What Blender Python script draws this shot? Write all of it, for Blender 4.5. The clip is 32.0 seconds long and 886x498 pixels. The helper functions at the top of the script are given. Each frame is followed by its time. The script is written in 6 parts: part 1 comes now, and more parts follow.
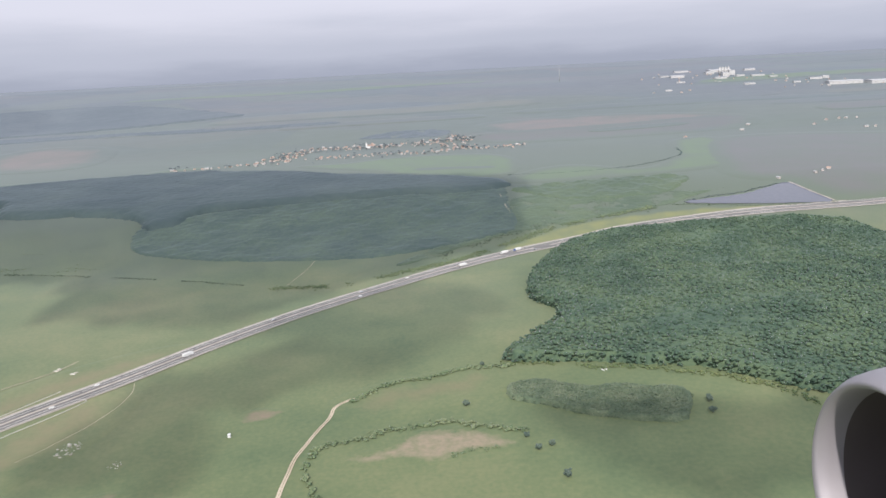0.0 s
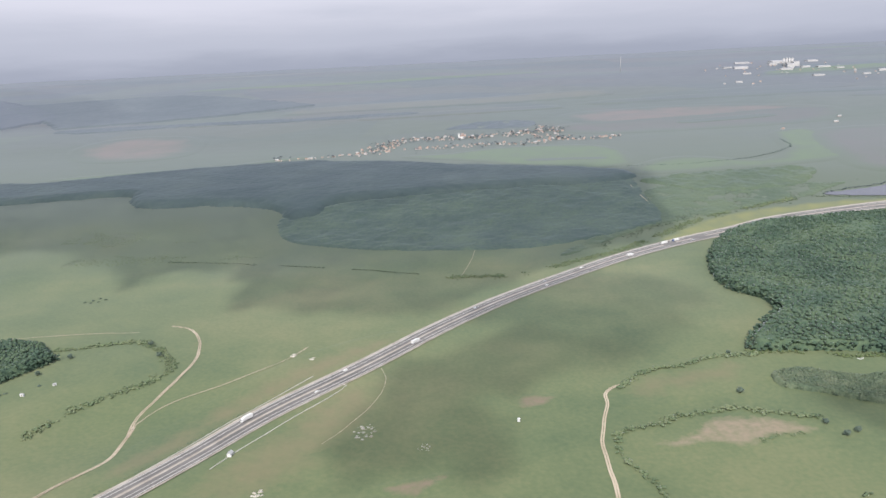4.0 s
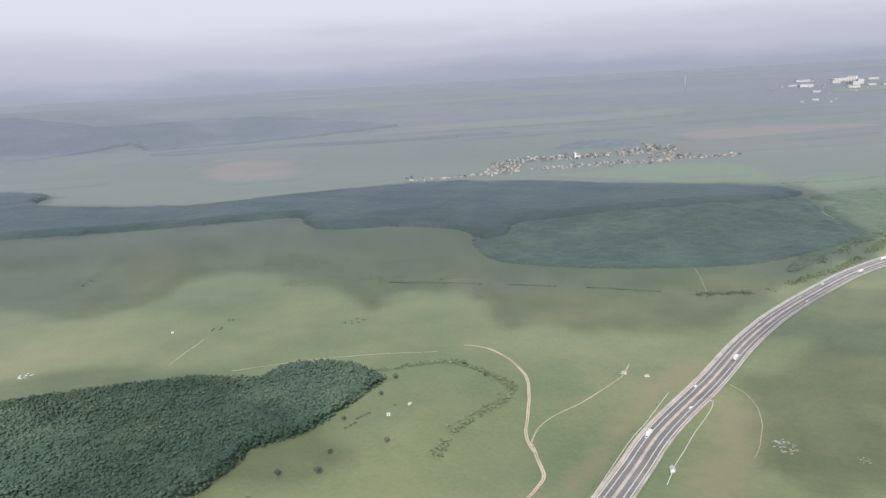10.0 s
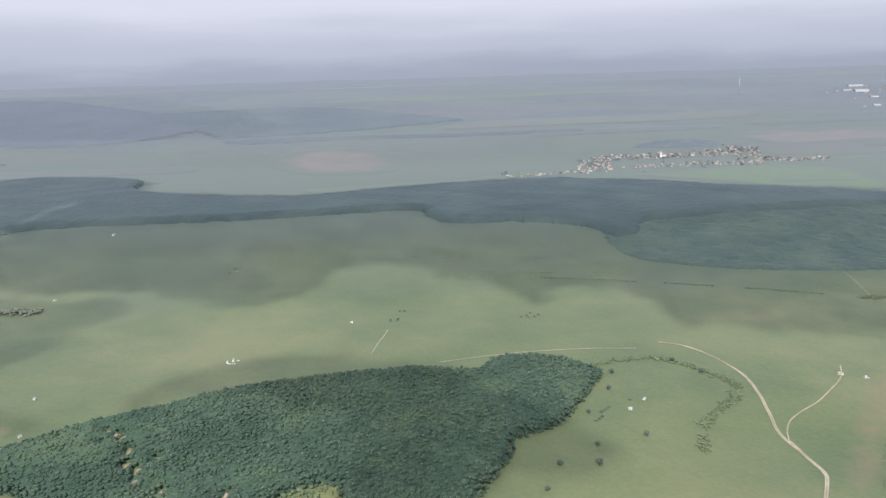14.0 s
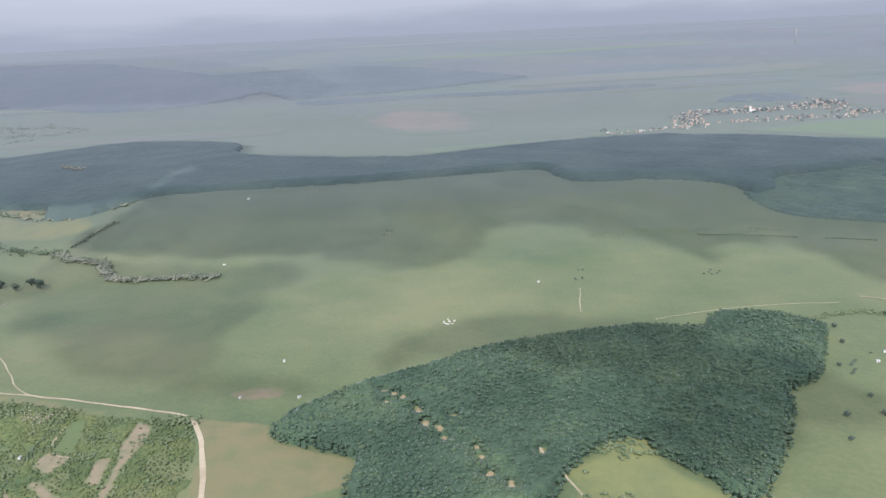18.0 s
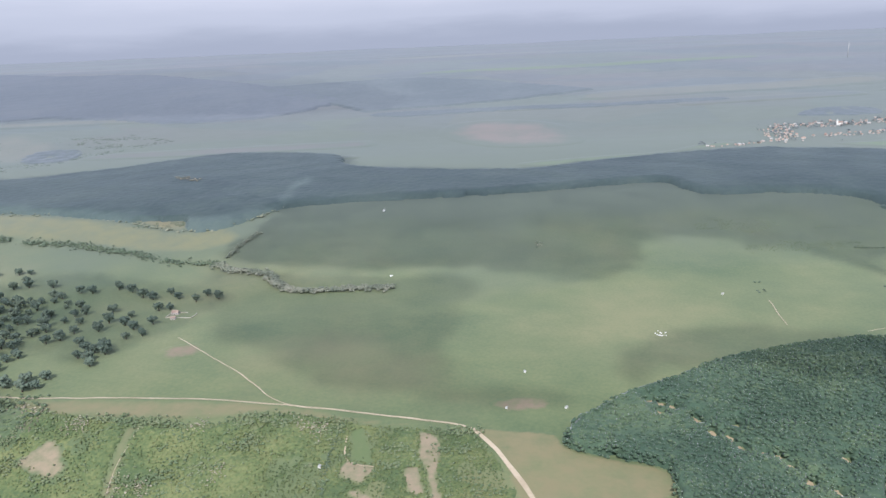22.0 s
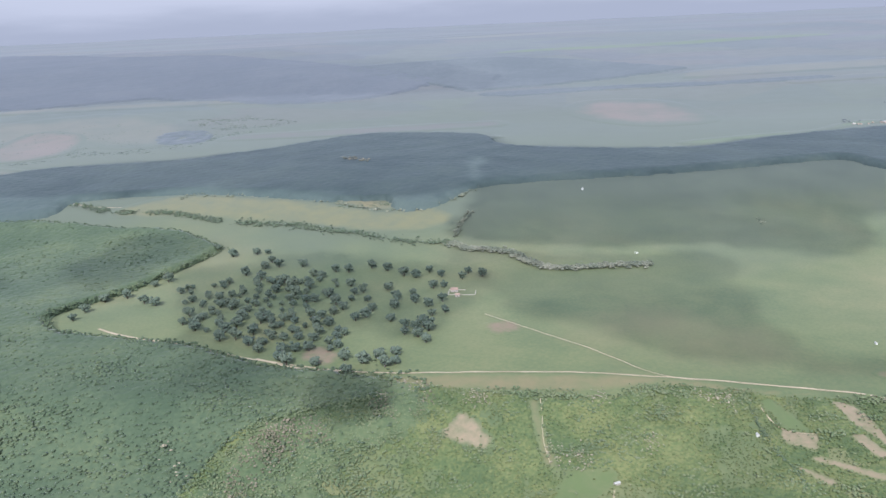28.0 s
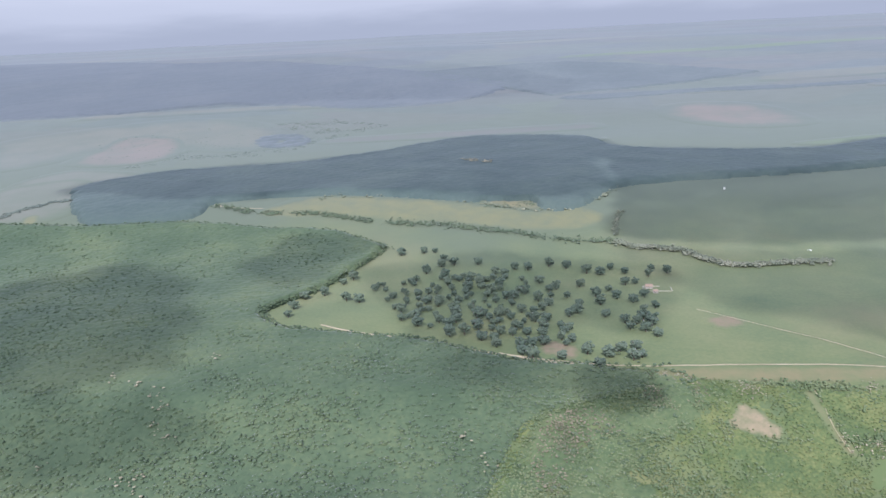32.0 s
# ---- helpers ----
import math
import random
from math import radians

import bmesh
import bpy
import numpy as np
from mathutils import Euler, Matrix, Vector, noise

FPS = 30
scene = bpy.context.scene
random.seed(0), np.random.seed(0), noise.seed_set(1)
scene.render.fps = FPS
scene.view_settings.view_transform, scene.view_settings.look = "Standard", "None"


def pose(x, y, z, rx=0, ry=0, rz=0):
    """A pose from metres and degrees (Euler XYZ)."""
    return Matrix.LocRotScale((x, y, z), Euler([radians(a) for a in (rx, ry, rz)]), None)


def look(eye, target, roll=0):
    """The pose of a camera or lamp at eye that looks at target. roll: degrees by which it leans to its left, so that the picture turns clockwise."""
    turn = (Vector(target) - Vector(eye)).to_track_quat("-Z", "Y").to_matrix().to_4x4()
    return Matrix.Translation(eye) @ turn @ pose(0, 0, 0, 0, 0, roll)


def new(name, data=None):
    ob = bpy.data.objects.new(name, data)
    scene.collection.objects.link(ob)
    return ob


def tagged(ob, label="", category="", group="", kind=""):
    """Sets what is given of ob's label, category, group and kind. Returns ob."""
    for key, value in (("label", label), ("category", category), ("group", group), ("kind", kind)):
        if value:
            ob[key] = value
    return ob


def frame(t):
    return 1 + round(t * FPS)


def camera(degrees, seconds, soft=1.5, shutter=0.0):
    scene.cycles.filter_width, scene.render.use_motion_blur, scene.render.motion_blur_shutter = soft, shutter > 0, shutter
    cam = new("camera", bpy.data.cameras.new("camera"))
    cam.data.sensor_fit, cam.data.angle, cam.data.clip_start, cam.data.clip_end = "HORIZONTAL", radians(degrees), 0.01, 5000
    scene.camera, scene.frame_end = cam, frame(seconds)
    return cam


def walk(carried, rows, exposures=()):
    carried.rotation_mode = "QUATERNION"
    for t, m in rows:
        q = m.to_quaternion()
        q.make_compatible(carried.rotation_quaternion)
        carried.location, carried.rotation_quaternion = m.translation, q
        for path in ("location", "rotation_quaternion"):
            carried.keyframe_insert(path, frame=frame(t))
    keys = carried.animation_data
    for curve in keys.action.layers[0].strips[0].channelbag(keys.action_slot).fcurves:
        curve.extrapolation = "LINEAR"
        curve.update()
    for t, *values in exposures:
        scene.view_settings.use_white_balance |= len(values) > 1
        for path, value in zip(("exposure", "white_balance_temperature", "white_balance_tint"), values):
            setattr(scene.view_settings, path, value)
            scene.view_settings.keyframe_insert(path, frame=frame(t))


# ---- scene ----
cam = camera(60.2, 32.0)
METRES, EYE, TILT, LEAN, TURN = 1122.0, 154.0, -15.308, 2.353, -0.2
ROWS = [
    (0.0, -0.00048, -0.00002, 0.00009, 0.007, 2.094, 0.497),
    (0.5, -0.01384, -0.00107, -0.00019, -0.012, 1.629, 0.460),
    (1.0, -0.02745, -0.00207, -0.00036, 0.100, 1.251, 0.486),
    (1.5, -0.04126, -0.00301, -0.00044, 0.267, 1.011, 0.398),
    (2.0, -0.05524, -0.00392, -0.00045, 0.375, 0.817, 0.279),
    (2.5, -0.06936, -0.00478, -0.00041, 0.488, 0.706, 0.045),
    (3.0, -0.08359, -0.00562, -0.00032, 0.581, 0.723, -0.048),
    (3.5, -0.09791, -0.00643, -0.00021, 0.726, 1.038, -0.016),
    (4.0, -0.11230, -0.00722, -0.00007, 0.805, 1.388, 0.151),
    (4.5, -0.12676, -0.00800, 0.00008, 0.897, 1.813, 0.412),
    (6.5, -0.18494, -0.01106, 0.00068, 0.972, 2.653, 0.807),
    (7.0, -0.19955, -0.01182, 0.00081, 0.956, 2.899, 0.765),
    (7.5, -0.21418, -0.01260, 0.00094, 0.899, 3.167, 0.744),
    (8.0, -0.22884, -0.01337, 0.00105, 0.776, 3.414, 0.798),
    (8.5, -0.24352, -0.01416, 0.00116, 0.650, 3.544, 0.789),
    (9.0, -0.25822, -0.01496, 0.00125, 0.515, 3.470, 0.804),
    (9.5, -0.27296, -0.01577, 0.00134, 0.346, 3.136, 0.746),
    (10.0, -0.28772, -0.01660, 0.00143, 0.238, 2.737, 0.649),
    (10.5, -0.30253, -0.01743, 0.00150, 0.131, 2.321, 0.458),
    (11.0, -0.31738, -0.01828, 0.00158, 0.122, 2.004, 0.267),
    (11.5, -0.33229, -0.01915, 0.00165, 0.196, 1.797, 0.050),
    (12.0, -0.34724, -0.02003, 0.00173, 0.306, 1.730, -0.111),
    (12.5, -0.36225, -0.02092, 0.00181, 0.344, 2.009, -0.314),
    (13.0, -0.37733, -0.02182, 0.00189, 0.259, 2.143, -0.482),
    (13.5, -0.39248, -0.02273, 0.00198, 0.180, 2.427, -0.707),
    (14.0, -0.40770, -0.02366, 0.00207, 0.073, 2.257, -0.819),
    (14.5, -0.42299, -0.02459, 0.00218, 0.127, 1.952, -0.652),
    (16.5, -0.48498, -0.02839, 0.00270, 0.222, -0.597, 0.041),
    (17.0, -0.50068, -0.02934, 0.00285, 0.192, -0.680, 0.163),
    (17.5, -0.51647, -0.03030, 0.00301, 0.253, -0.971, 0.097),
    (18.0, -0.53234, -0.03125, 0.00318, 0.231, -0.945, 0.093),
    (18.5, -0.54830, -0.03220, 0.00336, 0.152, -0.625, -0.126),
    (19.0, -0.56433, -0.03314, 0.00353, 0.149, -1.156, -0.324),
    (19.5, -0.58044, -0.03407, 0.00371, 0.188, -1.488, -0.459),
    (20.0, -0.59661, -0.03499, 0.00388, 0.299, -1.351, -0.536),
    (20.5, -0.61286, -0.03589, 0.00404, 0.418, -1.250, -0.417),
    (21.0, -0.62917, -0.03678, 0.00419, 0.406, -0.669, -0.391),
    (21.5, -0.64554, -0.03765, 0.00433, 0.229, -0.195, -0.230),
    (22.0, -0.66196, -0.03850, 0.00445, 0.106, -0.170, -0.094),
    (22.5, -0.67843, -0.03933, 0.00454, -0.327, -0.160, -0.096),
    (23.0, -0.69494, -0.04014, 0.00461, -0.471, -0.491, -0.035),
    (23.5, -0.71149, -0.04091, 0.00464, -0.563, -0.904, -0.020),
    (24.0, -0.72808, -0.04166, 0.00463, -0.578, -1.319, -0.030),
    (24.5, -0.74470, -0.04238, 0.00458, -0.513, -1.724, -0.121),
    (25.0, -0.76134, -0.04307, 0.00448, -0.438, -2.048, -0.161),
    (25.5, -0.77800, -0.04373, 0.00433, -0.382, -2.150, -0.198),
    (27.5, -0.84490, -0.04599, 0.00308, -0.418, -1.608, 0.104),
    (28.0, -0.86169, -0.04646, 0.00260, -0.440, -1.633, 0.242),
    (28.5, -0.87852, -0.04690, 0.00204, -0.556, -1.568, 0.300),
    (29.0, -0.89540, -0.04729, 0.00141, -0.595, -1.569, 0.271),
    (29.5, -0.91234, -0.04764, 0.00070, -0.611, -1.496, 0.244),
    (30.0, -0.92935, -0.04796, -0.00008, -0.549, -1.442, 0.264),
    (30.5, -0.94646, -0.04823, -0.00094, -0.486, -1.426, 0.354),
    (31.0, -0.96369, -0.04847, -0.00187, -0.388, -1.377, 0.355),
    (31.5, -0.98107, -0.04868, -0.00286, -0.303, -1.271, 0.442),
    (32.0, -0.99862, -0.04884, -0.00391, -0.268, -1.082, 0.395),
]
walk(cam, [(t, pose(0, 0, EYE, TILT, LEAN, TURN) @ pose(METRES * x, METRES * y, METRES * z, 90 + pitch, roll, yaw)) for t, x, y, z, yaw, pitch, roll in ROWS],
     [(0, -0.03, 6330, 15), (9, -0.06, 6330, 15), (14, -0.05, 6200, 13), (20, 0.06, 6050, 15), (32, 0.14, 5900, 16)])

# ---- light: high hazy sun from the south, bright milky sky ----
SUN_ELEVATION, SUN_AZIMUTH = 44.0, 8.0      # azimuth: degrees from south towards west
SUN_STRENGTH, SKY_STRENGTH = 4.7, 1.5
sun_data = bpy.data.lights.new("sun", "SUN")
sun_data.energy, sun_data.angle, sun_data.color = SUN_STRENGTH, radians(1.1), (1.0, 0.95, 0.86)
sun = new("sun", sun_data)
SUN_FROM = Vector((-math.sin(radians(SUN_AZIMUTH)) * math.cos(radians(SUN_ELEVATION)), -math.cos(radians(SUN_AZIMUTH)) * math.cos(radians(SUN_ELEVATION)), math.sin(radians(SUN_ELEVATION))))
sun.matrix_world = look(SUN_FROM * 3000, (0, 0, 0))

world = bpy.data.worlds.new("hazy_sky")
scene.world = world
world.use_nodes = True
wn, wl = world.node_tree.nodes, world.node_tree.links
wn.clear()
w_coord = wn.new("ShaderNodeTexCoord")
w_sep = wn.new("ShaderNodeSeparateXYZ")
wl.new(w_coord.outputs["Generated"], w_sep.inputs[0])
w_ramp = wn.new("ShaderNodeValToRGB")
w_ramp.color_ramp.interpolation = "EASE"
w_stops = w_ramp.color_ramp.elements
w_stops[0].position, w_stops[0].color = 0.0, (0.305, 0.335, 0.395, 1)
w_stops[1].position, w_stops[1].color = 1.0, (0.36, 0.44, 0.58, 1)
for at, tone in ((0.03, (0.41, 0.438, 0.50, 1)), (0.09, (0.57, 0.582, 0.638, 1)), (0.2, (0.61, 0.63, 0.69, 1))):
    w_stops.new(at).color = tone
w_map = wn.new("ShaderNodeMapping")
w_map.inputs["Scale"].default_value = (3.0, 3.0, 22.0)
wl.new(w_coord.outputs["Generated"], w_map.inputs["Vector"])
w_noise = wn.new("ShaderNodeTexNoise")
w_noise.inputs["Scale"].default_value, w_noise.inputs["Detail"].default_value, w_noise.inputs["Roughness"].default_value = 1.3, 6.0, 0.55
wl.new(w_map.outputs[0], w_noise.inputs["Vector"])
w_add = wn.new("ShaderNodeMath")
w_add.operation = "MULTIPLY_ADD"
w_add.inputs[1].default_value, w_add.inputs[2].default_value = 0.05, -0.025
wl.new(w_noise.outputs["Fac"], w_add.inputs[0])
w_sum = wn.new("ShaderNodeMath")
wl.new(w_sep.outputs["Z"], w_sum.inputs[0])
wl.new(w_add.outputs[0], w_sum.inputs[1])
wl.new(w_sum.outputs[0], w_ramp.inputs[0])
w_sky = wn.new("ShaderNodeTexSky")
w_sky.sky_type, w_sky.sun_disc = "NISHITA", False
w_sky.sun_elevation, w_sky.sun_rotation = radians(SUN_ELEVATION), radians(180 + SUN_AZIMUTH)
w_sky.air_density, w_sky.dust_density = 1.0, 4.0
w_scale = wn.new("ShaderNodeVectorMath")
w_scale.operation = "SCALE"
w_scale.inputs["Scale"].default_value = 0.05
wl.new(w_sky.outputs[0], w_scale.inputs[0])
w_mix = wn.new("ShaderNodeMix")
w_mix.data_type = "RGBA"
w_mix.inputs["Factor"].default_value = 0.85
wl.new(w_scale.outputs[0], w_mix.inputs[6])
wl.new(w_ramp.outputs[0], w_mix.inputs[7])
w_back = wn.new("ShaderNodeBackground")
w_back.inputs["Strength"].default_value = SKY_STRENGTH
wl.new(w_mix.outputs[2], w_back.inputs["Color"])
w_out = wn.new("ShaderNodeOutputWorld")
wl.new(w_back.outputs[0], w_out.inputs["Surface"])

# ---- the lie of the land ----
from mathutils import geometry

HY = [-9000, 150, 357, 586, 663, 733, 780, 918, 1190, 1530, 1975, 2500, 5200]
HZ = [-1, -1, -1, 0, 5, 17, 26, 33, 41, 68, 109, 140, 146]
def sstep(a, b, v):
    u = np.clip((v - a) / (b - a), 0, 1)
    return u * u * (3 - 2 * u)
def height(x, y):
    """Height of the ground: a plain that climbs in a long slope to the north, low hills and a western hollow."""
    x, y = np.asarray(x, float), np.asarray(y, float)
    z = sum(np.interp(y + d, HY, HZ) for d in (-46, -31, -15, 0, 15, 31, 46)) / 7
    z = z + 4 * sstep(-500, -760, x) * sstep(560, 380, y)
    z = z - 19 * sstep(-740, -930, x) * sstep(350, 265, y)
    z = z + 9 * sstep(-1000, -1250, x) * sstep(720, 460, y)
    z = z + 11 * np.exp(-((x - 190) / 170) ** 2 - ((y - 400) / 130) ** 2)
    z = z + 5 * np.exp(-((x + 550) / 120) ** 2 - ((y - 357) / 60) ** 2)
    z = z - 4 * np.exp(-((x + 290) / 45) ** 2 - ((y - 320) / 45) ** 2)
    z = z + 2.5 * sstep(970, 1530, y) * np.sin(x / 160) * np.sin(y / 130 + x / 460)
    return z

# outlines and lines of the plan, in metres
EAST_FOREST = [(26.7, 378.8), (44.2, 408.2), (61.7, 429.0), (65.1, 456.2), (53.2, 484.0), (56.8, 531.6), (75.5, 589.0), (102.0, 632.8), (143.5, 658.4), (221.9, 670.2), (308.8, 672.8), (350.7, 655.9), (358.8, 610.5), (385.3, 545.9), (195.0, 264.3), (177.7, 291.6), (167.5, 312.3), (155.7, 319.1), (138.8, 334.0), (117.2, 349.1), (91.8, 357.2), (70.9, 365.6), (42.8, 371.8)]
PLANTATION = [(24, 344), (32, 349), (45, 348), (53, 342), (65, 336), (79, 337), (91, 331), (102, 330), (107, 320), (99, 300), (85, 300), (69, 306), (52, 313), (41, 323), (26, 331)]
HILL_FOREST = [(-688.7, 302.5), (-680.8, 320.5), (-667.1, 332.8), (-646.5, 348.5), (-614.7, 365.6), (-579.7, 389.6), (-527.6, 411.2), (-482.3, 421.1), (-441.1, 416.3), (-427.9, 437.8), (-402.6, 440.0), (-385.0, 434.5), (-368.0, 414.0), (-365.8, 412.4), (-383.9, 376.2), (-401.8, 345.1), (-425.4, 330.2), (-428.3, 313.7), (-441.1, 289.3), (-452.4, 269.9), (-478.7, 237.1), (-490.6, 257.7), (-506.1, 275.5), (-511.0, 290.1), (-528.8, 286.1), (-550.1, 264.4), (-568.2, 238.7), (-642.6, 240.3), (-643.5, 277.3), (-661.7, 285.9), (-678.5, 294.0)]
WEST_FOREST = [(-1692.7, 757.5), (-1601.2, 758.9), (-1508.5, 743.2), (-1392.8, 740.0), (-1298.0, 715.1), (-1232.3, 701.8), (-1174.5, 652.5), (-1174.8, 650.5), (-1195.3, 601.5), (-1225.1, 531.8), (-1255.3, 482.2), (-1235.7, 446.4), (-1194.4, 431.0), (-1140.6, 420.4), (-1107.5, 403.6), (-1080.0, 387.0), (-1029.1, 377.3), (-1000, 366), (-1008, 347), (-1035, 339), (-1070, 327), (-1088, 308), (-1102, 275), (-1110, 252.2), (-1378.1, 264.6)]
NORTH_FOREST = [(-1579.0, 905.9), (-1487.1, 975.1), (-1336.6, 988.7), (-1224.7, 1038.2), (-1075.2, 1131.0), (-907.7, 1092.9), (-857.1, 990.1), (-662.6, 930.5), (-552.7, 963.2), (-396.3, 1004.1), (-318.2, 1010.2), (-278.6, 1000.5), (-187.0, 968.6), (-94.9, 920.9), (3.1, 887.1), (66.5, 846.5), (73.2, 816.4), (25.3, 794.6), (-70.4, 793.0), (-189.1, 776.4), (-246.3, 762.1), (-264.0, 727.2), (-291.2, 723.0), (-314.4, 753.9), (-365.9, 773.5), (-467.4, 782.4), (-493.9, 833.2), (-563.9, 827.1), (-691.8, 808.1), (-848.1, 799.2), (-920.0, 787.4), (-955.5, 748.0), (-988.4, 726.1), (-1020.2, 732.3), (-1082.3, 757.7), (-1154.4, 783.9), (-1262.4, 808.6), (-1374.0, 798.2), (-1388.6, 754.2), (-1504.9, 746.6), (-1571.8, 859.0)]
FIELD_TAN_WEST = [(-1580, 724), (-1576, 746), (-1586, 781), (-1575, 787), (-1563, 757), (-1563, 730)]
HEDGE_WEST = [(-1614, 783), (-1605, 810), (-1593, 819), (-1581, 836), (-1562, 842)]
FIELD_PINK_OPEN = [(-1663, 1093), (-1665, 1192), (-1654, 1273), (-1578, 1248), (-1542, 1188), (-1530, 1103), (-1557, 1059), (-1619, 1049)]
FAR_COPSE = [(-1422, 1172), (-1420, 1226), (-1385, 1241), (-1339, 1222), (-1324, 1142), (-1362, 1118), (-1400, 1133)]
FRINGE_LINE = [(-1258, 797), (-1245, 810), (-1220, 798), (-1176, 799), (-1151, 800), (-1124, 794), (-1095, 766), (-1073, 755), (-1044, 739), (-1016, 732), (-993, 734), (-975, 747), (-948, 760), (-926, 793)]
FRINGE_SCRUB = [(-1092, 759), (-1075, 764), (-1050, 760), (-1025, 758), (-1018, 735), (-1044, 734), (-1071, 746)]
FRINGE_SLIT = [(-1096, 945), (-1077, 941), (-1054, 924), (-1057, 909), (-1084, 926)]
SCRUB_PATCHES = [[(-500, 700), (-470, 716), (-425, 712), (-415, 690), (-440, 668), (-485, 672)], [(-497, 640), (-440, 653), (-380, 648), (-325, 648), (-285, 640), (-295, 630), (-370, 625), (-435, 618), (-485, 620)], [(-510, 705), (-490, 722), (-455, 716), (-460, 690), (-500, 680)], [(-394, 690), (-360, 700), (-325, 690), (-340, 680), (-385, 678)]]
SCRUB_WOOD = [(-302, 728), (-272, 748), (-244, 772), (-177, 786), (-70, 802), (25, 806), (62, 822), (66.1, 743.7), (67.2, 689.6), (46.7, 666.2), (-34.4, 631.3), (-83.6, 622.7), (-180.3, 631.7), (-252.3, 652.9), (-287.1, 674.8)]
THICKET = [(-1022.1, 370.9), (-1005.0, 369.8), (-923.9, 343.4), (-875.8, 337.4), (-840.1, 348.9), (-811.1, 340.3), (-783.2, 328.7), (-733.3, 317.7), (-722.6, 293.3), (-718.4, 251.2), (-780.5, 220.6), (-940.0, 254.1), (-1114, 252.2), (-1106, 275), (-1092, 308), (-1073, 330), (-1038, 343), (-1011, 350), (-1003, 364)]
NORTH_WOOD = [(-1194.9, 1818.1), (-1072.6, 1901.4), (-801.7, 1932.1), (-556.4, 1788.2), (-418.4, 1666.8), (-457.7, 1616.0), (-661.9, 1545.8), (-845.5, 1500), (-900, 1480), (-960, 1560)]
FAR_WOOD = [(-3300, 2500), (-2500, 2700), (-1898.8, 2344.5), (-1574.7, 2260.0), (-1206.8, 1924.8), (-1000.0, 1720.0), (-960, 1600), (-1080, 1470), (-1263.7, 1451.3), (-1567.2, 1538.8), (-1821.4, 1474.9), (-2400, 1560), (-3200, 2000)]
FAR_HEDGE = [(-874.0, 1469.2), (-635.9, 1494.6), (-413.5, 1480.7), (-204.4, 1483.4), (-210.3, 1442.7), (-414.0, 1434.2), (-628.9, 1441.2), (-836.5, 1412.6)]
VILLAGE_WOOD = [(-148, 1284), (-92, 1335), (-33, 1350), (15, 1325), (2, 1270), (-73, 1263)]
SPUR_WOOD = [(67.8, 806.5), (131.0, 825.7), (194.6, 835.2), (262.3, 833.6), (250.5, 785.9), (210.5, 757.5), (152.0, 748.5), (98.5, 766.8)]
MOTORWAY = [(-273.0, 251.6), (-259.4, 273.4), (-244.1, 298.0), (-222.8, 331.4), (-179.2, 387.5), (-145.9, 434.0), (-121.0, 465.4), (-92.9, 497.2), (-47.5, 541.5), (4.1, 586.1), (59.3, 621.7), (116.2, 648.5), (161.5, 671.0), (239.1, 690.8), (286.8, 699.5), (333.3, 703.6), (377.1, 706.7), (415.3, 710.6), (491.6, 720.0)]
TRACK_MEADOW = [(-316.5, 467.4), (-300.2, 458.0), (-286.0, 429.5), (-281.2, 400.3), (-284.9, 365.3), (-288.9, 337.2), (-286.1, 320.6), (-287.4, 330.8), (-286.0, 317.1), (-285.3, 299.6), (-289.2, 288.5), (-297.2, 272.1), (-303.1, 259.5)]
TRACK_SIDE = [(-288.5, 329.0), (-277.4, 352.6), (-253.4, 371.2), (-228.8, 398.6), (-217.9, 419.1)]
TRACK_EAST = [(-44, 347), (-52, 344), (-58, 337), (-59, 326), (-64, 307), (-68, 290), (-69, 273), (-70, 254), (-70, 240)]
TRACK_SOUTH = [(-705.4, 241.8), (-709.4, 258.0), (-713.8, 273.6), (-721.1, 295.9), (-733.2, 322.4)]
TRACK_LONG = [(-733.2, 322.4), (-744.3, 328.0), (-774.4, 338.5), (-823.3, 353.1), (-859.3, 361.9), (-896.2, 369.6), (-946.8, 374.6), (-998.3, 378.2), (-1033.6, 384.7), (-1070.4, 395.5), (-1093.5, 403.2), (-1130.3, 418.1), (-1156.3, 429.3), (-1182.4, 438.4), (-1208.0, 451.7)]
TRACK_LOOP = [(-774.4, 338.5), (-809.0, 348.7), (-842.9, 361.4), (-875.5, 402.2), (-917.3, 448.5), (-937.9, 472.5)]
TRACK_POST = [(-511.0, 457.0), (-502.5, 507.7)]
TRACK_RIM = [(-464.5, 440.2), (-431.8, 450.0), (-386.8, 457.8), (-334.4, 457.5)]
TRACK_NORTH = [(56.8, 822.1), (58.0, 764.6), (62.5, 722.2), (61.1, 692.4)]
TRACK_FAR = [(-112.4, 624.6), (-115.8, 596.6), (-125.9, 552.0)]
TRACK_ORCHARD = [(-800, 328), (-799, 314), (-798, 302), (-793, 296), (-782, 292)]
STREAM_HEDGE = [(-1374.0, 790.6), (-1322.5, 763.4), (-1257.3, 751.2), (-1190.2, 723.8), (-1116.7, 705.3), (-1057.1, 682.3), (-1000.5, 653.8), (-960.1, 647.8)]
SILVER_HEDGE = [(-957.5, 644.6), (-942.2, 630.2), (-907.0, 615.7), (-889.9, 587.2), (-872.7, 570.6), (-834.3, 569.8), (-791.9, 569.9)]
SILVER_SPUR = [(-952.6, 663.7), (-945.9, 695.2), (-936.8, 717.8)]
HEDGE_RING = [(-386.2, 425.2), (-359.0, 433.7), (-329.9, 440.1), (-312.4, 426.8), (-291.6, 397.3), (-300.6, 374.8), (-315.5, 359.5), (-328.8, 338.5), (-333.5, 318.5)]
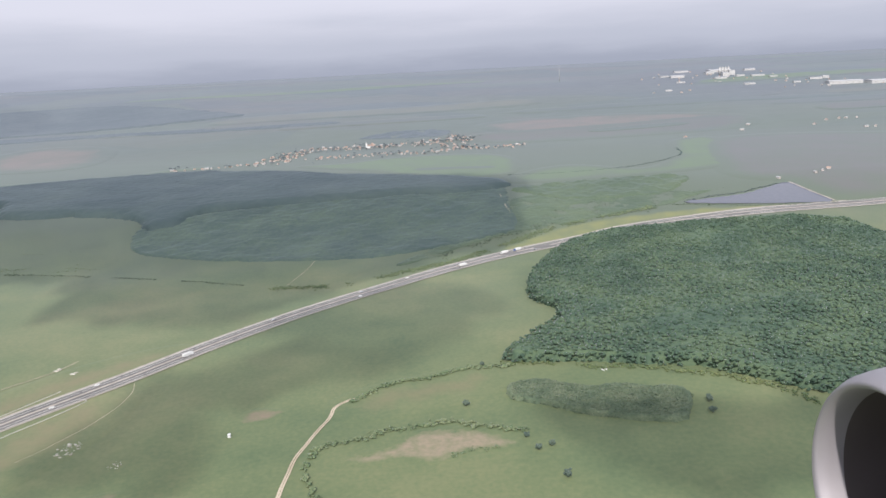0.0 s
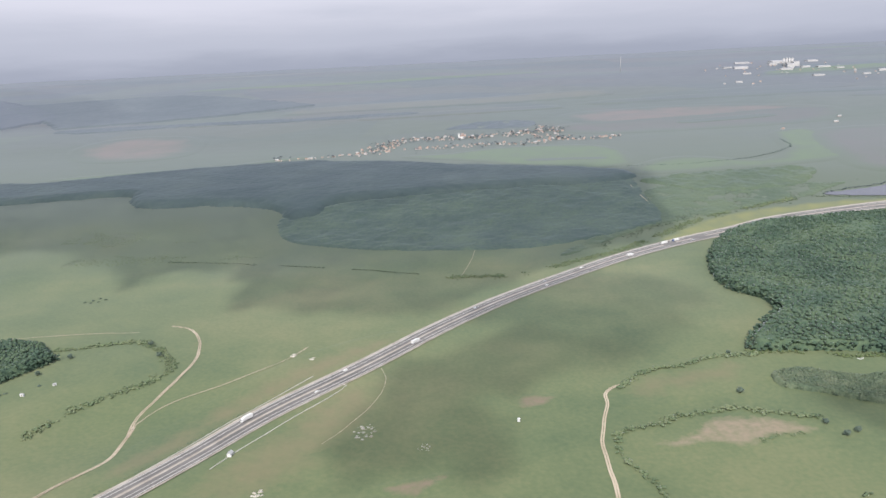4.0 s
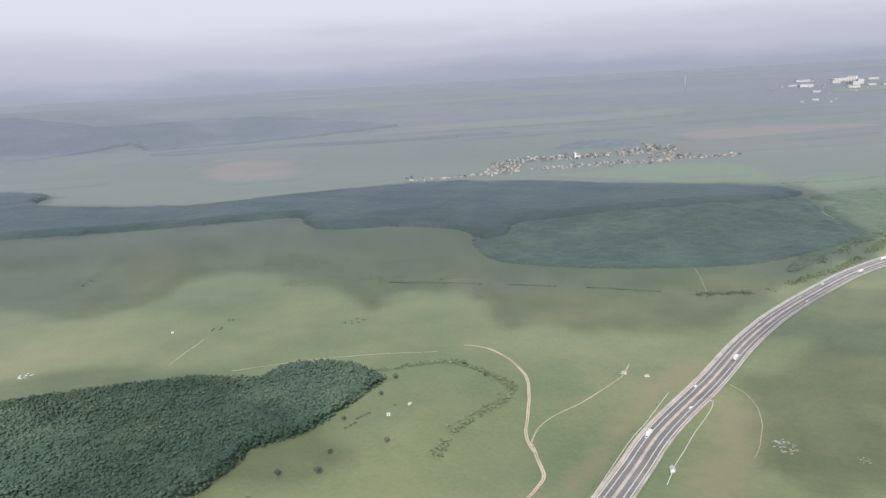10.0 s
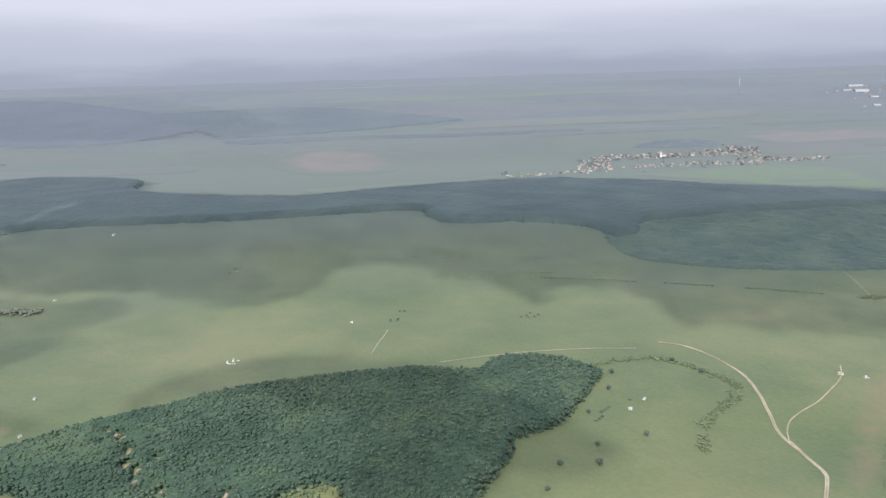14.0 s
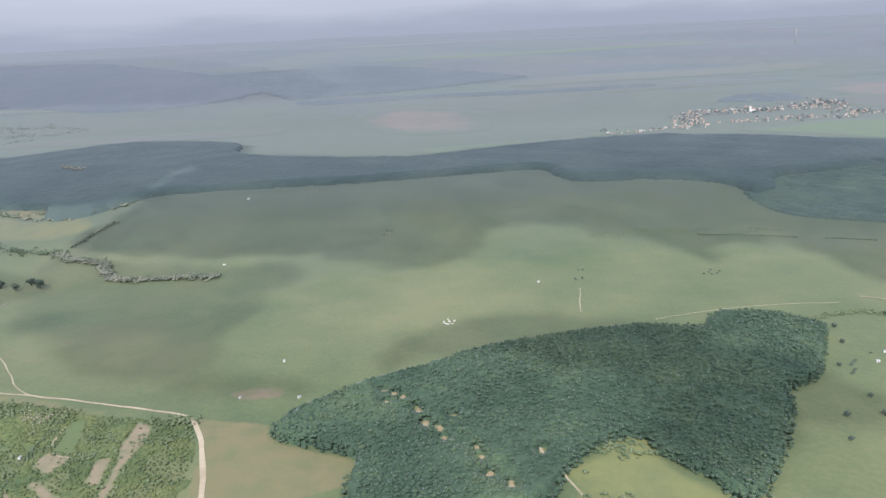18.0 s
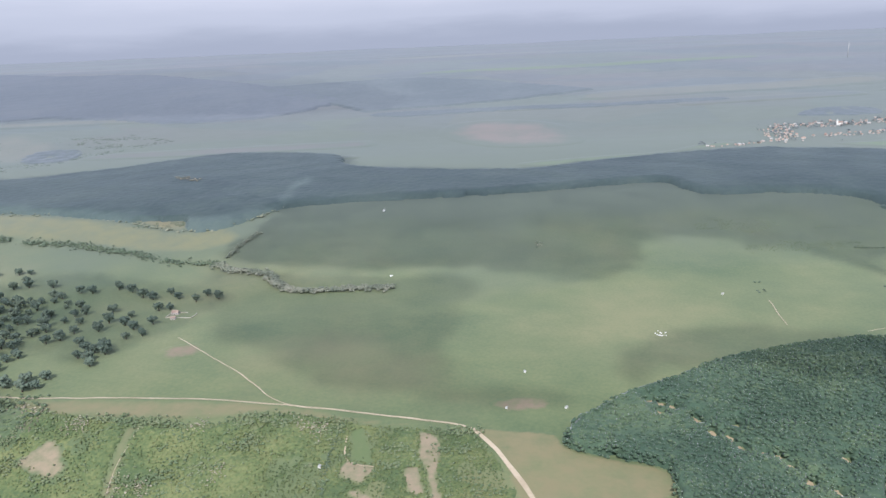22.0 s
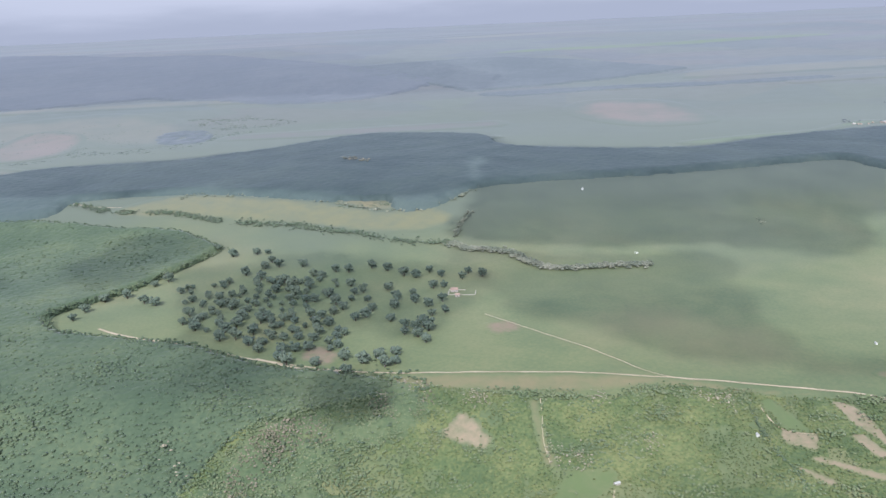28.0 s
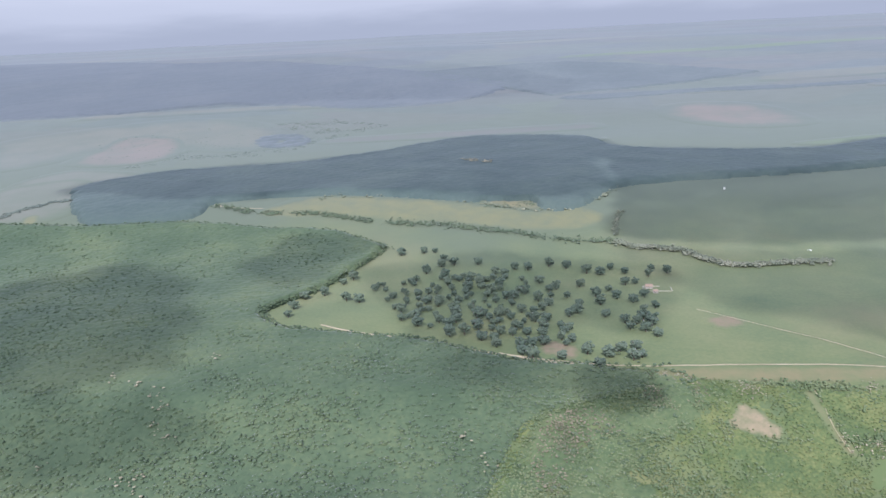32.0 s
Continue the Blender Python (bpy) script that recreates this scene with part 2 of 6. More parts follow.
HEDGE_EAST = [(-50, 342), (-40, 354), (-31, 360), (-25, 363), (-14, 363), (-1, 370), (10, 372), (27, 370)]
HEDGE_MOUND = [(-59, 297), (-54, 301), (-46, 302), (-38, 305), (-32, 310), (-19, 311), (-5, 315), (7, 310), (18, 306), (29, 302)]
HEDGE_LOW = [(-60, 296), (-62, 285), (-61, 273), (-56, 262), (-53, 252), (-52, 242)]
HEDGE_STREAM = [(-375.6, 627.8), (-323.8, 617.9), (-272.7, 604.6), (-204.5, 584.2), (-158.2, 565.3)]
HEDGE_STREAM_EAST = [(-131.8, 553.9), (-80.1, 553.2), (-42.4, 576.3), (3.4, 604.3), (57.3, 649.2), (109.6, 688.6), (196.8, 723.4)]
POND = [(231.7, 730.8), (262.1, 739.5), (290.9, 745.4), (320.7, 760.9), (353.1, 777.8), (360.2, 743.3), (368.8, 715.8), (327.9, 715.4), (271.3, 722.0)]
TRACK_EDGE = [(-1381.6, 797.1), (-1342.4, 780.1), (-1285.1, 776.0), (-1263.3, 799.6), (-1224.2, 793.6), (-1173.1, 792.0), (-1116.1, 774.4), (-1079.9, 754.1)]
POND_SOUTH = [(218.8, 727.9), (249.6, 722.0), (290.1, 714.6), (331.7, 711.8), (369.4, 712.5)]
SCRUB_LANE = [(-6.4, 618.3), (33.5, 653.6), (76.8, 683.9), (121.3, 701.9), (167.1, 716.7), (213.6, 728.7)]
HEDGE_BARE = [(-2.8, 285.3), (6.6, 288.2), (16.0, 289.2)]
WOOD_MARGIN = [(-1001, 374), (-997, 354), (-1014, 338), (-1018, 322), (-1033, 316), (-1046, 305), (-1061, 292), (-1080, 278)]
GROVE_CORE = [(-1179.1, 554.4), (-1111.2, 570.7), (-1033.6, 552.3), (-1037.4, 476.2), (-1040.3, 413.0), (-1087.3, 406.8), (-1114.1, 433.2), (-1150.9, 443.1)]
TRACK_GARDEN = [(-887.9, 273.4), (-889.9, 266.2), (-892.0, 257.9)]
TRACK_CHALK = [(-1210.5, 453.8), (-1193.7, 443.4), (-1175.9, 435.9), (-1157.9, 428.8)]
TRACK_BANK = [(-1088.1, 402.4), (-1063.8, 390.4), (-1033.4, 382.9)]
TRACK_LINE = [(-914.5, 340.5), (-916.6, 322.4), (-917.4, 307.3), (-916.2, 294.7)]
SCRUB_EAST = [(67.0, 768.9), (100.4, 781.4), (158.8, 781.4), (215.5, 775.4), (252.5, 764.7), (290.4, 774.4), (236.8, 741.7), (218.8, 727.9), (165.7, 710.9), (108.6, 688.4), (70.7, 675.7), (44.3, 664.3), (3.3, 632.4), (-34.0, 599.0), (-43.4, 603.9), (-1.2, 656.0), (35.8, 688.5)]
DRY_WOOD = [(-1082, 289), (-1078, 309), (-1067, 326), (-1039, 333), (-1029, 314), (-1046, 311), (-1054, 300), (-1066, 288)]
WEST_SCRUB = [(-1681.2, 1141.0), (-1690.5, 1268.5), (-1592.0, 1312.3), (-1448.7, 1332.6), (-1301.8, 1356.3), (-1209.8, 1284.7), (-1313.1, 1142.7), (-1369.3, 1067.2), (-1487.6, 1053.5), (-1565.7, 1013.3)]
DAM = [(353.1, 777.8), (360.7, 743.2), (369.8, 715.6)]
POND_HEDGE = [(234.8, 735.2), (266.0, 745.8), (293.5, 752.2), (321.8, 766.6), (350.9, 778.2)]
GREEN_HEDGE = [(74.6, 883.4), (113.5, 879.9), (166.5, 883.4), (223.5, 901.6), (273.9, 937.4), (303.4, 976.6), (311.9, 1028.8)]
RIM_SHRUBS = [(25.4, 373.8), (51.2, 369.0), (72.4, 358.9), (86.1, 357.1), (108.3, 347.0), (131.3, 335.3), (150.5, 318.7), (157.0, 306.0)]
FIELD_OCHRE = [(-730.2, 314.6), (-721.7, 298.5), (-714.0, 254.4), (-703.5, 246.4), (-691.9, 241.4), (-643.3, 260.5), (-644.0, 277.3), (-661.7, 285.9), (-678.5, 294.0), (-689.6, 302.2), (-691.9, 313.1), (-709.7, 316.9), (-729.4, 321.0)]
FIELD_STUBBLE = [(-755.7, 325.7), (-804.7, 342.7), (-848.5, 358.2), (-896.8, 365.9), (-947.0, 370.8), (-998.1, 372.9), (-990.7, 356.2), (-954.6, 352.8), (-900.0, 346.4), (-868.2, 344.8), (-850.7, 349.8), (-807.6, 334.9)]
FIELD_MOUND = [(-45, 287), (-29, 294), (-19, 305), (-8, 307), (9, 304), (21, 296), (23, 290), (6, 289), (-4, 284), (-12, 282), (-24, 287), (-36, 283)]
FIELD_RED_WEST = [(-727.4, 1232.6), (-701.3, 1313.9), (-612.9, 1316.7), (-557.7, 1255.6), (-554.8, 1136.6), (-656.8, 1130.0)]
FIELD_RED_FAR = [(83.8, 1372.2), (286.8, 1417.4), (484.1, 1352.8), (501.2, 1266.1), (358.0, 1204.9), (172.4, 1239.0)]
FIELD_MAUVE = [(62.3, 1258.7), (305.1, 1309.3), (495.8, 1333.2), (476.1, 1230.3), (277.0, 1188.9), (102.0, 1187.2)]
FIELD_GREEN_VILLAGE = [(-190, 1026), (-141, 1031), (-88, 1056), (-33, 1071), (53, 1058), (85, 1009), (88, 950), (75, 899), (32, 884), (-11, 906), (-58, 935), (-101, 972)]
FIELD_GREEN_EAST = [(75.3, 855.5), (146.3, 921.0), (230.3, 876.4), (289.1, 941.6), (335.6, 1094.4), (388.2, 1106.7), (351.0, 920.9), (301.2, 874.6), (198.0, 849.8), (108.3, 840.2)]
FIELD_BROWN_EAST = [(409.3, 1097.7), (620.3, 1074.5), (683.1, 1012.0), (503.4, 738.2), (423.4, 725.3), (378.9, 731.8), (362.7, 794.4), (324.3, 849.8)]
FIELD_RED_NEAR = [(-99.7, 337.4), (-90.7, 339.5), (-82.8, 336.7), (-89.3, 328.2), (-100.0, 328.1)]
FIELD_VERGE = [(51.8, 636.8), (107.6, 682.4), (163.6, 701.9), (247.1, 714.6), (326.6, 712.5), (323.4, 705.1), (241.2, 696.8), (163.0, 677.2), (101.6, 645.8), (52.8, 622.2)]
FIELD_DRY_WEST = [(-896, 444), (-872, 475), (-826, 494), (-758, 462), (-733, 399), (-728, 346), (-775, 340), (-821, 357), (-863, 387)]
FIELD_STRAW_WEST = [(-1320.0, 756.9), (-1261.7, 806.5), (-1154.0, 782.0), (-1082.1, 756.1), (-1020.1, 729.5), (-978.7, 741.0), (-955.9, 703.2), (-1012.4, 681.6), (-1129.9, 714.8), (-1235.9, 739.9)]
FIELD_PALE_WEST = [(-1587.8, 730.3), (-1672.4, 890.4), (-1634.4, 1010.7), (-1447.8, 919.5), (-1570.0, 899.1), (-1572.7, 774.0)]
FIELD_CLEARING = [(-1077.4, 768.7), (-1022.3, 779.3), (-1020.3, 735.2), (-1050.8, 744.6)]
FIELD_PINK_WEST = [(-1664.1, 1076.6), (-1653.7, 1197.6), (-1571.7, 1229.7), (-1523.7, 1165.3), (-1561.9, 1072.5)]
FIELD_OLIVE_WEST = [(-1868.0, 1252.6), (-1758.7, 1335.4), (-1570.3, 1389.7), (-1412.3, 1284.4), (-1408.9, 1135.5), (-1523.7, 1165.3), (-1653.7, 1197.6), (-1763.8, 1059.3)]
FIELD_BARE_ONE = [(-962, 331), (-953, 327), (-948, 317), (-945, 312), (-948, 305), (-959, 308), (-966, 312), (-973, 317), (-966, 323)]
FIELD_BARE_TWO = [(-797, 299), (-789, 295), (-782, 291), (-785, 285), (-788, 279), (-794, 284), (-800, 288)]
FIELD_BARE_THREE = [(-761, 322), (-752, 315), (-750, 300), (-752, 285), (-752, 273), (-748, 248), (-753, 249), (-755, 268), (-757, 285), (-761, 297), (-761, 309)]
FIELD_BARE_FOUR = [(-794, 273), (-789, 274), (-777, 262), (-764, 250), (-773, 251), (-783, 262)]
FIELD_BARE_FIVE = [(-803, 270), (-796, 262), (-790, 252), (-796, 253)]
PATH_BEND = [(-748, 278), (-745, 270), (-746, 259), (-745, 246)]
PATH_WHITE = [(-739, 252), (-735, 251), (-730, 247)]
PATH_GLADE = [(-560, 288), (-558, 277), (-553, 268), (-550, 260), (-547, 252), (-544, 241)]
TRACK_ARC = [(-171, 382), (-167, 366), (-169, 346), (-177, 323), (-190, 299)]
HEDGE_PLOTS = [(-803, 333), (-806, 308), (-807, 292), (-805, 275), (-804, 262), (-806, 250)]
HEDGE_BARN = [(20, 242), (26, 243.5), (33, 243), (39, 242), (56, 238)]
VERGE_SHRUBS = [(-209, 376), (-229, 344), (-244, 323), (-260.5, 294), (-270, 277), (-281, 258)]
LOW_SCRUB = [(-162, 261), (-153, 264), (-143, 267), (-134, 269), (-142, 260), (-147, 254)]
FIELD_STRIP_VILLAGE = [(-33, 959), (13, 958), (58, 949), (57, 937), (12, 941), (-33, 946)]
FIELD_LANE_GREEN = [(-640, 972), (-538, 998), (-441, 1014), (-384, 1052), (-338, 1072), (-330, 1058), (-400, 1030), (-500, 990), (-600, 960)]
FIELD_WEST_EDGE = [(-1680, 900), (-1606, 950), (-1552, 880), (-1547, 800), (-1580, 765), (-1640, 770)]
YOUNG_WOOD = [(-1101, 262), (-1097, 280), (-1076, 326), (-1050, 348), (-1004, 369), (-980, 352), (-976, 325), (-1000, 307), (-1019, 297), (-1024, 262)]
DRY_FRINGE = [(-1082, 262), (-1077, 305), (-1064, 327), (-1050, 331), (-1051, 311), (-1063, 293), (-1069, 262)]
MIXED_WOOD = [(-1110, 254), (-1098, 290), (-1075, 325), (-1035, 340), (-1005, 352), (-985, 352), (-968, 338), (-966, 318), (-978, 296), (-990, 254)]
YOUNG_EDGE = [(-1008, 347), (-1035, 339), (-1070, 327), (-1088, 308), (-1102, 275), (-1110, 250), (-1040, 250)]
DRY_MARGIN = [(-1014, 341), (-1000, 367), (-978, 363), (-973, 338), (-991, 326), (-1009, 330)]
FIELD_RUT = [(-721.4, 348.6), (-709.9, 354.4), (-692.2, 351.6), (-692.5, 341.7), (-713.7, 340.1)]
FIELD_GLADE = [(-551, 268), (-538, 276), (-529, 288), (-519, 292), (-508, 296), (-502, 288), (-504, 273), (-497, 258), (-484, 240), (-544, 238), (-549, 256)]
FIELD_FARM = [(-938.4, 450.6), (-922.0, 456.4), (-913.5, 442.2), (-931.9, 431.9)]
FIELD_GROVE = [(-1061.5, 405.6), (-1053.3, 423.7), (-1036.7, 411.0), (-1041.4, 391.5)]
FIELD_VERGE_WEST = [(-264.2, 283.9), (-227.3, 340.1), (-162.8, 428.1), (-209.1, 403.2), (-256.2, 334.3), (-281.1, 286.8)]
FIELD_VERGE_EAST = [(-237.1, 259.9), (-224.3, 295.9), (-190.5, 356.8), (-170.6, 361.7), (-172.4, 323.3), (-189.6, 283.0), (-209.7, 257.9)]
FIELD_DRY_EAST = [(-50.8, 340.5), (-29.7, 353.2), (13.1, 365.5), (17.9, 350.7), (-12.7, 337.4), (-44.3, 330.4)]
FIELD_LAWN = [(-797, 326), (-791, 327), (-787, 312), (-784, 295), (-794, 299), (-796, 313)]
FIELD_STRIP = [(-922, 338), (-916, 340), (-917, 324), (-916, 308), (-913, 293), (-919, 293), (-920, 304), (-921, 319)]
FIELD_PLOT = [(-768, 287), (-761, 288), (-760, 279), (-758, 266), (-764, 267)]
FIELD_YARD = [(-909, 288), (-899, 288), (-888, 288), (-883, 283), (-895, 270), (-918, 269)]
GROVE_A = [(-1179.2, 649.7), (-1160.6, 632.7), (-1139.5, 635.6), (-1129.4, 637.0), (-1121.2, 613.9), (-1112.5, 600.9), (-1123.8, 596.7), (-1091.2, 600.6), (-1136.8, 579.6), (-1120.9, 568.1), (-1109.3, 557.1), (-1099.5, 558.5), (-1119.4, 546.9), (-1092.3, 547.4), (-1076.3, 543.4), (-1077.8, 574.9), (-1069.6, 571.6), (-1059.9, 585.4), (-1048.7, 582.8), (-1029.2, 591.4), (-1015.1, 584.2), (-1000.1, 569.3), (-989.9, 564.0), (-978.9, 575.6), (-968.6, 564.1), (-945.8, 568.5), (-951.2, 554.6), (-934.1, 560.1), (-975.0, 535.8), (-966.5, 537.4), (-1012.0, 536.2), (-1043.2, 548.4), (-1038.3, 527.4), (-1031.5, 532.4), (-1026.4, 511.2), (-1004.1, 510.5), (-1004.3, 492.2), (-992.0, 522.5), (-989.2, 504.2), (-968.0, 504.0), (-966.6, 478.7)]
GROVE_B = [(-978.8, 493.9), (-976.1, 473.6), (-1134.7, 524.2), (-1127.5, 529.9), (-1142.6, 516.7), (-1125.7, 499.0), (-1105.4, 522.3), (-1101.8, 535.5), (-1111.1, 501.8), (-1084.8, 526.5), (-1082.9, 501.8), (-1073.7, 509.7), (-1067.5, 512.3), (-1057.8, 522.9), (-1050.0, 503.6), (-1043.5, 492.9), (-1114.1, 472.7), (-1114.4, 457.3), (-1126.4, 457.2), (-1119.8, 447.1), (-1099.0, 464.4), (-1090.4, 462.1), (-1083.6, 469.1), (-1074.5, 464.4), (-1065.3, 478.6), (-1056.5, 476.0), (-1049.1, 483.1), (-1057.7, 458.6), (-1049.8, 459.3), (-1031.4, 468.6), (-1024.7, 475.3), (-1020.7, 488.8), (-1006.1, 465.4), (-995.4, 451.8), (-994.8, 438.3), (-987.7, 448.6), (-982.2, 452.4), (-978.4, 444.0), (-985.6, 433.0), (-980.0, 423.5), (-1099.4, 443.0)]
GROVE_C = [(-1109.3, 433.8), (-1119.5, 431.6), (-1098.1, 423.9), (-1084.7, 433.9), (-1076.5, 431.9), (-1066.8, 433.8), (-1056.4, 431.6), (-1054.6, 441.9), (-1089.2, 412.5), (-1073.3, 410.6), (-1065.7, 414.2), (-1056.9, 414.8), (-1036.4, 441.1), (-1041.1, 435.1), (-1044.5, 423.2), (-1038.3, 419.1), (-1031.9, 398.7), (-1019.1, 393.8), (-1010.3, 401.7), (-999.1, 404.9), (-999.1, 391.0), (-1005.1, 387.6), (-1049.4, 391.6), (-1067.6, 393.7), (-1073.0, 399.9), (-1028.3, 378.7), (-1231.3, 515.2), (-1235.8, 490.8), (-1236.5, 472.0), (-1217.3, 524.2), (-1198.1, 508.4), (-1187.8, 503.8), (-1198.7, 565.6), (-1206.0, 553.9), (-1178.1, 534.0), (-1160.8, 633.1), (-1162.2, 511.7), (-1154.2, 478.7), (-1141.4, 450.1), (-1136.7, 498.0), (-1142.1, 472.7)]
LONE_TREES = [(4.6, 329.4), (41.1, 263.6), (32.6, 285.2), (38.5, 287.6), (110.6, 304.7), (112.3, 314.7), (14.5, 374.2), (29.0, 296.0), (-385.6, 323.5), (-358.6, 333.7), (-383.4, 360.4), (-388.5, 304.9), (-415.6, 283.5), (-366.0, 391.7), (-407.0, 305.1), (-304.9, 413.3), (-317.5, 432.9), (-359.2, 415.5)]
BUSHES = [(-502.5, 530.1), (-496.7, 531.8), (-496.4, 550.4), (-398.1, 527.0), (-393.4, 528.9), (-389.9, 533.6), (-403.6, 529.0), (-398.8, 532.4), (-395.6, 537.4), (-357.1, 376.8), (-502.5, 526.3), (-497.2, 528.4), (-493.0, 549.9), (-657.5, 669.3), (-659.8, 659.6), (-376.3, 361.2), (-374.5, 363.3), (-372.7, 365.4), (-370.8, 367.5), (-381.2, 350.4), (-379.1, 353.0), (-377.0, 355.7)]
VILLAGE_LANE = [(-372, 1043), (-335, 1046), (-300, 1056), (-263, 1071), (-245, 1085)]
VILLAGE_SOUTH = [(-186, 1088), (-154, 1100), (-137, 1098), (-89, 1108), (-56, 1114), (-8, 1104), (28, 1133), (77, 1127), (120, 1130)]
VILLAGE_MAIN = [(-245, 1075), (-229, 1150), (-205, 1190), (-143, 1193), (-108, 1200), (-64, 1201), (-10, 1215)]
VILLAGE_NORTH = [(-10, 1225), (28, 1248), (20, 1190), (14, 1181), (28, 1140)]
PLANT = [(719.2, 2017.3), (589.0, 1938.7), (633.7, 2055.9), (700.9, 1916.3), (722.6, 1935.9), (795.7, 2013.6), (880.2, 1699.9), (947.5, 1682.2), (673.7, 1872.3), (727.2, 1894.0), (766.6, 1885.1), (698.3, 1761.3), (499.0, 1700.1), (679.4, 1972.0), (562.8, 1959.7), (566.3, 1835.7), (860.0, 1787.8), (886.7, 1798.3), (791.0, 1855.2), (800.2, 1750.8)]
EAST_HOUSES = [(578.3, 1197.4), (613.4, 1231.7), (638.4, 1240.3), (650.2, 1241.1), (667.9, 1242.3), (630.7, 1145.0), (644.6, 1144.7), (459.5, 1179.5), (487.8, 1228.8), (355.3, 1124.4), (417.1, 825.9), (395.8, 810.9), (348.9, 793.7), (407.0, 818.2)]
SMALL = dict(debris=(-600.2, 448.0), rocks=(-172.2, 309.2), rocks2=(-144.6, 292.4), stones=(-209.2, 260.2), wpatch=(-224.2, 406.5), wpatch2=(-211.9, 400.1), post=(-101.8, 313.2), wd2=(-699.3, 388.4), wd3=(-714.2, 342.7), wd4=(-681.7, 340.2), wl=(-794.3, 602.0), hut=(-359.4, 786.9), hut2=(-354.3, 776.3), house=(-886.0, 276.9), farm=(-952.5, 522.9), ruin=(74.4, 355.0), mhut=(-359.9, 364.3), mhut2=(-349.0, 377.0), n1=(-531.5, 525.0), scrub=(-656.5, 669.3), n2=(-811.4, 768.5), orch=(-810.1, 296.5), farhut=(-1069.9, 928.5), shed=(-229.0, 292.7), thp=(-916.9, 317.6), fence1=(-188.1, 359.8), fence2=(-194.6, 363.5), fence3=(-206.7, 332.0), fence4=(-236.9, 287.5), church=(-113.2, 1189.4), mast=(307.4, 2003.6))
VEHICLES = [(45.8, 619.0), (56.6, 623.7), (-32.3, 565.1), (-157.5, 422.1), (-188.6, 377.6), (-69.4, 533.4), (-60.7, 520.2), (-228.1, 322.3), (9.5, 590.0), (78.2, 617.0), (-113.3, 474.6), (-201.7, 353.8)]
FENCE_EAST = [(-193.2, 363.3), (-187.2, 361.1), (-194.5, 346.9), (-207.8, 327.3), (-218.6, 309.5), (-226.3, 297.4), (-234.5, 281.4)]
FENCE_WEST = [(-207.1, 374.8), (-226.7, 343.2), (-241.4, 322.2), (-258.3, 293.1), (-265.9, 279.2)]
BARNS = [(26.5, 235.5), (33.0, 235), (41.0, 234.5), (46.5, 234.5)]
DEAD_TREES = [(-1319.9, 364.7), (-1303.0, 355.5), (-1286.5, 341.0), (-1280.0, 330.7), (-1279.1, 312.5), (-1270.3, 310.2), (-1330.3, 292.2), (-1279.5, 282.1), (-1273.9, 274.2), (-1104.4, 285.3), (-1113.3, 305.0), (-1267.0, 389.1), (-1286.7, 282.5)]
DRY_BRUSH = [(-952, 345), (-948, 342), (-883, 339), (-824, 332), (-818, 331), (-814, 327), (-903, 297), (-899, 295), (-913, 299), (-864, 299), (-1008, 352), (-993, 362), (-985, 356)]
DARK_BUSHES = [(-934, 348), (-925, 343), (-912, 343), (-854, 345), (-846, 341), (-836, 337), (-862, 337), (-902, 341), (-812, 335), (-899, 301), (-890, 302), (-908, 302), (-856, 318), (-775, 290), (-770, 305), (-744, 320), (-738, 318), (-742, 300), (-852, 322), (-866, 305)]
FOREST_SCARS = [(-636, 343), (-631, 339), (-626, 335), (-634, 331), (-617, 321), (-613, 308), (-606, 304), (-600, 314), (-604, 295), (-595, 290), (-589, 286), (-587, 279), (-584, 265), (-575, 258), (-559, 283)]
ENGINE_AT = (2.45, 4.127, 151.47)
ENGINE_TURN = 4.0
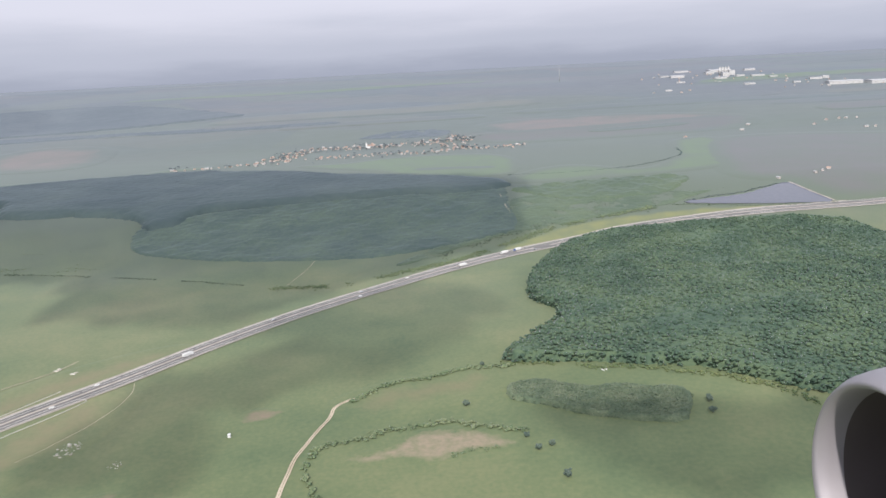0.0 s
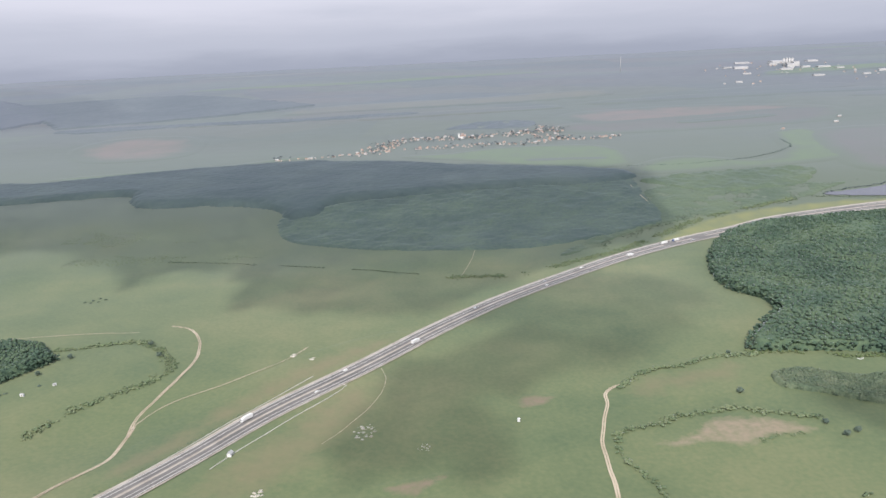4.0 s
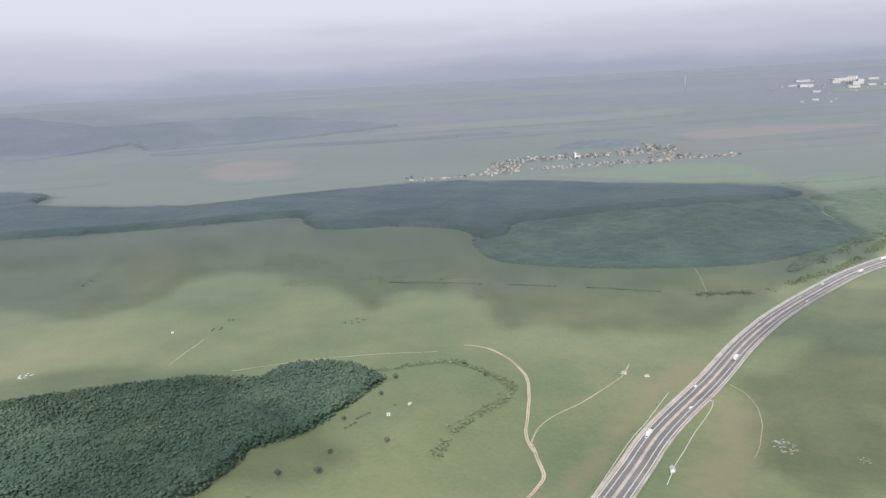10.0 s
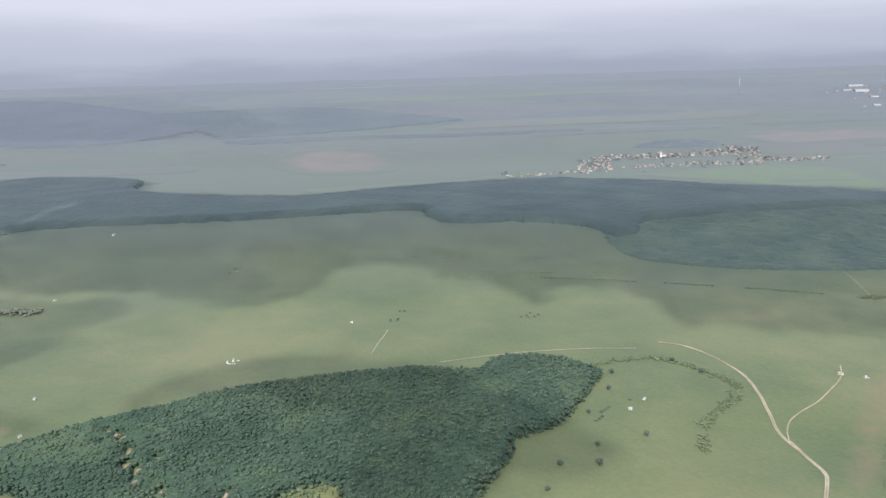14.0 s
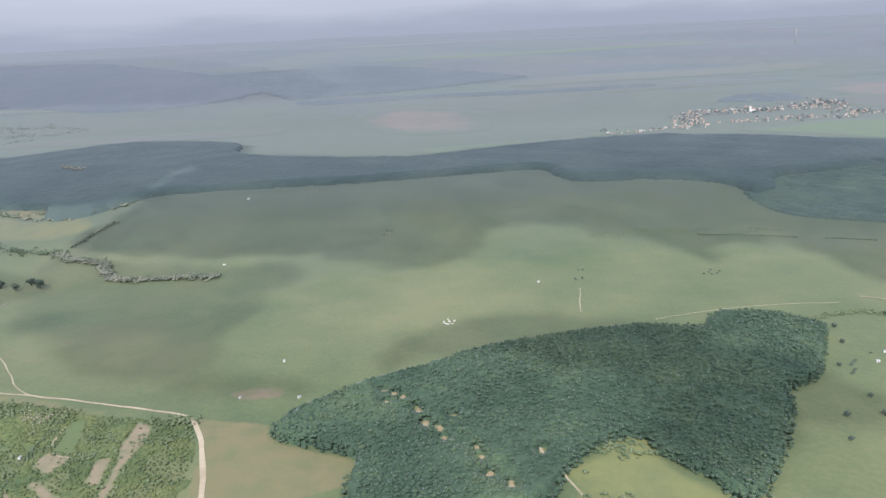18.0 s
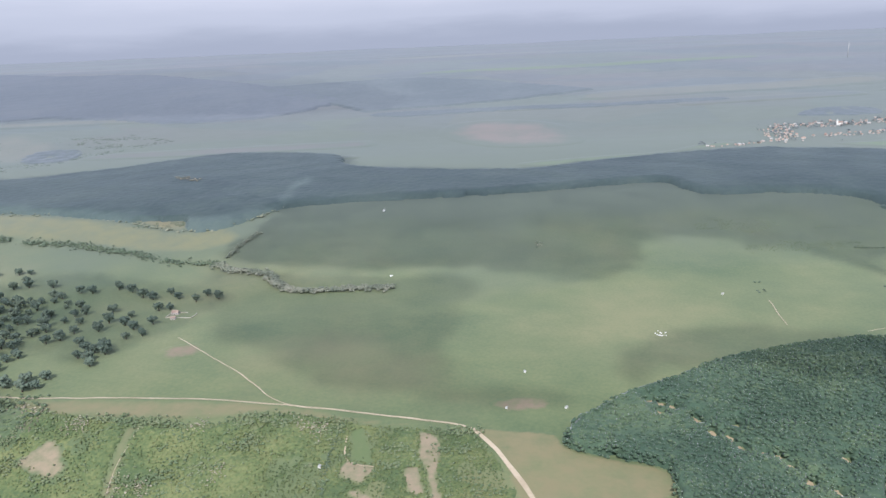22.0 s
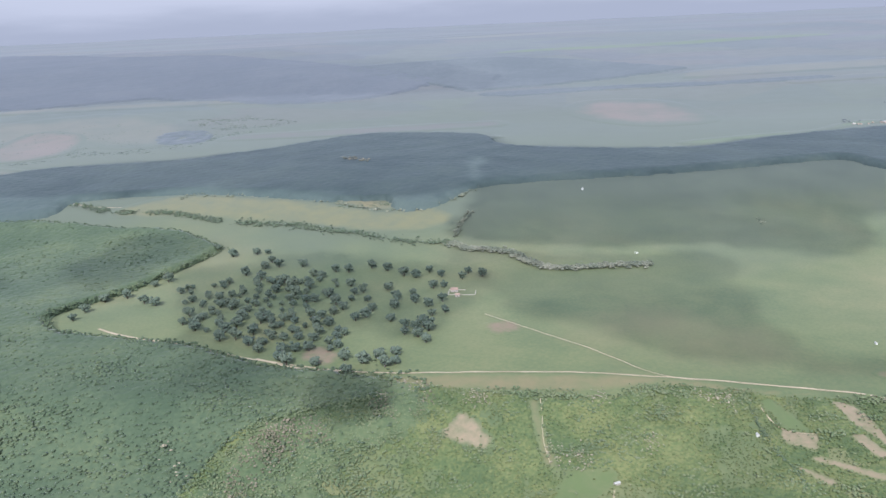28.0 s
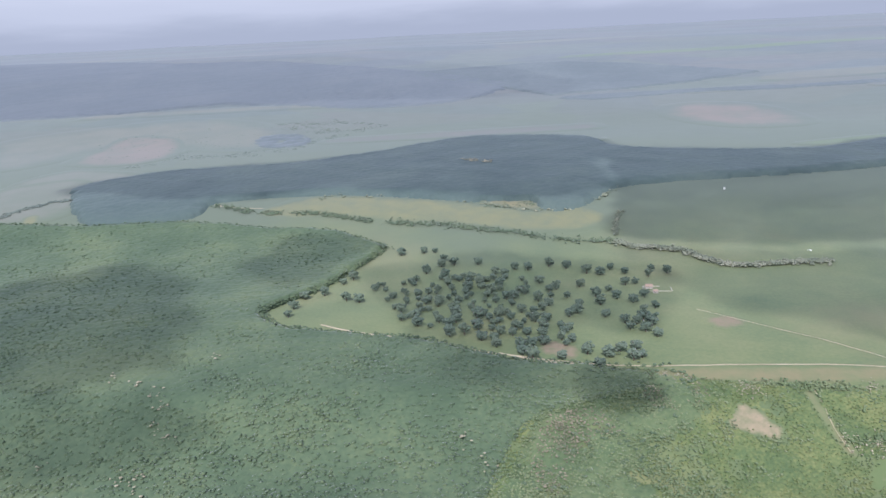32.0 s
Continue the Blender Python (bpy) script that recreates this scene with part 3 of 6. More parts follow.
# outlines of the shade that cloud banks throw on the land, how much sun they keep off, and the size of their puffs
SHADES = [
    ([(-960, 650), (-850, 605), (-722, 598), (-708, 580), (-669, 568), (-648, 545), (-623, 545), (-606, 562), (-586, 580), (-568, 627), (-534, 660), (-494, 649), (-455, 615), (-416, 589), (-389, 540), (-372, 585), (-330, 572), (-305, 540), (-288, 480), (-254, 468), (-218, 465), (-190, 448), (-150, 450), (-105, 500), (-60, 545), (0, 600), (60, 640), (75, 760), (90, 860), (30, 915), (-100, 950), (-300, 1030), (-560, 985), (-660, 950), (-860, 1010), (-915, 900), (-920, 800), (-935, 740)], 0.6, 2.0),
    ([(-960, 640), (-850, 602), (-730, 592), (-735, 487), (-752, 430), (-722, 380), (-677, 372), (-690, 345), (-735, 350), (-809, 385), (-850, 425), (-900, 459), (-940, 540)], 0.42, 1.8),
    ([(-640, 365), (-627, 428), (-598, 447), (-537, 454), (-500, 442), (-460, 433), (-440, 385), (-416, 366), (-396, 348), (-387, 321), (-375, 289), (-401, 285), (-426, 301), (-441, 277), (-467, 246), (-496, 257), (-501, 288), (-507, 324), (-521, 362), (-551, 376), (-584, 385), (-616, 390)], 0.52, 1.8),
    ([(-157, 387), (-135, 397), (-118, 418), (-78, 441), (-39, 404), (-14, 399), (-40, 365), (-90, 355), (-100, 340), (-120, 335), (-103, 299), (-111, 267), (-134, 269), (-182, 275), (-180, 316), (-168, 352)], 0.62, 1.8),
    ([(-130, 450), (-100, 485), (-60, 525), (-10, 548), (20, 525), (32, 470), (5, 430), (-10, 395), (-39, 404), (-78, 441)], 0.42, 1.8),
    ([(-1260, 700), (-1181, 672), (-1209, 598), (-1247, 540), (-1300, 600)], 0.5, 1.8),
    ([(-1500, 560), (-1453, 611), (-1409, 628), (-1344, 578), (-1307, 483), (-1279, 392), (-1312, 392), (-1338, 371), (-1380, 359)], 0.66, 1.8),
    ([(-1044, 377), (-1021, 388), (-996, 370), (-1000, 338), (-1019, 326), (-1042, 333)], 0.8, 1.8),
    ([(-1135, 394), (-1093, 404), (-1052, 385), (-1050, 352), (-1085, 349), (-1118, 356)], 0.5, 1.8),
    ([(-1193, 590), (-1100, 640), (-1000, 610), (-938, 570), (-938, 518), (-978, 440), (-1033, 445), (-1060, 405), (-1098, 410), (-1143, 440)], 0.45, 1.8),
    ([(-1600, 890), (-1390, 805), (-1262, 822), (-1154, 800), (-1030, 750), (-950, 765), (-930, 805), (-922, 900), (-872, 1015), (-900, 1085), (-1075, 1140), (-1224, 1050), (-1487, 990)], 0.57, 2.0),
    ([(-3200, 2500), (-2500, 2650), (-1894, 2450), (-1379, 2350), (-881, 1720), (-850, 1491), (-1000, 1450), (-1192, 1470), (-1421, 1495), (-1800, 1440), (-2400, 1540), (-3100, 2000)], 0.24, 3.2),
    ([(35, 312), (70, 318), (150, 320), (185, 290), (150, 245), (70, 250), (50, 285)], 0.7, 1.8),
    ([(-1425, 320), (-1340, 356), (-1262, 330), (-1270, 290), (-1340, 280)], 0.45, 1.8),
]

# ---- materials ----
def surface(name, tones, scale=0.02, fine=0.4, rough=0.9, sheen=0.7, bump=0.0, island=0.0, spec=0.3, metal=0.0, stretch=(1, 1, 1), per_object=0.0, haze_tint=(0.66, 0.70, 0.79), grain=0.3):
    """A matt natural surface: three tones mixed by a coarse and a fine noise; island / per_object vary the tone piece
    by piece; a bluish sheen imitates haze.
    """
    m = bpy.data.materials.new(name)
    m.use_nodes = True
    n, l = m.node_tree.nodes, m.node_tree.links
    p = n["Principled BSDF"]
    p.inputs["Roughness"].default_value = rough
    p.inputs["Metallic"].default_value = metal
    p.inputs["Specular IOR Level"].default_value = spec
    # bluish sheen stands in for aerial haze at grazing angles
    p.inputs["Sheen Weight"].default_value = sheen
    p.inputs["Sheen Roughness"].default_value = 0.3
    p.inputs["Sheen Tint"].default_value = (*haze_tint, 1)
    co = n.new("ShaderNodeTexCoord")
    mp = n.new("ShaderNodeMapping")
    mp.inputs["Scale"].default_value = stretch
    l.new(co.outputs["Object"], mp.inputs["Vector"])
    coarse = n.new("ShaderNodeTexNoise")
    coarse.inputs["Scale"].default_value, coarse.inputs["Detail"].default_value, coarse.inputs["Roughness"].default_value = scale, 7.0, 0.6
    l.new(mp.outputs[0], coarse.inputs["Vector"])
    detail = n.new("ShaderNodeTexNoise")
    detail.inputs["Scale"].default_value, detail.inputs["Detail"].default_value = fine, 4.0
    l.new(mp.outputs[0], detail.inputs["Vector"])
    ramp = n.new("ShaderNodeValToRGB")
    e = ramp.color_ramp.elements
    e[0].position, e[0].color = 0.33, (*tones[0], 1)
    e[1].position, e[1].color = 0.68, (*tones[2], 1)
    e.new(0.5).color = (*tones[1], 1)
    blend = n.new("ShaderNodeMath")
    blend.operation = "MULTIPLY_ADD"
    blend.inputs[1].default_value = grain
    l.new(detail.outputs["Fac"], blend.inputs[0])
    shift = n.new("ShaderNodeMath")
    shift.operation = "MULTIPLY_ADD"
    shift.inputs[1].default_value, shift.inputs[2].default_value = 1.0, -0.5 * grain
    l.new(coarse.outputs["Fac"], shift.inputs[0])
    l.new(shift.outputs[0], blend.inputs[2])
    last = blend
    if island or per_object:
        pick = n.new("ShaderNodeNewGeometry") if island else n.new("ShaderNodeObjectInfo")
        vary = n.new("ShaderNodeMath")
        vary.operation = "MULTIPLY_ADD"
        vary.inputs[1].default_value = island or per_object
        l.new(pick.outputs["Random Per Island" if island else "Random"], vary.inputs[0])
        centre = n.new("ShaderNodeMath")
        centre.inputs[1].default_value = -0.5 * (island or per_object)
        l.new(last.outputs[0], centre.inputs[0])
        l.new(centre.outputs[0], vary.inputs[2])
        last = vary
    l.new(last.outputs[0], ramp.inputs[0])
    l.new(ramp.outputs[0], p.inputs["Base Color"])
    if bump:
        b = n.new("ShaderNodeBump")
        b.inputs["Strength"].default_value, b.inputs["Distance"].default_value = 0.6, bump
        l.new(detail.outputs["Fac"], b.inputs["Height"])
        l.new(b.outputs[0], p.inputs["Normal"])
    return m


def plain(name, colour, rough=0.5, metal=0.0, spec=0.5, vary=0.08):
    """A man-made surface with a little dirt."""
    c = Vector(colour)
    return surface(name, [c * (1 - vary), c, c * (1 + vary)], 0.3, 3.0, rough, 0.0, spec=spec, metal=metal)


def farmland(name, worn=None):
    """Pasture whose base colour turns grey-blue to the north to imitate haze, in a patchwork of parcels.
    worn: the colour of bare or dry ground that shows where the mesh's wear attribute and a noise let it through."""
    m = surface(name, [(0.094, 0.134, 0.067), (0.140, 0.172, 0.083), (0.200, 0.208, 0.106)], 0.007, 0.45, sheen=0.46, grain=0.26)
    n, l = m.node_tree.nodes, m.node_tree.links
    p = n["Principled BSDF"]
    near = p.inputs["Base Color"].links[0].from_socket
    co = n.new("ShaderNodeTexCoord")
    mp = n.new("ShaderNodeMapping")
    mp.inputs["Scale"].default_value, mp.inputs["Rotation"].default_value = (1.0, 2.2, 1.0), (0, 0, 0.25)
    l.new(co.outputs["Object"], mp.inputs["Vector"])
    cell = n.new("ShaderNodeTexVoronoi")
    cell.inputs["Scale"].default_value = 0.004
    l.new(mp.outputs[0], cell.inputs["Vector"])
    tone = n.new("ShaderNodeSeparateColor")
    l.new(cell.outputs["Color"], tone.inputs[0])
    # muted bluish tones put haze into the far plain's base colour
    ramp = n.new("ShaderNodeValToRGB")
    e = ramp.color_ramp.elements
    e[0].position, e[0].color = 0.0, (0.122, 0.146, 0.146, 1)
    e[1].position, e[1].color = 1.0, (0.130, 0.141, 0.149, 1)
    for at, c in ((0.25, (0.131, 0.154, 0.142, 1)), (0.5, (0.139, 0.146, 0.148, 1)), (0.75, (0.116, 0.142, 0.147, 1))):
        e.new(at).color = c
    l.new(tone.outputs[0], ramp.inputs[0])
    sep = n.new("ShaderNodeSeparateXYZ")
    l.new(co.outputs["Object"], sep.inputs[0])
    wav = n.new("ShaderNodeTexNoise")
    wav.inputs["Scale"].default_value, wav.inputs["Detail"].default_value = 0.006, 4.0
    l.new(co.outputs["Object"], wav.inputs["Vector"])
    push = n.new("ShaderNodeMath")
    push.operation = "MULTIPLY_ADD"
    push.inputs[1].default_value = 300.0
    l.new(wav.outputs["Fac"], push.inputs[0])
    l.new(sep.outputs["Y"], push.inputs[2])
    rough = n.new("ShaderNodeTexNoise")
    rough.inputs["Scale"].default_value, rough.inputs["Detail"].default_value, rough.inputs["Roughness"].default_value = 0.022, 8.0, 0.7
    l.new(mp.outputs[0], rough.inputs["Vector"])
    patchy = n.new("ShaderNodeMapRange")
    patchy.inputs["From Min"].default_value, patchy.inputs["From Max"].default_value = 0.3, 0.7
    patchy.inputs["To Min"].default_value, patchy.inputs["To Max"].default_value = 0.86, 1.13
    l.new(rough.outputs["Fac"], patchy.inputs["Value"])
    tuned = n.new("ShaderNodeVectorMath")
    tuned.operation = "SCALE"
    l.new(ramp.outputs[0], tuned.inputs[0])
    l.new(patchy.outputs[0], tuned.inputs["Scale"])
    # how far north the painted haze tones take over
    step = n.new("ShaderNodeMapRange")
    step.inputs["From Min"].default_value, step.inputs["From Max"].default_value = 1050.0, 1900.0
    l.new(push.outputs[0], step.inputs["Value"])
    # the slope's base colour is dulled towards grey-blue to imitate haze
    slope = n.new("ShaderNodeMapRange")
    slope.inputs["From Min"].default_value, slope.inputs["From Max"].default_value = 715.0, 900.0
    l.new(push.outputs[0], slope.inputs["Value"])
    slope_haze = n.new("ShaderNodeMix")
    slope_haze.data_type = "RGBA"
    slope_haze.inputs[7].default_value = (0.120, 0.147, 0.108, 1)
    l.new(slope.outputs[0], slope_haze.inputs["Factor"])
    l.new(near, slope_haze.inputs[6])
    near = slope_haze.outputs[2]
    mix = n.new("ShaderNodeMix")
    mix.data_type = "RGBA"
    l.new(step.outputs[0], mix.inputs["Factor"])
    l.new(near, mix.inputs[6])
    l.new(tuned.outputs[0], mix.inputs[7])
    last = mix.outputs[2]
    if worn:
        att = n.new("ShaderNodeAttribute")
        att.attribute_name = "wear"
        fray = n.new("ShaderNodeTexNoise")
        fray.inputs["Scale"].default_value, fray.inputs["Detail"].default_value, fray.inputs["Roughness"].default_value = worn[1], 6.0, 0.65
        l.new(co.outputs["Object"], fray.inputs["Vector"])
        total = n.new("ShaderNodeMath")
        total.operation = "MULTIPLY_ADD"
        total.inputs[1].default_value = 1.1
        l.new(fray.outputs["Fac"], total.inputs[0])
        l.new(att.outputs["Fac"], total.inputs[2])
        cut = n.new("ShaderNodeMapRange")
        cut.inputs["From Min"].default_value, cut.inputs["From Max"].default_value = 0.85, 1.35
        cut.inputs["To Max"].default_value = worn[2]
        l.new(total.outputs[0], cut.inputs["Value"])
        tint = n.new("ShaderNodeMix")
        tint.data_type = "RGBA"
        tint.inputs[7].default_value = (*worn[0], 1)
        l.new(cut.outputs[0], tint.inputs["Factor"])
        l.new(last, tint.inputs[6])
        last = tint.outputs[2]
    l.new(last, p.inputs["Base Color"])
    return m


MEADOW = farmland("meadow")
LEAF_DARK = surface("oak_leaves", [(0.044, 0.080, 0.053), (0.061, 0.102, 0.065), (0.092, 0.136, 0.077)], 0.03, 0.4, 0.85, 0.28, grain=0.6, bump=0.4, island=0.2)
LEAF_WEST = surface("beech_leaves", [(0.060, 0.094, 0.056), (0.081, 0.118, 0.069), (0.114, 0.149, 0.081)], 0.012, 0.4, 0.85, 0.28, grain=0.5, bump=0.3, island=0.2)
# far leaf tones are lifted and blued to paint haze into them
LEAF_FAR = surface("far_hazed_canopy", [(0.066, 0.096, 0.095), (0.077, 0.108, 0.104), (0.091, 0.123, 0.113)], 0.012, 0.25, 0.9, 0.34, grain=0.4)
# pale blue base colour imitates haze over the far woods
LEAF_BLUE = surface("blue_hazed_canopy", [(0.106, 0.130, 0.142), (0.119, 0.143, 0.154), (0.134, 0.158, 0.167)], 0.006, 0.08, 0.9, 0.3, grain=0.7)
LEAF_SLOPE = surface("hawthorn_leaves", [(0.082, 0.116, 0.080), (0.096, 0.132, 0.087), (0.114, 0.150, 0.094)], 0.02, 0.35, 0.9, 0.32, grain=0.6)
# between near green and the haze-tinted far leaf colour
LEAF_MID = surface("hazed_scrub_leaves", [(0.070, 0.104, 0.090), (0.083, 0.119, 0.098), (0.102, 0.141, 0.104)], 0.03, 0.35, 0.9, 0.33, grain=0.8)
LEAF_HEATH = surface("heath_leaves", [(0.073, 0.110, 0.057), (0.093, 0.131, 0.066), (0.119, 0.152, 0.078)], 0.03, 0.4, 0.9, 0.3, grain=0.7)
# haze is mixed into the base colour of these two
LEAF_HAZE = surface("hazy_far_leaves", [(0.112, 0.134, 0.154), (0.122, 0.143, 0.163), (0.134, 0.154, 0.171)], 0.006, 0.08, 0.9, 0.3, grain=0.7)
LEAF_MIST = surface("hazed_far_scrub_leaves", [(0.104, 0.132, 0.121), (0.118, 0.146, 0.131), (0.132, 0.158, 0.139)], 0.02, 0.2, 0.9, 0.3, grain=0.6)
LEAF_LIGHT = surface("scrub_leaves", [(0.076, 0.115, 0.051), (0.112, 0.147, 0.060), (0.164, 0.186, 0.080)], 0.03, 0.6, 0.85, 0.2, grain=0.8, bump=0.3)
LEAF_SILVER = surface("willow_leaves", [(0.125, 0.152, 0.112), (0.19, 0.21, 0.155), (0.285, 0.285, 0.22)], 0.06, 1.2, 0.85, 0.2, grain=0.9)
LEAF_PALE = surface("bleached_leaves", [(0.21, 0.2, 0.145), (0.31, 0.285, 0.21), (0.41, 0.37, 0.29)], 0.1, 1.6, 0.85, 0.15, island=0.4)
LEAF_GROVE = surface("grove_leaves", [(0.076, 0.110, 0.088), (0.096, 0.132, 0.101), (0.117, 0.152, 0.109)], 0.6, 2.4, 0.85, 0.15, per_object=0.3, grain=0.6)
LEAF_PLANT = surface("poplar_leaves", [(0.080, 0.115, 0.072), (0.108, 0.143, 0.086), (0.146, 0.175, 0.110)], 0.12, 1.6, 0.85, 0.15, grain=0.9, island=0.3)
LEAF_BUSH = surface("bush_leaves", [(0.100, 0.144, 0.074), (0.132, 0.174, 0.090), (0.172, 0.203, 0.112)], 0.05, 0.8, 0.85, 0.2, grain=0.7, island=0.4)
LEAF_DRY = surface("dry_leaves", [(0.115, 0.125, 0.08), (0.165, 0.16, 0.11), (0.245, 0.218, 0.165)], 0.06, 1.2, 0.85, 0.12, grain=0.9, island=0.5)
BARK = surface("bark", [(0.05, 0.04, 0.03), (0.08, 0.065, 0.05), (0.11, 0.09, 0.07)], 0.6, 4.0)
EARTH = surface("bare_earth", [(0.24, 0.19, 0.12), (0.32, 0.26, 0.17), (0.4, 0.33, 0.22)], 0.03, 0.5)
DUST = surface("track_dust", [(0.38, 0.315, 0.22), (0.46, 0.385, 0.28), (0.54, 0.46, 0.345)], 0.05, 0.6)
ASPHALT = surface("worn_asphalt", [(0.132, 0.128, 0.120), (0.160, 0.154, 0.144), (0.197, 0.189, 0.176)], 0.05, 0.8, 0.85, 0.2)
CONCRETE = surface("pale_concrete", [(0.45, 0.43, 0.38), (0.55, 0.53, 0.47), (0.62, 0.6, 0.55)], 0.1, 1.0)
GRAVEL = surface("pale_gravel", [(0.32, 0.28, 0.235), (0.40, 0.355, 0.30), (0.48, 0.43, 0.37)], 0.1, 1.0)
LINE = plain("line_paint", (0.5, 0.48, 0.445), 0.6)
WHITE = plain("white_paint", (0.7, 0.7, 0.68), 0.6)
CREAM = plain("cream_render", (0.41, 0.36, 0.32), 0.8)
LIME = plain("limewash", (0.43, 0.395, 0.37), 0.8)
TILE = surface("clay_tiles", [(0.27, 0.195, 0.165), (0.32, 0.235, 0.195), (0.38, 0.285, 0.235)], 0.1, 1.0, per_object=0.5)
STEEL = plain("grey_steel", (0.42, 0.42, 0.41), 0.55, 0.1)
GLASS = plain("dark_glass", (0.03, 0.035, 0.04), 0.15)
RUBBER = plain("black_rubber", (0.02, 0.02, 0.02), 0.8)
STONE = surface("pale_stone", [(0.3, 0.28, 0.22), (0.4, 0.375, 0.31), (0.52, 0.49, 0.42)], 0.2, 1.0, island=0.4)
CLOUD = surface("cloud_vapour", [(0.75, 0.76, 0.78), (0.85, 0.85, 0.86), (0.9, 0.9, 0.9)], 0.004, 0.04)
WATER = plain("pond_water", (0.12, 0.125, 0.145), 0.2, spec=0.8)


# ---- building helpers ----
rng = np.random.default_rng(7)


def mesh_from(name, verts, faces, material, smooth=False):
    """A mesh from arrays of vertices and equal-sided faces, or a list of faces."""
    me = bpy.data.meshes.new(name)
    if isinstance(faces, np.ndarray):
        k, nf = faces.shape[1], len(faces)
        me.vertices.add(len(verts))
        me.vertices.foreach_set("co", np.asarray(verts, np.float32).ravel())
        me.loops.add(k * nf)
        me.loops.foreach_set("vertex_index", faces.astype(np.int32).ravel())
        me.polygons.add(nf)
        me.polygons.foreach_set("loop_start", np.arange(0, k * nf, k, dtype=np.int32))
        if smooth:
            me.polygons.foreach_set("use_smooth", np.ones(nf, bool))
        me.update(calc_edges=True)
    else:
        me.from_pydata([tuple(v) for v in verts], [], faces)
        if smooth:
            for f in me.polygons:
                f.use_smooth = True
    me.validate()
    me.materials.append(material)
    return me


def part(name, me, parent, label="", m=None):
    ob = new(name, me)
    ob.parent = parent
    if m is not None:
        ob.matrix_basis = m
    return tagged(ob, label)


def empty(name, x, y, z, turn=0.0):
    ob = new(name)
    ob.matrix_basis = pose(x, y, z, 0, 0, turn)
    return ob


def joined(name, pieces, material, smooth=False):
    """One mesh out of (verts, quads) pieces."""
    vs, fs, k = [], [], 0
    for v, f in pieces:
        vs += list(v)
        fs += [tuple(i + k for i in q) for q in f]
        k += len(v)
    return mesh_from(name, vs, fs, material, smooth)


def block(x0, y0, z0, x1, y1, z1, b=0.0):
    """A box with chamfered upright and top edges when b > 0."""
    if b <= 0:
        v = [(x, y, z) for z in (z0, z1) for x, y in ((x0, y0), (x1, y0), (x1, y1), (x0, y1))]
        return v, [(3, 2, 1, 0), (4, 5, 6, 7), (0, 1, 5, 4), (1, 2, 6, 5), (2, 3, 7, 6), (3, 0, 4, 7)]
    ring = lambda i, z: [(x0 + i, y0, z), (x1 - i, y0, z), (x1, y0 + i, z), (x1, y1 - i, z), (x1 - i, y1, z), (x0 + i, y1, z), (x0, y1 - i, z), (x0, y0 + i, z)]
    top = [(x0 + b, y0 + b, z1), (x1 - b, y0 + b, z1), (x1 - b, y0 + b, z1), (x1 - b, y1 - b, z1), (x1 - b, y1 - b, z1), (x0 + b, y1 - b, z1), (x0 + b, y1 - b, z1), (x0 + b, y0 + b, z1)]
    v = ring(b, z0) + ring(b, z1 - b) + top
    f = [tuple(range(7, -1, -1)), tuple(range(16, 24))]
    for r in (0, 8):
        f += [(r + i, r + (i + 1) % 8, r + 8 + (i + 1) % 8, r + 8 + i) for i in range(8)]
    return v, f


def tube(a, b, r0, r1, sides=8):
    a, b = Vector(a), Vector(b)
    q = (b - a).to_track_quat("Z", "Y")
    v = []
    for at, r in ((a, r0), (b, r1)):
        v += [at + q @ Vector((r * math.cos(k * math.tau / sides), r * math.sin(k * math.tau / sides), 0)) for k in range(sides)]
    f = [(k, (k + 1) % sides, sides + (k + 1) % sides, sides + k) for k in range(sides)]
    return v, f + [tuple(range(sides - 1, -1, -1)), tuple(range(sides, 2 * sides))]


def ball(level):
    bm = bmesh.new()
    bmesh.ops.create_icosphere(bm, subdivisions=level, radius=1.0)
    v = np.array([q.co[:] for q in bm.verts])
    f = np.array([[q.index for q in t.verts] for t in bm.faces])
    bm.free()
    return v, f


ICO = ball(1)
TUFT = np.array([(0, 0, 1.1), (0, 0, -0.8), (1.1, 0, 0.15), (0.3, 1.05, -0.1), (-0.9, 0.6, 0.15), (-0.9, -0.6, -0.1), (0.3, -1.05, 0.15)]), np.array([(0, 2 + i, 2 + (i + 1) % 5) for i in range(5)] + [(1, 2 + (i + 1) % 5, 2 + i) for i in range(5)])


def clump_template(seed, count, level=TUFT, spread=0.62, size=0.5, flat=0.8, whole=False):
    """A crown about 1 in radius out of many small lumps, with gaps and an uneven outline."""
    r = np.random.default_rng(seed)
    vs, fs, k = [], [], 0
    for i in range(count):
        d = r.normal(size=3)
        d /= np.linalg.norm(d)
        d[2] = d[2] * 0.9 if whole else abs(d[2]) * 0.9 - 0.15
        at = d * spread * r.uniform(0.55, 1.15) if i else np.array([0, 0, 0.1])
        s = size * r.uniform(0.6, 1.2) * (1.25 if i == 0 else 1)
        turn = r.uniform(0, math.tau)
        spin = np.array([[math.cos(turn), math.sin(turn), 0], [-math.sin(turn), math.cos(turn), 0], [0, 0, 1]])
        v = level[0] @ spin * s * r.uniform(0.75, 1.25, size=(len(level[0]), 1)) * np.array([1, 1, flat])
        vs.append(v + at * np.array([1, 1, flat]))
        fs.append(level[1] + k)
        k += len(v)
    return np.concatenate(vs), np.concatenate(fs)


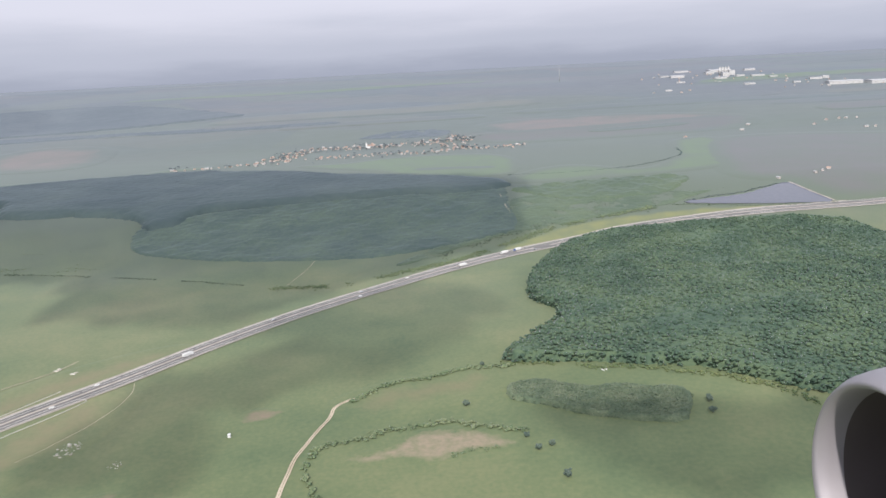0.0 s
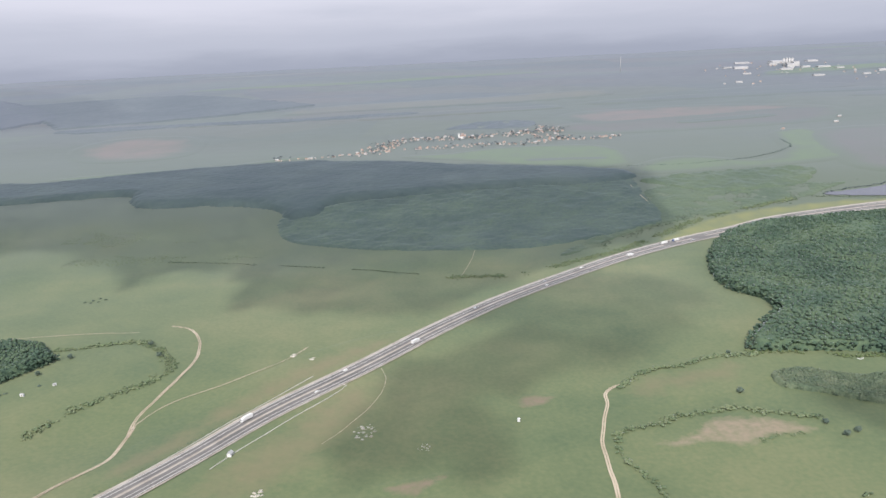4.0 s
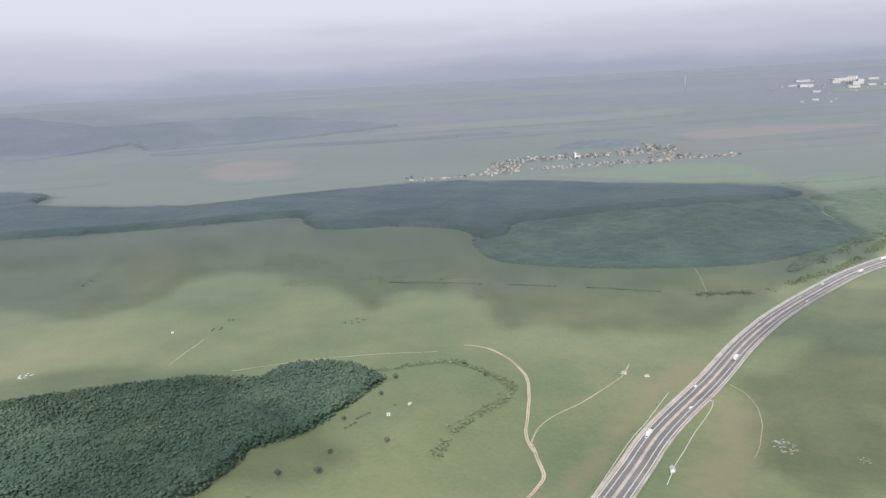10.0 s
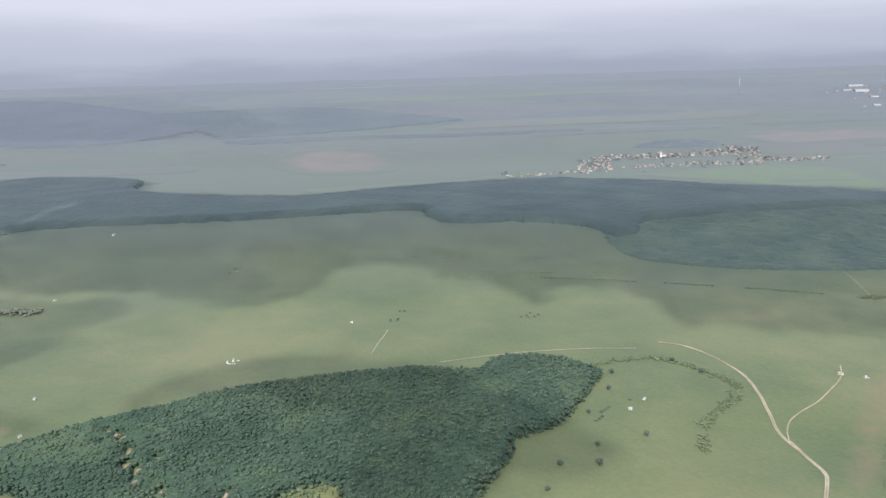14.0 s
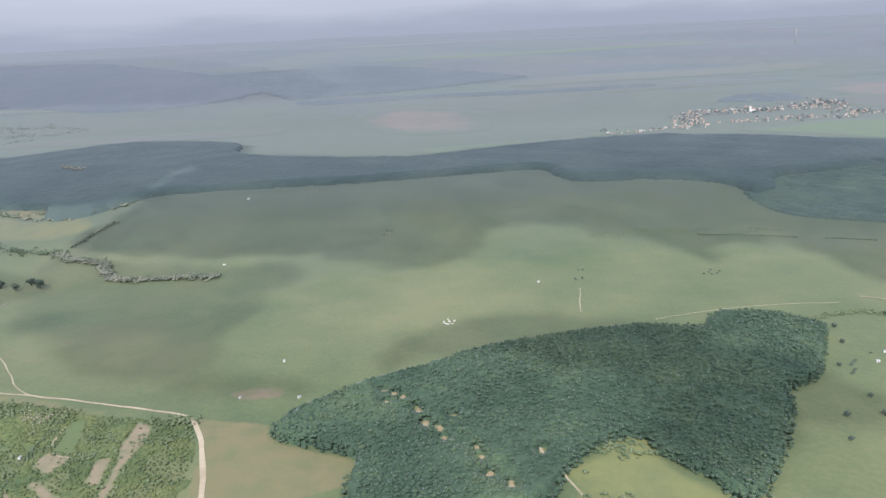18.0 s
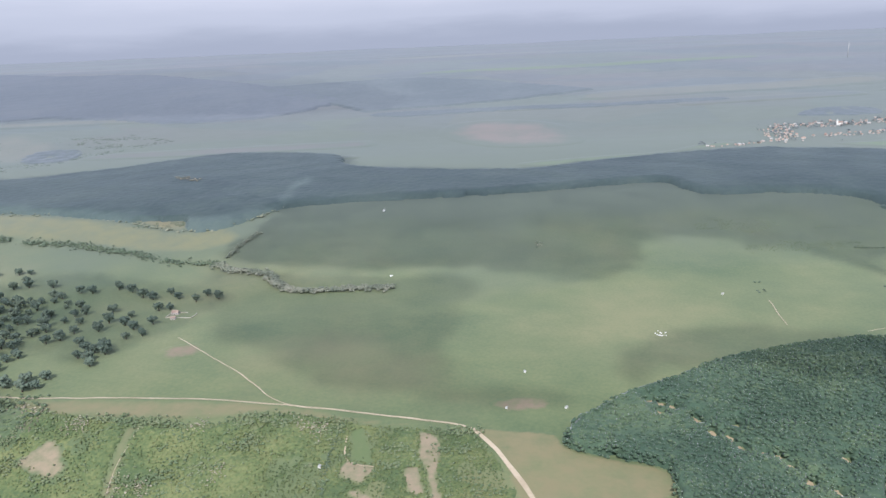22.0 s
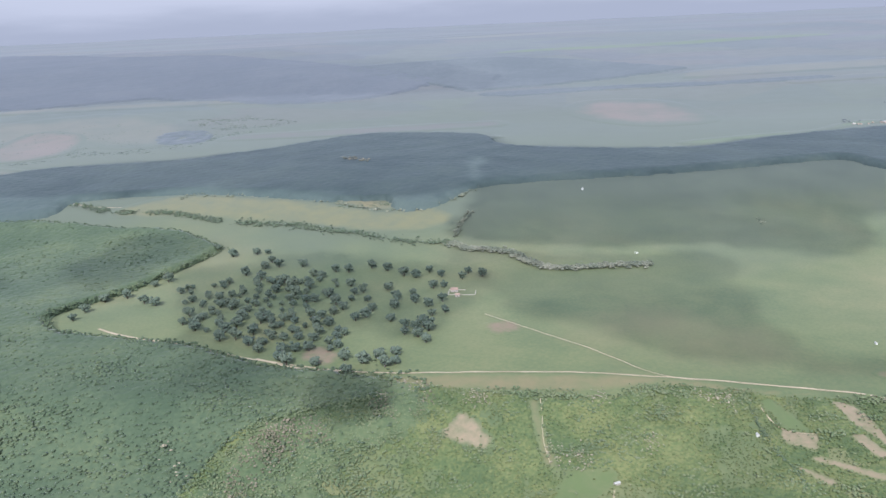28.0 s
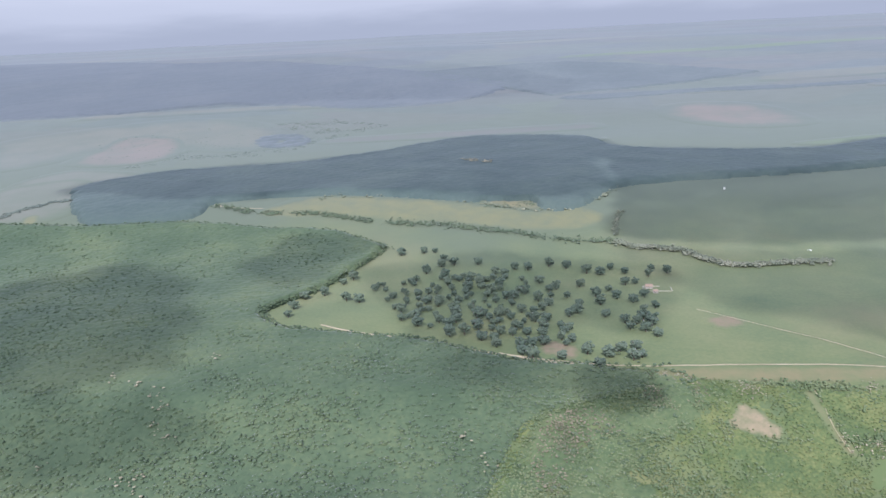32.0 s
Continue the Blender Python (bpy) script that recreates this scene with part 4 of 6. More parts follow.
def scatter(name, places, templates, material):
    """One mesh of many crowns: places are rows of x, y, z, radius, height factor."""
    places = np.asarray(places, float)
    kind = rng.integers(0, len(templates), len(places))
    vs, fs, k = [], [], 0
    for j, (tv, tf) in enumerate(templates):
        at = places[kind == j]
        if not len(at):
            continue
        a = rng.uniform(0, math.tau, len(at))
        c, s = np.cos(a)[:, None], np.sin(a)[:, None]
        x = (tv[None, :, 0] * c - tv[None, :, 1] * s) * at[:, 3:4] + at[:, 0:1]
        y = (tv[None, :, 0] * s + tv[None, :, 1] * c) * at[:, 3:4] + at[:, 1:2]
        z = tv[None, :, 2] * at[:, 3:4] * at[:, 4:5] + at[:, 2:3]
        vs.append(np.stack([x, y, z], -1).reshape(-1, 3))
        n = len(at)
        fs.append((tf[None] + (np.arange(n) * len(tv))[:, None, None]).reshape(-1, 3) + k)
        k += n * len(tv)
    return mesh_from(name, np.concatenate(vs), np.concatenate(fs), material, True)


def inside(poly, x, y):
    x, y = np.asarray(x, float), np.asarray(y, float)
    hit = np.zeros(x.shape, bool)
    for (ax, ay), (bx, by) in zip(poly, poly[1:] + poly[:1]):
        if ay != by:
            hit ^= ((ay > y) != (by > y)) & (x < (bx - ax) * (y - ay) / (by - ay) + ax)
    return hit


def fill(poly, step, jitter=0.45):
    """Jittered points of a grid inside a polygon."""
    p = np.array(poly, float)
    gx, gy = np.meshgrid(np.arange(p[:, 0].min(), p[:, 0].max(), step), np.arange(p[:, 1].min(), p[:, 1].max(), step))
    gx, gy = gx.ravel() + rng.uniform(-jitter, jitter, gx.size) * step, gy.ravel() + rng.uniform(-jitter, jitter, gy.size) * step
    k = inside(poly, gx, gy)
    return gx[k], gy[k]


def edge_distance(poly, x, y):
    """Distance to the outline of a polygon."""
    best = np.full(x.shape, 1e9)
    for (ax, ay), (bx, by) in zip(poly, poly[1:] + poly[:1]):
        dx, dy = bx - ax, by - ay
        u = np.clip(((x - ax) * dx + (y - ay) * dy) / (dx * dx + dy * dy + 1e-9), 0, 1)
        best = np.minimum(best, np.hypot(x - ax - u * dx, y - ay - u * dy))
    return best


def curve(points, step, closed=False):
    """A smooth line through the points, in even steps."""
    p = np.array(points, float)
    n = len(p)
    out = []
    for i in range(n if closed else n - 1):
        idx = [(i + d) % n if closed else min(max(i + d, 0), n - 1) for d in (-1, 0, 1, 2)]
        a, b, c, d = p[idx]
        k = max(2, int(np.hypot(*(c - b)) / step))
        for u in np.arange(k) / k:
            out.append(0.5 * ((2 * b) + (c - a) * u + (2 * a - 5 * b + 4 * c - d) * u * u + (3 * b - a - 3 * c + d) * u ** 3))
    if not closed:
        out.append(p[-1])
    return np.array(out)


def ragged(x, y, seed):
    return noise.fractal((x, y, seed), 0.8, 2.0, 5)


def draped(name, poly, material, lift=0.3, step=15.0, rough_edge=1.0, label="", category="field", kind="structure"):
    """A sheet of ground cover laid on the terrain, with a wavering edge."""
    edge = curve(poly, max(1.5, step * 0.25), True)
    k = 0.35 / max(rough_edge, 0.8)
    edge = edge + np.array([[ragged(x * k, y * k, 1.0), ragged(x * k, y * k, 9.0)] for x, y in edge]) * rough_edge
    ring = [tuple(q) for q in edge]
    gx, gy = fill(ring, step, 0.2)
    pts = [Vector(q) for q in ring] + [Vector(q) for q in zip(gx, gy)]
    v, _, f, _, _, _ = geometry.delaunay_2d_cdt(pts, [], [list(range(len(ring)))], 1, 0.01)
    xy = np.array([q[:] for q in v])
    z = height(xy[:, 0], xy[:, 1]) + lift
    ob = new(name, mesh_from(name, np.column_stack([xy, z]), [tuple(q) for q in f if len(q) > 2], material, True))
    return tagged(ob, label, category, "", kind)


def ribbon_mesh(name, line, left, right, material, lift):
    """A strip between two offsets from a line, laid on the ground."""
    d = np.gradient(line, axis=0)
    d /= np.linalg.norm(d, axis=1)[:, None] + 1e-9
    nrm = np.column_stack([-d[:, 1], d[:, 0]])
    l, r = np.ones(len(line)) * left, np.ones(len(line)) * right
    a, b = line + nrm * l[:, None], line + nrm * r[:, None]
    v = np.concatenate([np.column_stack([q, height(q[:, 0], q[:, 1]) + lift]) for q in (a, b)])
    n = len(line)
    i = np.arange(n - 1)
    return mesh_from(name, v, np.column_stack([i, i + n, i + n + 1, i + 1])[:, ::-1], material)


# ---- ground ----
gx, gy = np.meshgrid(np.concatenate([np.arange(-6000, -1850, 110), np.arange(-1850, 920, 12), np.arange(920, 5001, 110)]), np.concatenate([np.arange(-3000, 0, 150), np.arange(0, 1220, 8), np.arange(1220, 5201, 24)]))
cols = gx.shape[1]
q = (np.arange(gx.shape[0] - 1)[:, None] * cols + np.arange(cols - 1)[None]).ravel()
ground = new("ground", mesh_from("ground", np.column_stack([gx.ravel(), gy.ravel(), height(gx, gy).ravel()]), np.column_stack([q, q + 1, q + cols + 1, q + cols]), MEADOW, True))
tagged(ground, "rolling green pasture land rising to hazy plain", "ground", "", "structure")

# ---- fields ----
def crop(name, tones, **k):
    return surface(name, tones, 0.016, 0.16, sheen=k.pop("sheen", 0.5), **k)


def worn_sheet(name, poly, mat, lift, soft, label, category="bare ground"):
    """Bare or dry ground that frays out into the grass around it."""
    smooth = [tuple(q) for q in curve(poly, 6, True)]
    p = np.array(smooth)
    res = max(1.5, float((p.max(axis=0) - p.min(axis=0)).max()) / 60)
    gx, gy = np.meshgrid(np.arange(p[:, 0].min() - soft * 2, p[:, 0].max() + soft * 2, res), np.arange(p[:, 1].min() - soft * 2, p[:, 1].max() + soft * 2, res))
    x, y = gx.ravel(), gy.ravel()
    d = edge_distance(smooth, x, y) * np.where(inside(smooth, x, y), 1, -1)
    wear = 0.68 * np.clip(0.5 + 0.5 * d / soft, 0, 1)
    rise = lift * sstep(-1.2, -0.6, d / soft) - 0.15 * sstep(-0.9, -1.2, d / soft)
    cols = gx.shape[1]
    k = (np.arange(gx.shape[0] - 1)[:, None] * cols + np.arange(cols - 1)[None]).ravel()
    quads = np.column_stack([k, k + 1, k + cols + 1, k + cols])
    quads = quads[(d[quads] > -soft * 1.2).any(axis=1)]
    used, quads = np.unique(quads, return_inverse=True)
    me = mesh_from(name, np.column_stack([x, y, height(x, y) + rise])[used], quads.reshape(-1, 4), mat, True)
    me.attributes.new("wear", "FLOAT", "POINT").data.foreach_set("value", wear[used].astype(np.float32))
    return tagged(new(name, me), label, category, "", "structure")


WORN_EARTH = farmland("worn_earth", ((0.29, 0.235, 0.165), 0.2, 0.95))
# grey-blue parcel colour that imitates haze on the plain
FAR_SLATE = farmland("far_haze_grey", ((0.122, 0.141, 0.146), 0.02, 0.6))
VERGE = farmland("long_verge_grass", ((0.215, 0.225, 0.095), 0.05, 0.9))
WORN_GREEN = farmland("garden_grass", ((0.115, 0.16, 0.068), 0.1, 0.9))
WORN_BROWN = farmland("dry_brown_verge", ((0.215, 0.182, 0.108), 0.07, 0.62))
WORN_HAY = farmland("faded_hay_meadow", ((0.192, 0.19, 0.105), 0.05, 0.8))
WORN_RED = farmland("worn_red_soil", ((0.235, 0.175, 0.13), 0.2, 0.85))
WORN_STRAW = farmland("worn_straw", ((0.21, 0.188, 0.105), 0.08, 0.95))
WORN_FADED = farmland("browned_pasture", ((0.186, 0.172, 0.100), 0.02, 0.5))
WORN_OLIVE = farmland("worn_dry_grass", ((0.205, 0.185, 0.11), 0.05, 0.85))
# distant soil and pasture, their colours muted to imitate haze
FAR_RED = farmland("far_hazed_red_soil", ((0.225, 0.175, 0.158), 0.02, 0.6))
FAR_MAUVE = farmland("far_hazed_brown_soil", ((0.148, 0.142, 0.138), 0.02, 0.7))
FAR_PALE = farmland("far_hazed_pasture", ((0.165, 0.172, 0.145), 0.02, 0.8))
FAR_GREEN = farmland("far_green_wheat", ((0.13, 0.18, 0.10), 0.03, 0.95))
for k, (poly, mat, soft, label) in enumerate((
    (FIELD_DRY_WEST, WORN_FADED, 45, "browning dry grass in the western pasture"),
    (FIELD_MOUND, WORN_EARTH, 4, "bare eroded earth on a low mound"),
    (FIELD_RED_NEAR, WORN_RED, 2.5, "small patch of red bare soil in the pasture"),
    (FIELD_BARE_ONE, WORN_EARTH, 2.4, "bare tan clearing among the bushes"),
    (FIELD_BARE_TWO, WORN_EARTH, 0.6, "small dug vegetable plot of tan earth"),
    (FIELD_BARE_THREE, WORN_EARTH, 0.6, "long strip of bare tan earth in the thicket"),
    (FIELD_BARE_FOUR, WORN_EARTH, 0.6, "slanting strip of dug earth in the thicket"),
    (FIELD_BARE_FIVE, WORN_EARTH, 0.6, "small patch of bare earth in the thicket"),
    (FIELD_RUT, WORN_RED, 3, "worn reddish earth patch in the pasture"),
    (FIELD_FARM, WORN_RED, 4, "trampled bare ground beside the farm"),
    (FIELD_GROVE, WORN_RED, 4, "trampled bare ground between the grove trees"),
    (FIELD_LAWN, WORN_GREEN, 1.0, "mown green plot inside the thicket"),
    (FIELD_STRIP, WORN_OLIVE, 3.2, "narrow bare strip between the bushes"),
    (FIELD_PLOT, WORN_EARTH, 0.6, "small bare plot beside a path"),
    (FIELD_YARD, WORN_GREEN, 2.0, "grassy yard beside the garden house"),
    (FIELD_OCHRE, WORN_STRAW, 1.5, "dry tan hay meadow beside the dirt track"),
    (FIELD_STUBBLE, WORN_STRAW, 4, "strip of tan stubble between track and thicket"),
    (FIELD_STRAW_WEST, WORN_HAY, 7, "dry yellow-green-coloured slope below the forest"),
    (FIELD_GLADE, VERGE, 4, "grassy glade cut into the forest"),
    (FIELD_CLEARING, WORN_OLIVE, 6, "light green clearing at the forest edge"),
    (FIELD_VERGE_WEST, WORN_BROWN, 10, "dry olive grass along the motorway"),
    (FIELD_VERGE_EAST, WORN_BROWN, 12, "dry brownish grass east of the motorway"),
    (FIELD_DRY_EAST, WORN_BROWN, 12, "dry grass below the eastern hedge"),
    (LOW_SCRUB, WORN_RED, 3, "dark worn ground in the pasture"),
    (FIELD_VERGE, VERGE, 5, "bright yellow-green grass strip above the motorway"),
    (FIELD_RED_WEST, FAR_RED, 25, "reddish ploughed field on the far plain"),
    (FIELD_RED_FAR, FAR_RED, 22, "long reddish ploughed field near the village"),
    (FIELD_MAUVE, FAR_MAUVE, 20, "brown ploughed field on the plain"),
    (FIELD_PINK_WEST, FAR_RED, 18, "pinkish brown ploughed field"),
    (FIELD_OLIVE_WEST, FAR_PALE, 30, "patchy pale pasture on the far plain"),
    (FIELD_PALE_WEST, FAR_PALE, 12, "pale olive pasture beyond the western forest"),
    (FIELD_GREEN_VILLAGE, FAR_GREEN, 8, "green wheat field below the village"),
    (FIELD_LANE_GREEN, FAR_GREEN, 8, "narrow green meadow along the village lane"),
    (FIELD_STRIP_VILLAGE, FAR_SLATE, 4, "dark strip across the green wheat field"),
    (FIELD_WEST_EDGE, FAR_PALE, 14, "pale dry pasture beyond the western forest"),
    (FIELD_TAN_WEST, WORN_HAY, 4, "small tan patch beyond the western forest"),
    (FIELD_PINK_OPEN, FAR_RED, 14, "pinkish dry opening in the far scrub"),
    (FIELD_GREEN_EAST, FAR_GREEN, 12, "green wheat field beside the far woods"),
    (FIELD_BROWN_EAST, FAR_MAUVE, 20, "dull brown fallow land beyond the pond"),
)):
    far = max(y for _, y in poly) > 765
    worn_sheet("field", poly, mat, (0.3 if far else 0.06) + 0.004 * k, soft, label, "field")

CLEARINGS = (FIELD_BARE_ONE, FIELD_BARE_TWO, FIELD_BARE_THREE, FIELD_BARE_FOUR, FIELD_BARE_FIVE, FIELD_LAWN, FIELD_STRIP, FIELD_PLOT, FIELD_YARD)

# long parcels of the far plain
fr = random.Random(11)
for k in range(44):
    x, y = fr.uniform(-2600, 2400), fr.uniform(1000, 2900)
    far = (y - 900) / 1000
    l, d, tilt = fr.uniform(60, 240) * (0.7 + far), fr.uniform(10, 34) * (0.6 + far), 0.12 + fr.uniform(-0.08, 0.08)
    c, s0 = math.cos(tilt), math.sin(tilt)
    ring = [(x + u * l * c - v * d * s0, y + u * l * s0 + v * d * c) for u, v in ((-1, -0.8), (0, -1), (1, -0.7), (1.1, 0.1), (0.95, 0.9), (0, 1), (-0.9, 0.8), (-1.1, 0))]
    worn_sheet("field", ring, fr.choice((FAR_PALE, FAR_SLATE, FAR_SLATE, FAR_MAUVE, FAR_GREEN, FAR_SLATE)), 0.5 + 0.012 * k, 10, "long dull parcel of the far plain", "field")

# ---- water ----
draped("water", POND, WATER, 0.6, 13, 2, "still grey pond water reflecting the pale sky", "water")

# ---- roads ----
def road(line, width, label):
    ob = new("road", ribbon_mesh("road", line, width / 2, -width / 2, ASPHALT, 0.45))
    return tagged(ob, label, "road", "", "structure")


way = curve(MOTORWAY, 6)
motorway = road(way, 13.8, "worn grey four-lane motorway with white lines")
for off, wide, mat, lift, name in ((6.3, 0.6, LINE, 0.48, "edge_line"), (-6.3, 0.6, LINE, 0.48, "edge_line"), (3.7, 0.5, LINE, 0.48, "lane_line"), (-3.7, 0.5, LINE, 0.48, "lane_line"), (0, 1.7, GRAVEL, 0.5, "median_strip"), (7.9, 1.9, GRAVEL, 0.4, "gravel_shoulder"), (-7.6, 1.2, GRAVEL, 0.4, "gravel_shoulder")):
    part(name, ribbon_mesh(name, way, off + wide / 2, off - wide / 2, mat, lift), motorway)


def track(points, width, label, wiggle=0.8):
    """A dirt track: two worn wheel ruts, or one broad bed where it is much used."""
    line = curve(points, 3)
    line = line + np.array([[noise.noise((x * 0.06, y * 0.06, 3.0)), noise.noise((x * 0.06, y * 0.06, 5.0))] for x, y in line]) * wiggle
    ob = new("dirt_track")
    ob.matrix_basis = Matrix.Identity(4)
    fade = 0.55 + 0.45 * np.array([noise.noise((x * 0.05, y * 0.05, 8.0)) for x, y in line])
    if width > 2.4:
        part("track_bed", ribbon_mesh("track_bed", line, width * 0.42 * (0.7 + 0.4 * fade), -width * 0.42 * (0.7 + 0.4 * fade), DUST, 0.26), ob)
    else:
        for off in (-0.24, 0.24):
            part("wheel_rut", ribbon_mesh("wheel_rut", line, width * (off + 0.17 * (0.5 + fade)), width * (off - 0.17 * (0.5 + fade)), DUST, 0.26), ob)
    return tagged(ob, label, "dirt track", "", "structure")


for pts, w, label in ((TRACK_MEADOW, 2.0, "pale winding dirt track through the pasture"), (TRACK_SIDE, 0.85, "faint dirt track leading to the motorway"), (TRACK_EAST, 2.0, "pale dirt track beside a hedge"), (TRACK_SOUTH, 3.31, "broad pale dirt road past the hay meadow"), (TRACK_LONG, 1.6, "long pale dirt track along the thicket"), (TRACK_LOOP, 0.9, "faint dirt track towards the farm"), (TRACK_POST, 0.8, "short worn track in the grass"), (TRACK_RIM, 0.9, "faint dirt track along the forest rim"), (TRACK_NORTH, 1.2, "pale dirt track climbing the slope"), (TRACK_FAR, 0.5, "faint dirt track across the pasture"), (TRACK_GARDEN, 0.9, "narrow pale path to the garden house"), (TRACK_CHALK, 2.6, "short stretch of chalky white track"), (TRACK_BANK, 2.5, "chalky white bank below the grove"), (TRACK_LINE, 0.35, "narrow trodden path through the thicket"), (TRACK_EDGE, 1.3, "pale worn bank along the far forest edge"), (TRACK_ORCHARD, 0.9, "narrow dirt path round a plot"), (PATH_BEND, 0.8, "winding narrow path beside a bare strip"), (PATH_WHITE, 1.0, "short white footpath in the thicket"), (PATH_GLADE, 1.3, "pale path winding into the forest glade"), (TRACK_ARC, 0.45, "faint curved wheel track in the grass")):
    track(pts, w, label)

# ---- forests ----
CROWNS = [clump_template(s, 4, size=0.56) for s in range(8)]
WOOD_CROWNS = [clump_template(20 + s, 3, spread=0.55, size=0.66, flat=0.6) for s in range(8)]
FAR_CROWNS = [clump_template(40 + s, 2, spread=0.5, size=0.72, flat=0.5) for s in range(8)]


HASH = np.random.default_rng(3).uniform(0, 1, (3, 256, 256))


def crown_domes(x, y, cell):
    """Rounded crowns of uneven size side by side: 0 in the gaps, about 1 on the tops."""
    i, j = np.floor(x / cell).astype(int), np.floor(y / cell).astype(int)
    top = np.zeros(x.shape)
    for di in (-1, 0, 1):
        for dj in (-1, 0, 1):
            a, b = (i + di) % 256, (j + dj) % 256
            cx, cy = (i + di + HASH[0, a, b]) * cell, (j + dj + HASH[1, a, b]) * cell
            size = 0.5 + 0.32 * HASH[2, a, b]
            d = np.hypot(x - cx, y - cy) / (cell * size)
            top = np.maximum(top, (0.5 + 0.5 * HASH[2, b, a]) * np.sqrt(np.clip(1 - d * d, 0, 1)))
    return top


def value_noise(x, y, size):
    """Smooth random values between 0 and 1."""
    u, w = x / size, y / size
    i, j = np.floor(u).astype(int), np.floor(w).astype(int)
    fu, fw = sstep(0, 1, u - i), sstep(0, 1, w - j)
    at = lambda a, c: HASH[0, (i + a) % 256, (j + c) % 256]
    return (at(0, 0) * (1 - fu) + at(1, 0) * fu) * (1 - fw) + (at(0, 1) * (1 - fu) + at(1, 1) * fu) * fw


def sway(x, y, k):
    return np.sin(x * k + 1.7 * np.sin(y * k * 0.7)) * np.cos(y * k * 1.3 + np.sin(x * k * 0.6))


def canopy(poly, res, cell, relief, tall, material, gaps=0.0, holes=(), lean=1.1, low=(), taper=()):
    """One closed, lumpy roof of leaves over a polygon, rolling down to the ground along its edge."""
    smooth = [tuple(q) for q in curve(poly, 12, True)]
    p = np.array(smooth)
    gx, gy = np.meshgrid(np.arange(p[:, 0].min() - 2, p[:, 0].max() + 2, res), np.arange(p[:, 1].min() - 2, p[:, 1].max() + 2, res))
    shape = gx.shape
    ok = inside(smooth, gx.ravel(), gy.ravel()).reshape(shape)
    d = np.full(shape, -1.0)
    d[ok] = edge_distance(smooth, gx[ok], gy[ok])
    d[ok] += (0.9 * sway(gx[ok], gy[ok], 0.9 / cell) + 0.9 * sway(gy[ok], gx[ok], 0.33 / cell)) * cell * 0.5
    ok &= d > 0
    for hole in holes:
        ok[ok] &= ~inside(hole, gx[ok] + 1.2 * sway(gx[ok], gy[ok], 0.5), gy[ok] + 1.2 * sway(gy[ok], gx[ok], 0.4))
    x, y = gx[ok] + rng.uniform(-0.3, 0.3, ok.sum()) * res, gy[ok] + rng.uniform(-0.3, 0.3, ok.sum()) * res
    rise = np.sqrt(np.clip(d[ok] / (cell * lean), 0, 1))
    dome = 0.62 * crown_domes(x, y, cell) + 0.38 * crown_domes(x + 31, y + 17, cell * 0.5)
    body = tall * (0.78 + 0.05 * sway(x, y, 0.05) + 0.05 * sway(y + 40, x - 20, 0.021))
    if gaps:
        wild = 2.4 * (value_noise(x, y, 16.0) - 0.5) + 1.4 * (value_noise(y, x, 6.0) - 0.5)
        body = body * np.clip(0.55 + gaps * wild, 0.02, 1)
        dome = dome * np.clip(0.5 + gaps * wild, 0.0, 1.2)
    z = height(x, y) - 0.1 + rise * (body + relief * dome + rng.uniform(-0.06, 0.06, len(x)) * relief)
    if low:
        near = np.min([np.hypot(x - a, 0.75 * (y - b + 2.5)) for a, b in low], axis=0)
        z = height(x, y) - 0.1 + (z - height(x, y) + 0.1) * (0.35 + 0.65 * sstep(1.5, 9.0, near))
    if taper:
        z = height(x, y) - 0.1 + (z - height(x, y) + 0.1) * (0.25 + 0.75 * sstep(0, 45, edge_distance(taper, x, y)))
    ids = np.full(shape, -1)
    ids[ok] = np.arange(ok.sum())
    a, b, c, e = ids[:-1, :-1].ravel(), ids[:-1, 1:].ravel(), ids[1:, 1:].ravel(), ids[1:, :-1].ravel()
    full = (a >= 0) & (b >= 0) & (c >= 0) & (e >= 0)
    quads = np.column_stack([a, b, c, e])[full]
    open_rim = np.bincount(quads.ravel(), minlength=len(x)) < 4
    z[open_rim] = height(x[open_rim], y[open_rim]) - 0.2
    return np.column_stack([x, y, z]), quads


def forest(name, poly, res, cell, relief, tall, material, label, gaps=0.0, category="forest", holes=(), lean=1.1, low=(), taper=()):
    v, f = canopy(poly, res, cell, relief, tall, material, gaps, holes, lean, low, taper)
    return tagged(new(name, mesh_from(name, v, f, material, True)), label, category, "", "stuff")


def scar_outline(k):
    """The ragged outline of a bare gap in the forest."""
    (x, y), r = FOREST_SCARS[k], np.random.default_rng(40 + k)
    a = np.arange(9) * math.tau / 9
    d = r.uniform(0.5, 1.5, 9) * r.uniform(0.9, 1.7)
    return [(float(x + q * math.cos(b) * 0.9), float(y + q * math.sin(b) * 1.7)) for q, b in zip(d, a)]


NORTH_GAP = [tuple(q) for q in curve(TRACK_NORTH, 5)]
forest("east_forest", EAST_FOREST, 1.4, 3.8, 1.2, 6.3, LEAF_DARK, "dense dark green broadleaf forest on a low hill", lean=0.8)
forest("hill_forest", HILL_FOREST, 1.15, 3.4, 1.2, 6.2, LEAF_DARK, "dense dark green broadleaf forest on a knoll", lean=0.8, holes=[scar_outline(k) for k in range(len(FOREST_SCARS))], low=FOREST_SCARS)
forest("west_forest", WEST_FOREST, 1.7, 3.6, 1.3, 6.0, LEAF_WEST, "dense green broadleaf forest beside the grove", lean=1.6, taper=YOUNG_EDGE)
TOPS = [clump_template(70 + s, 2, spread=0.55, size=0.74, flat=0.85) for s in range(10)]
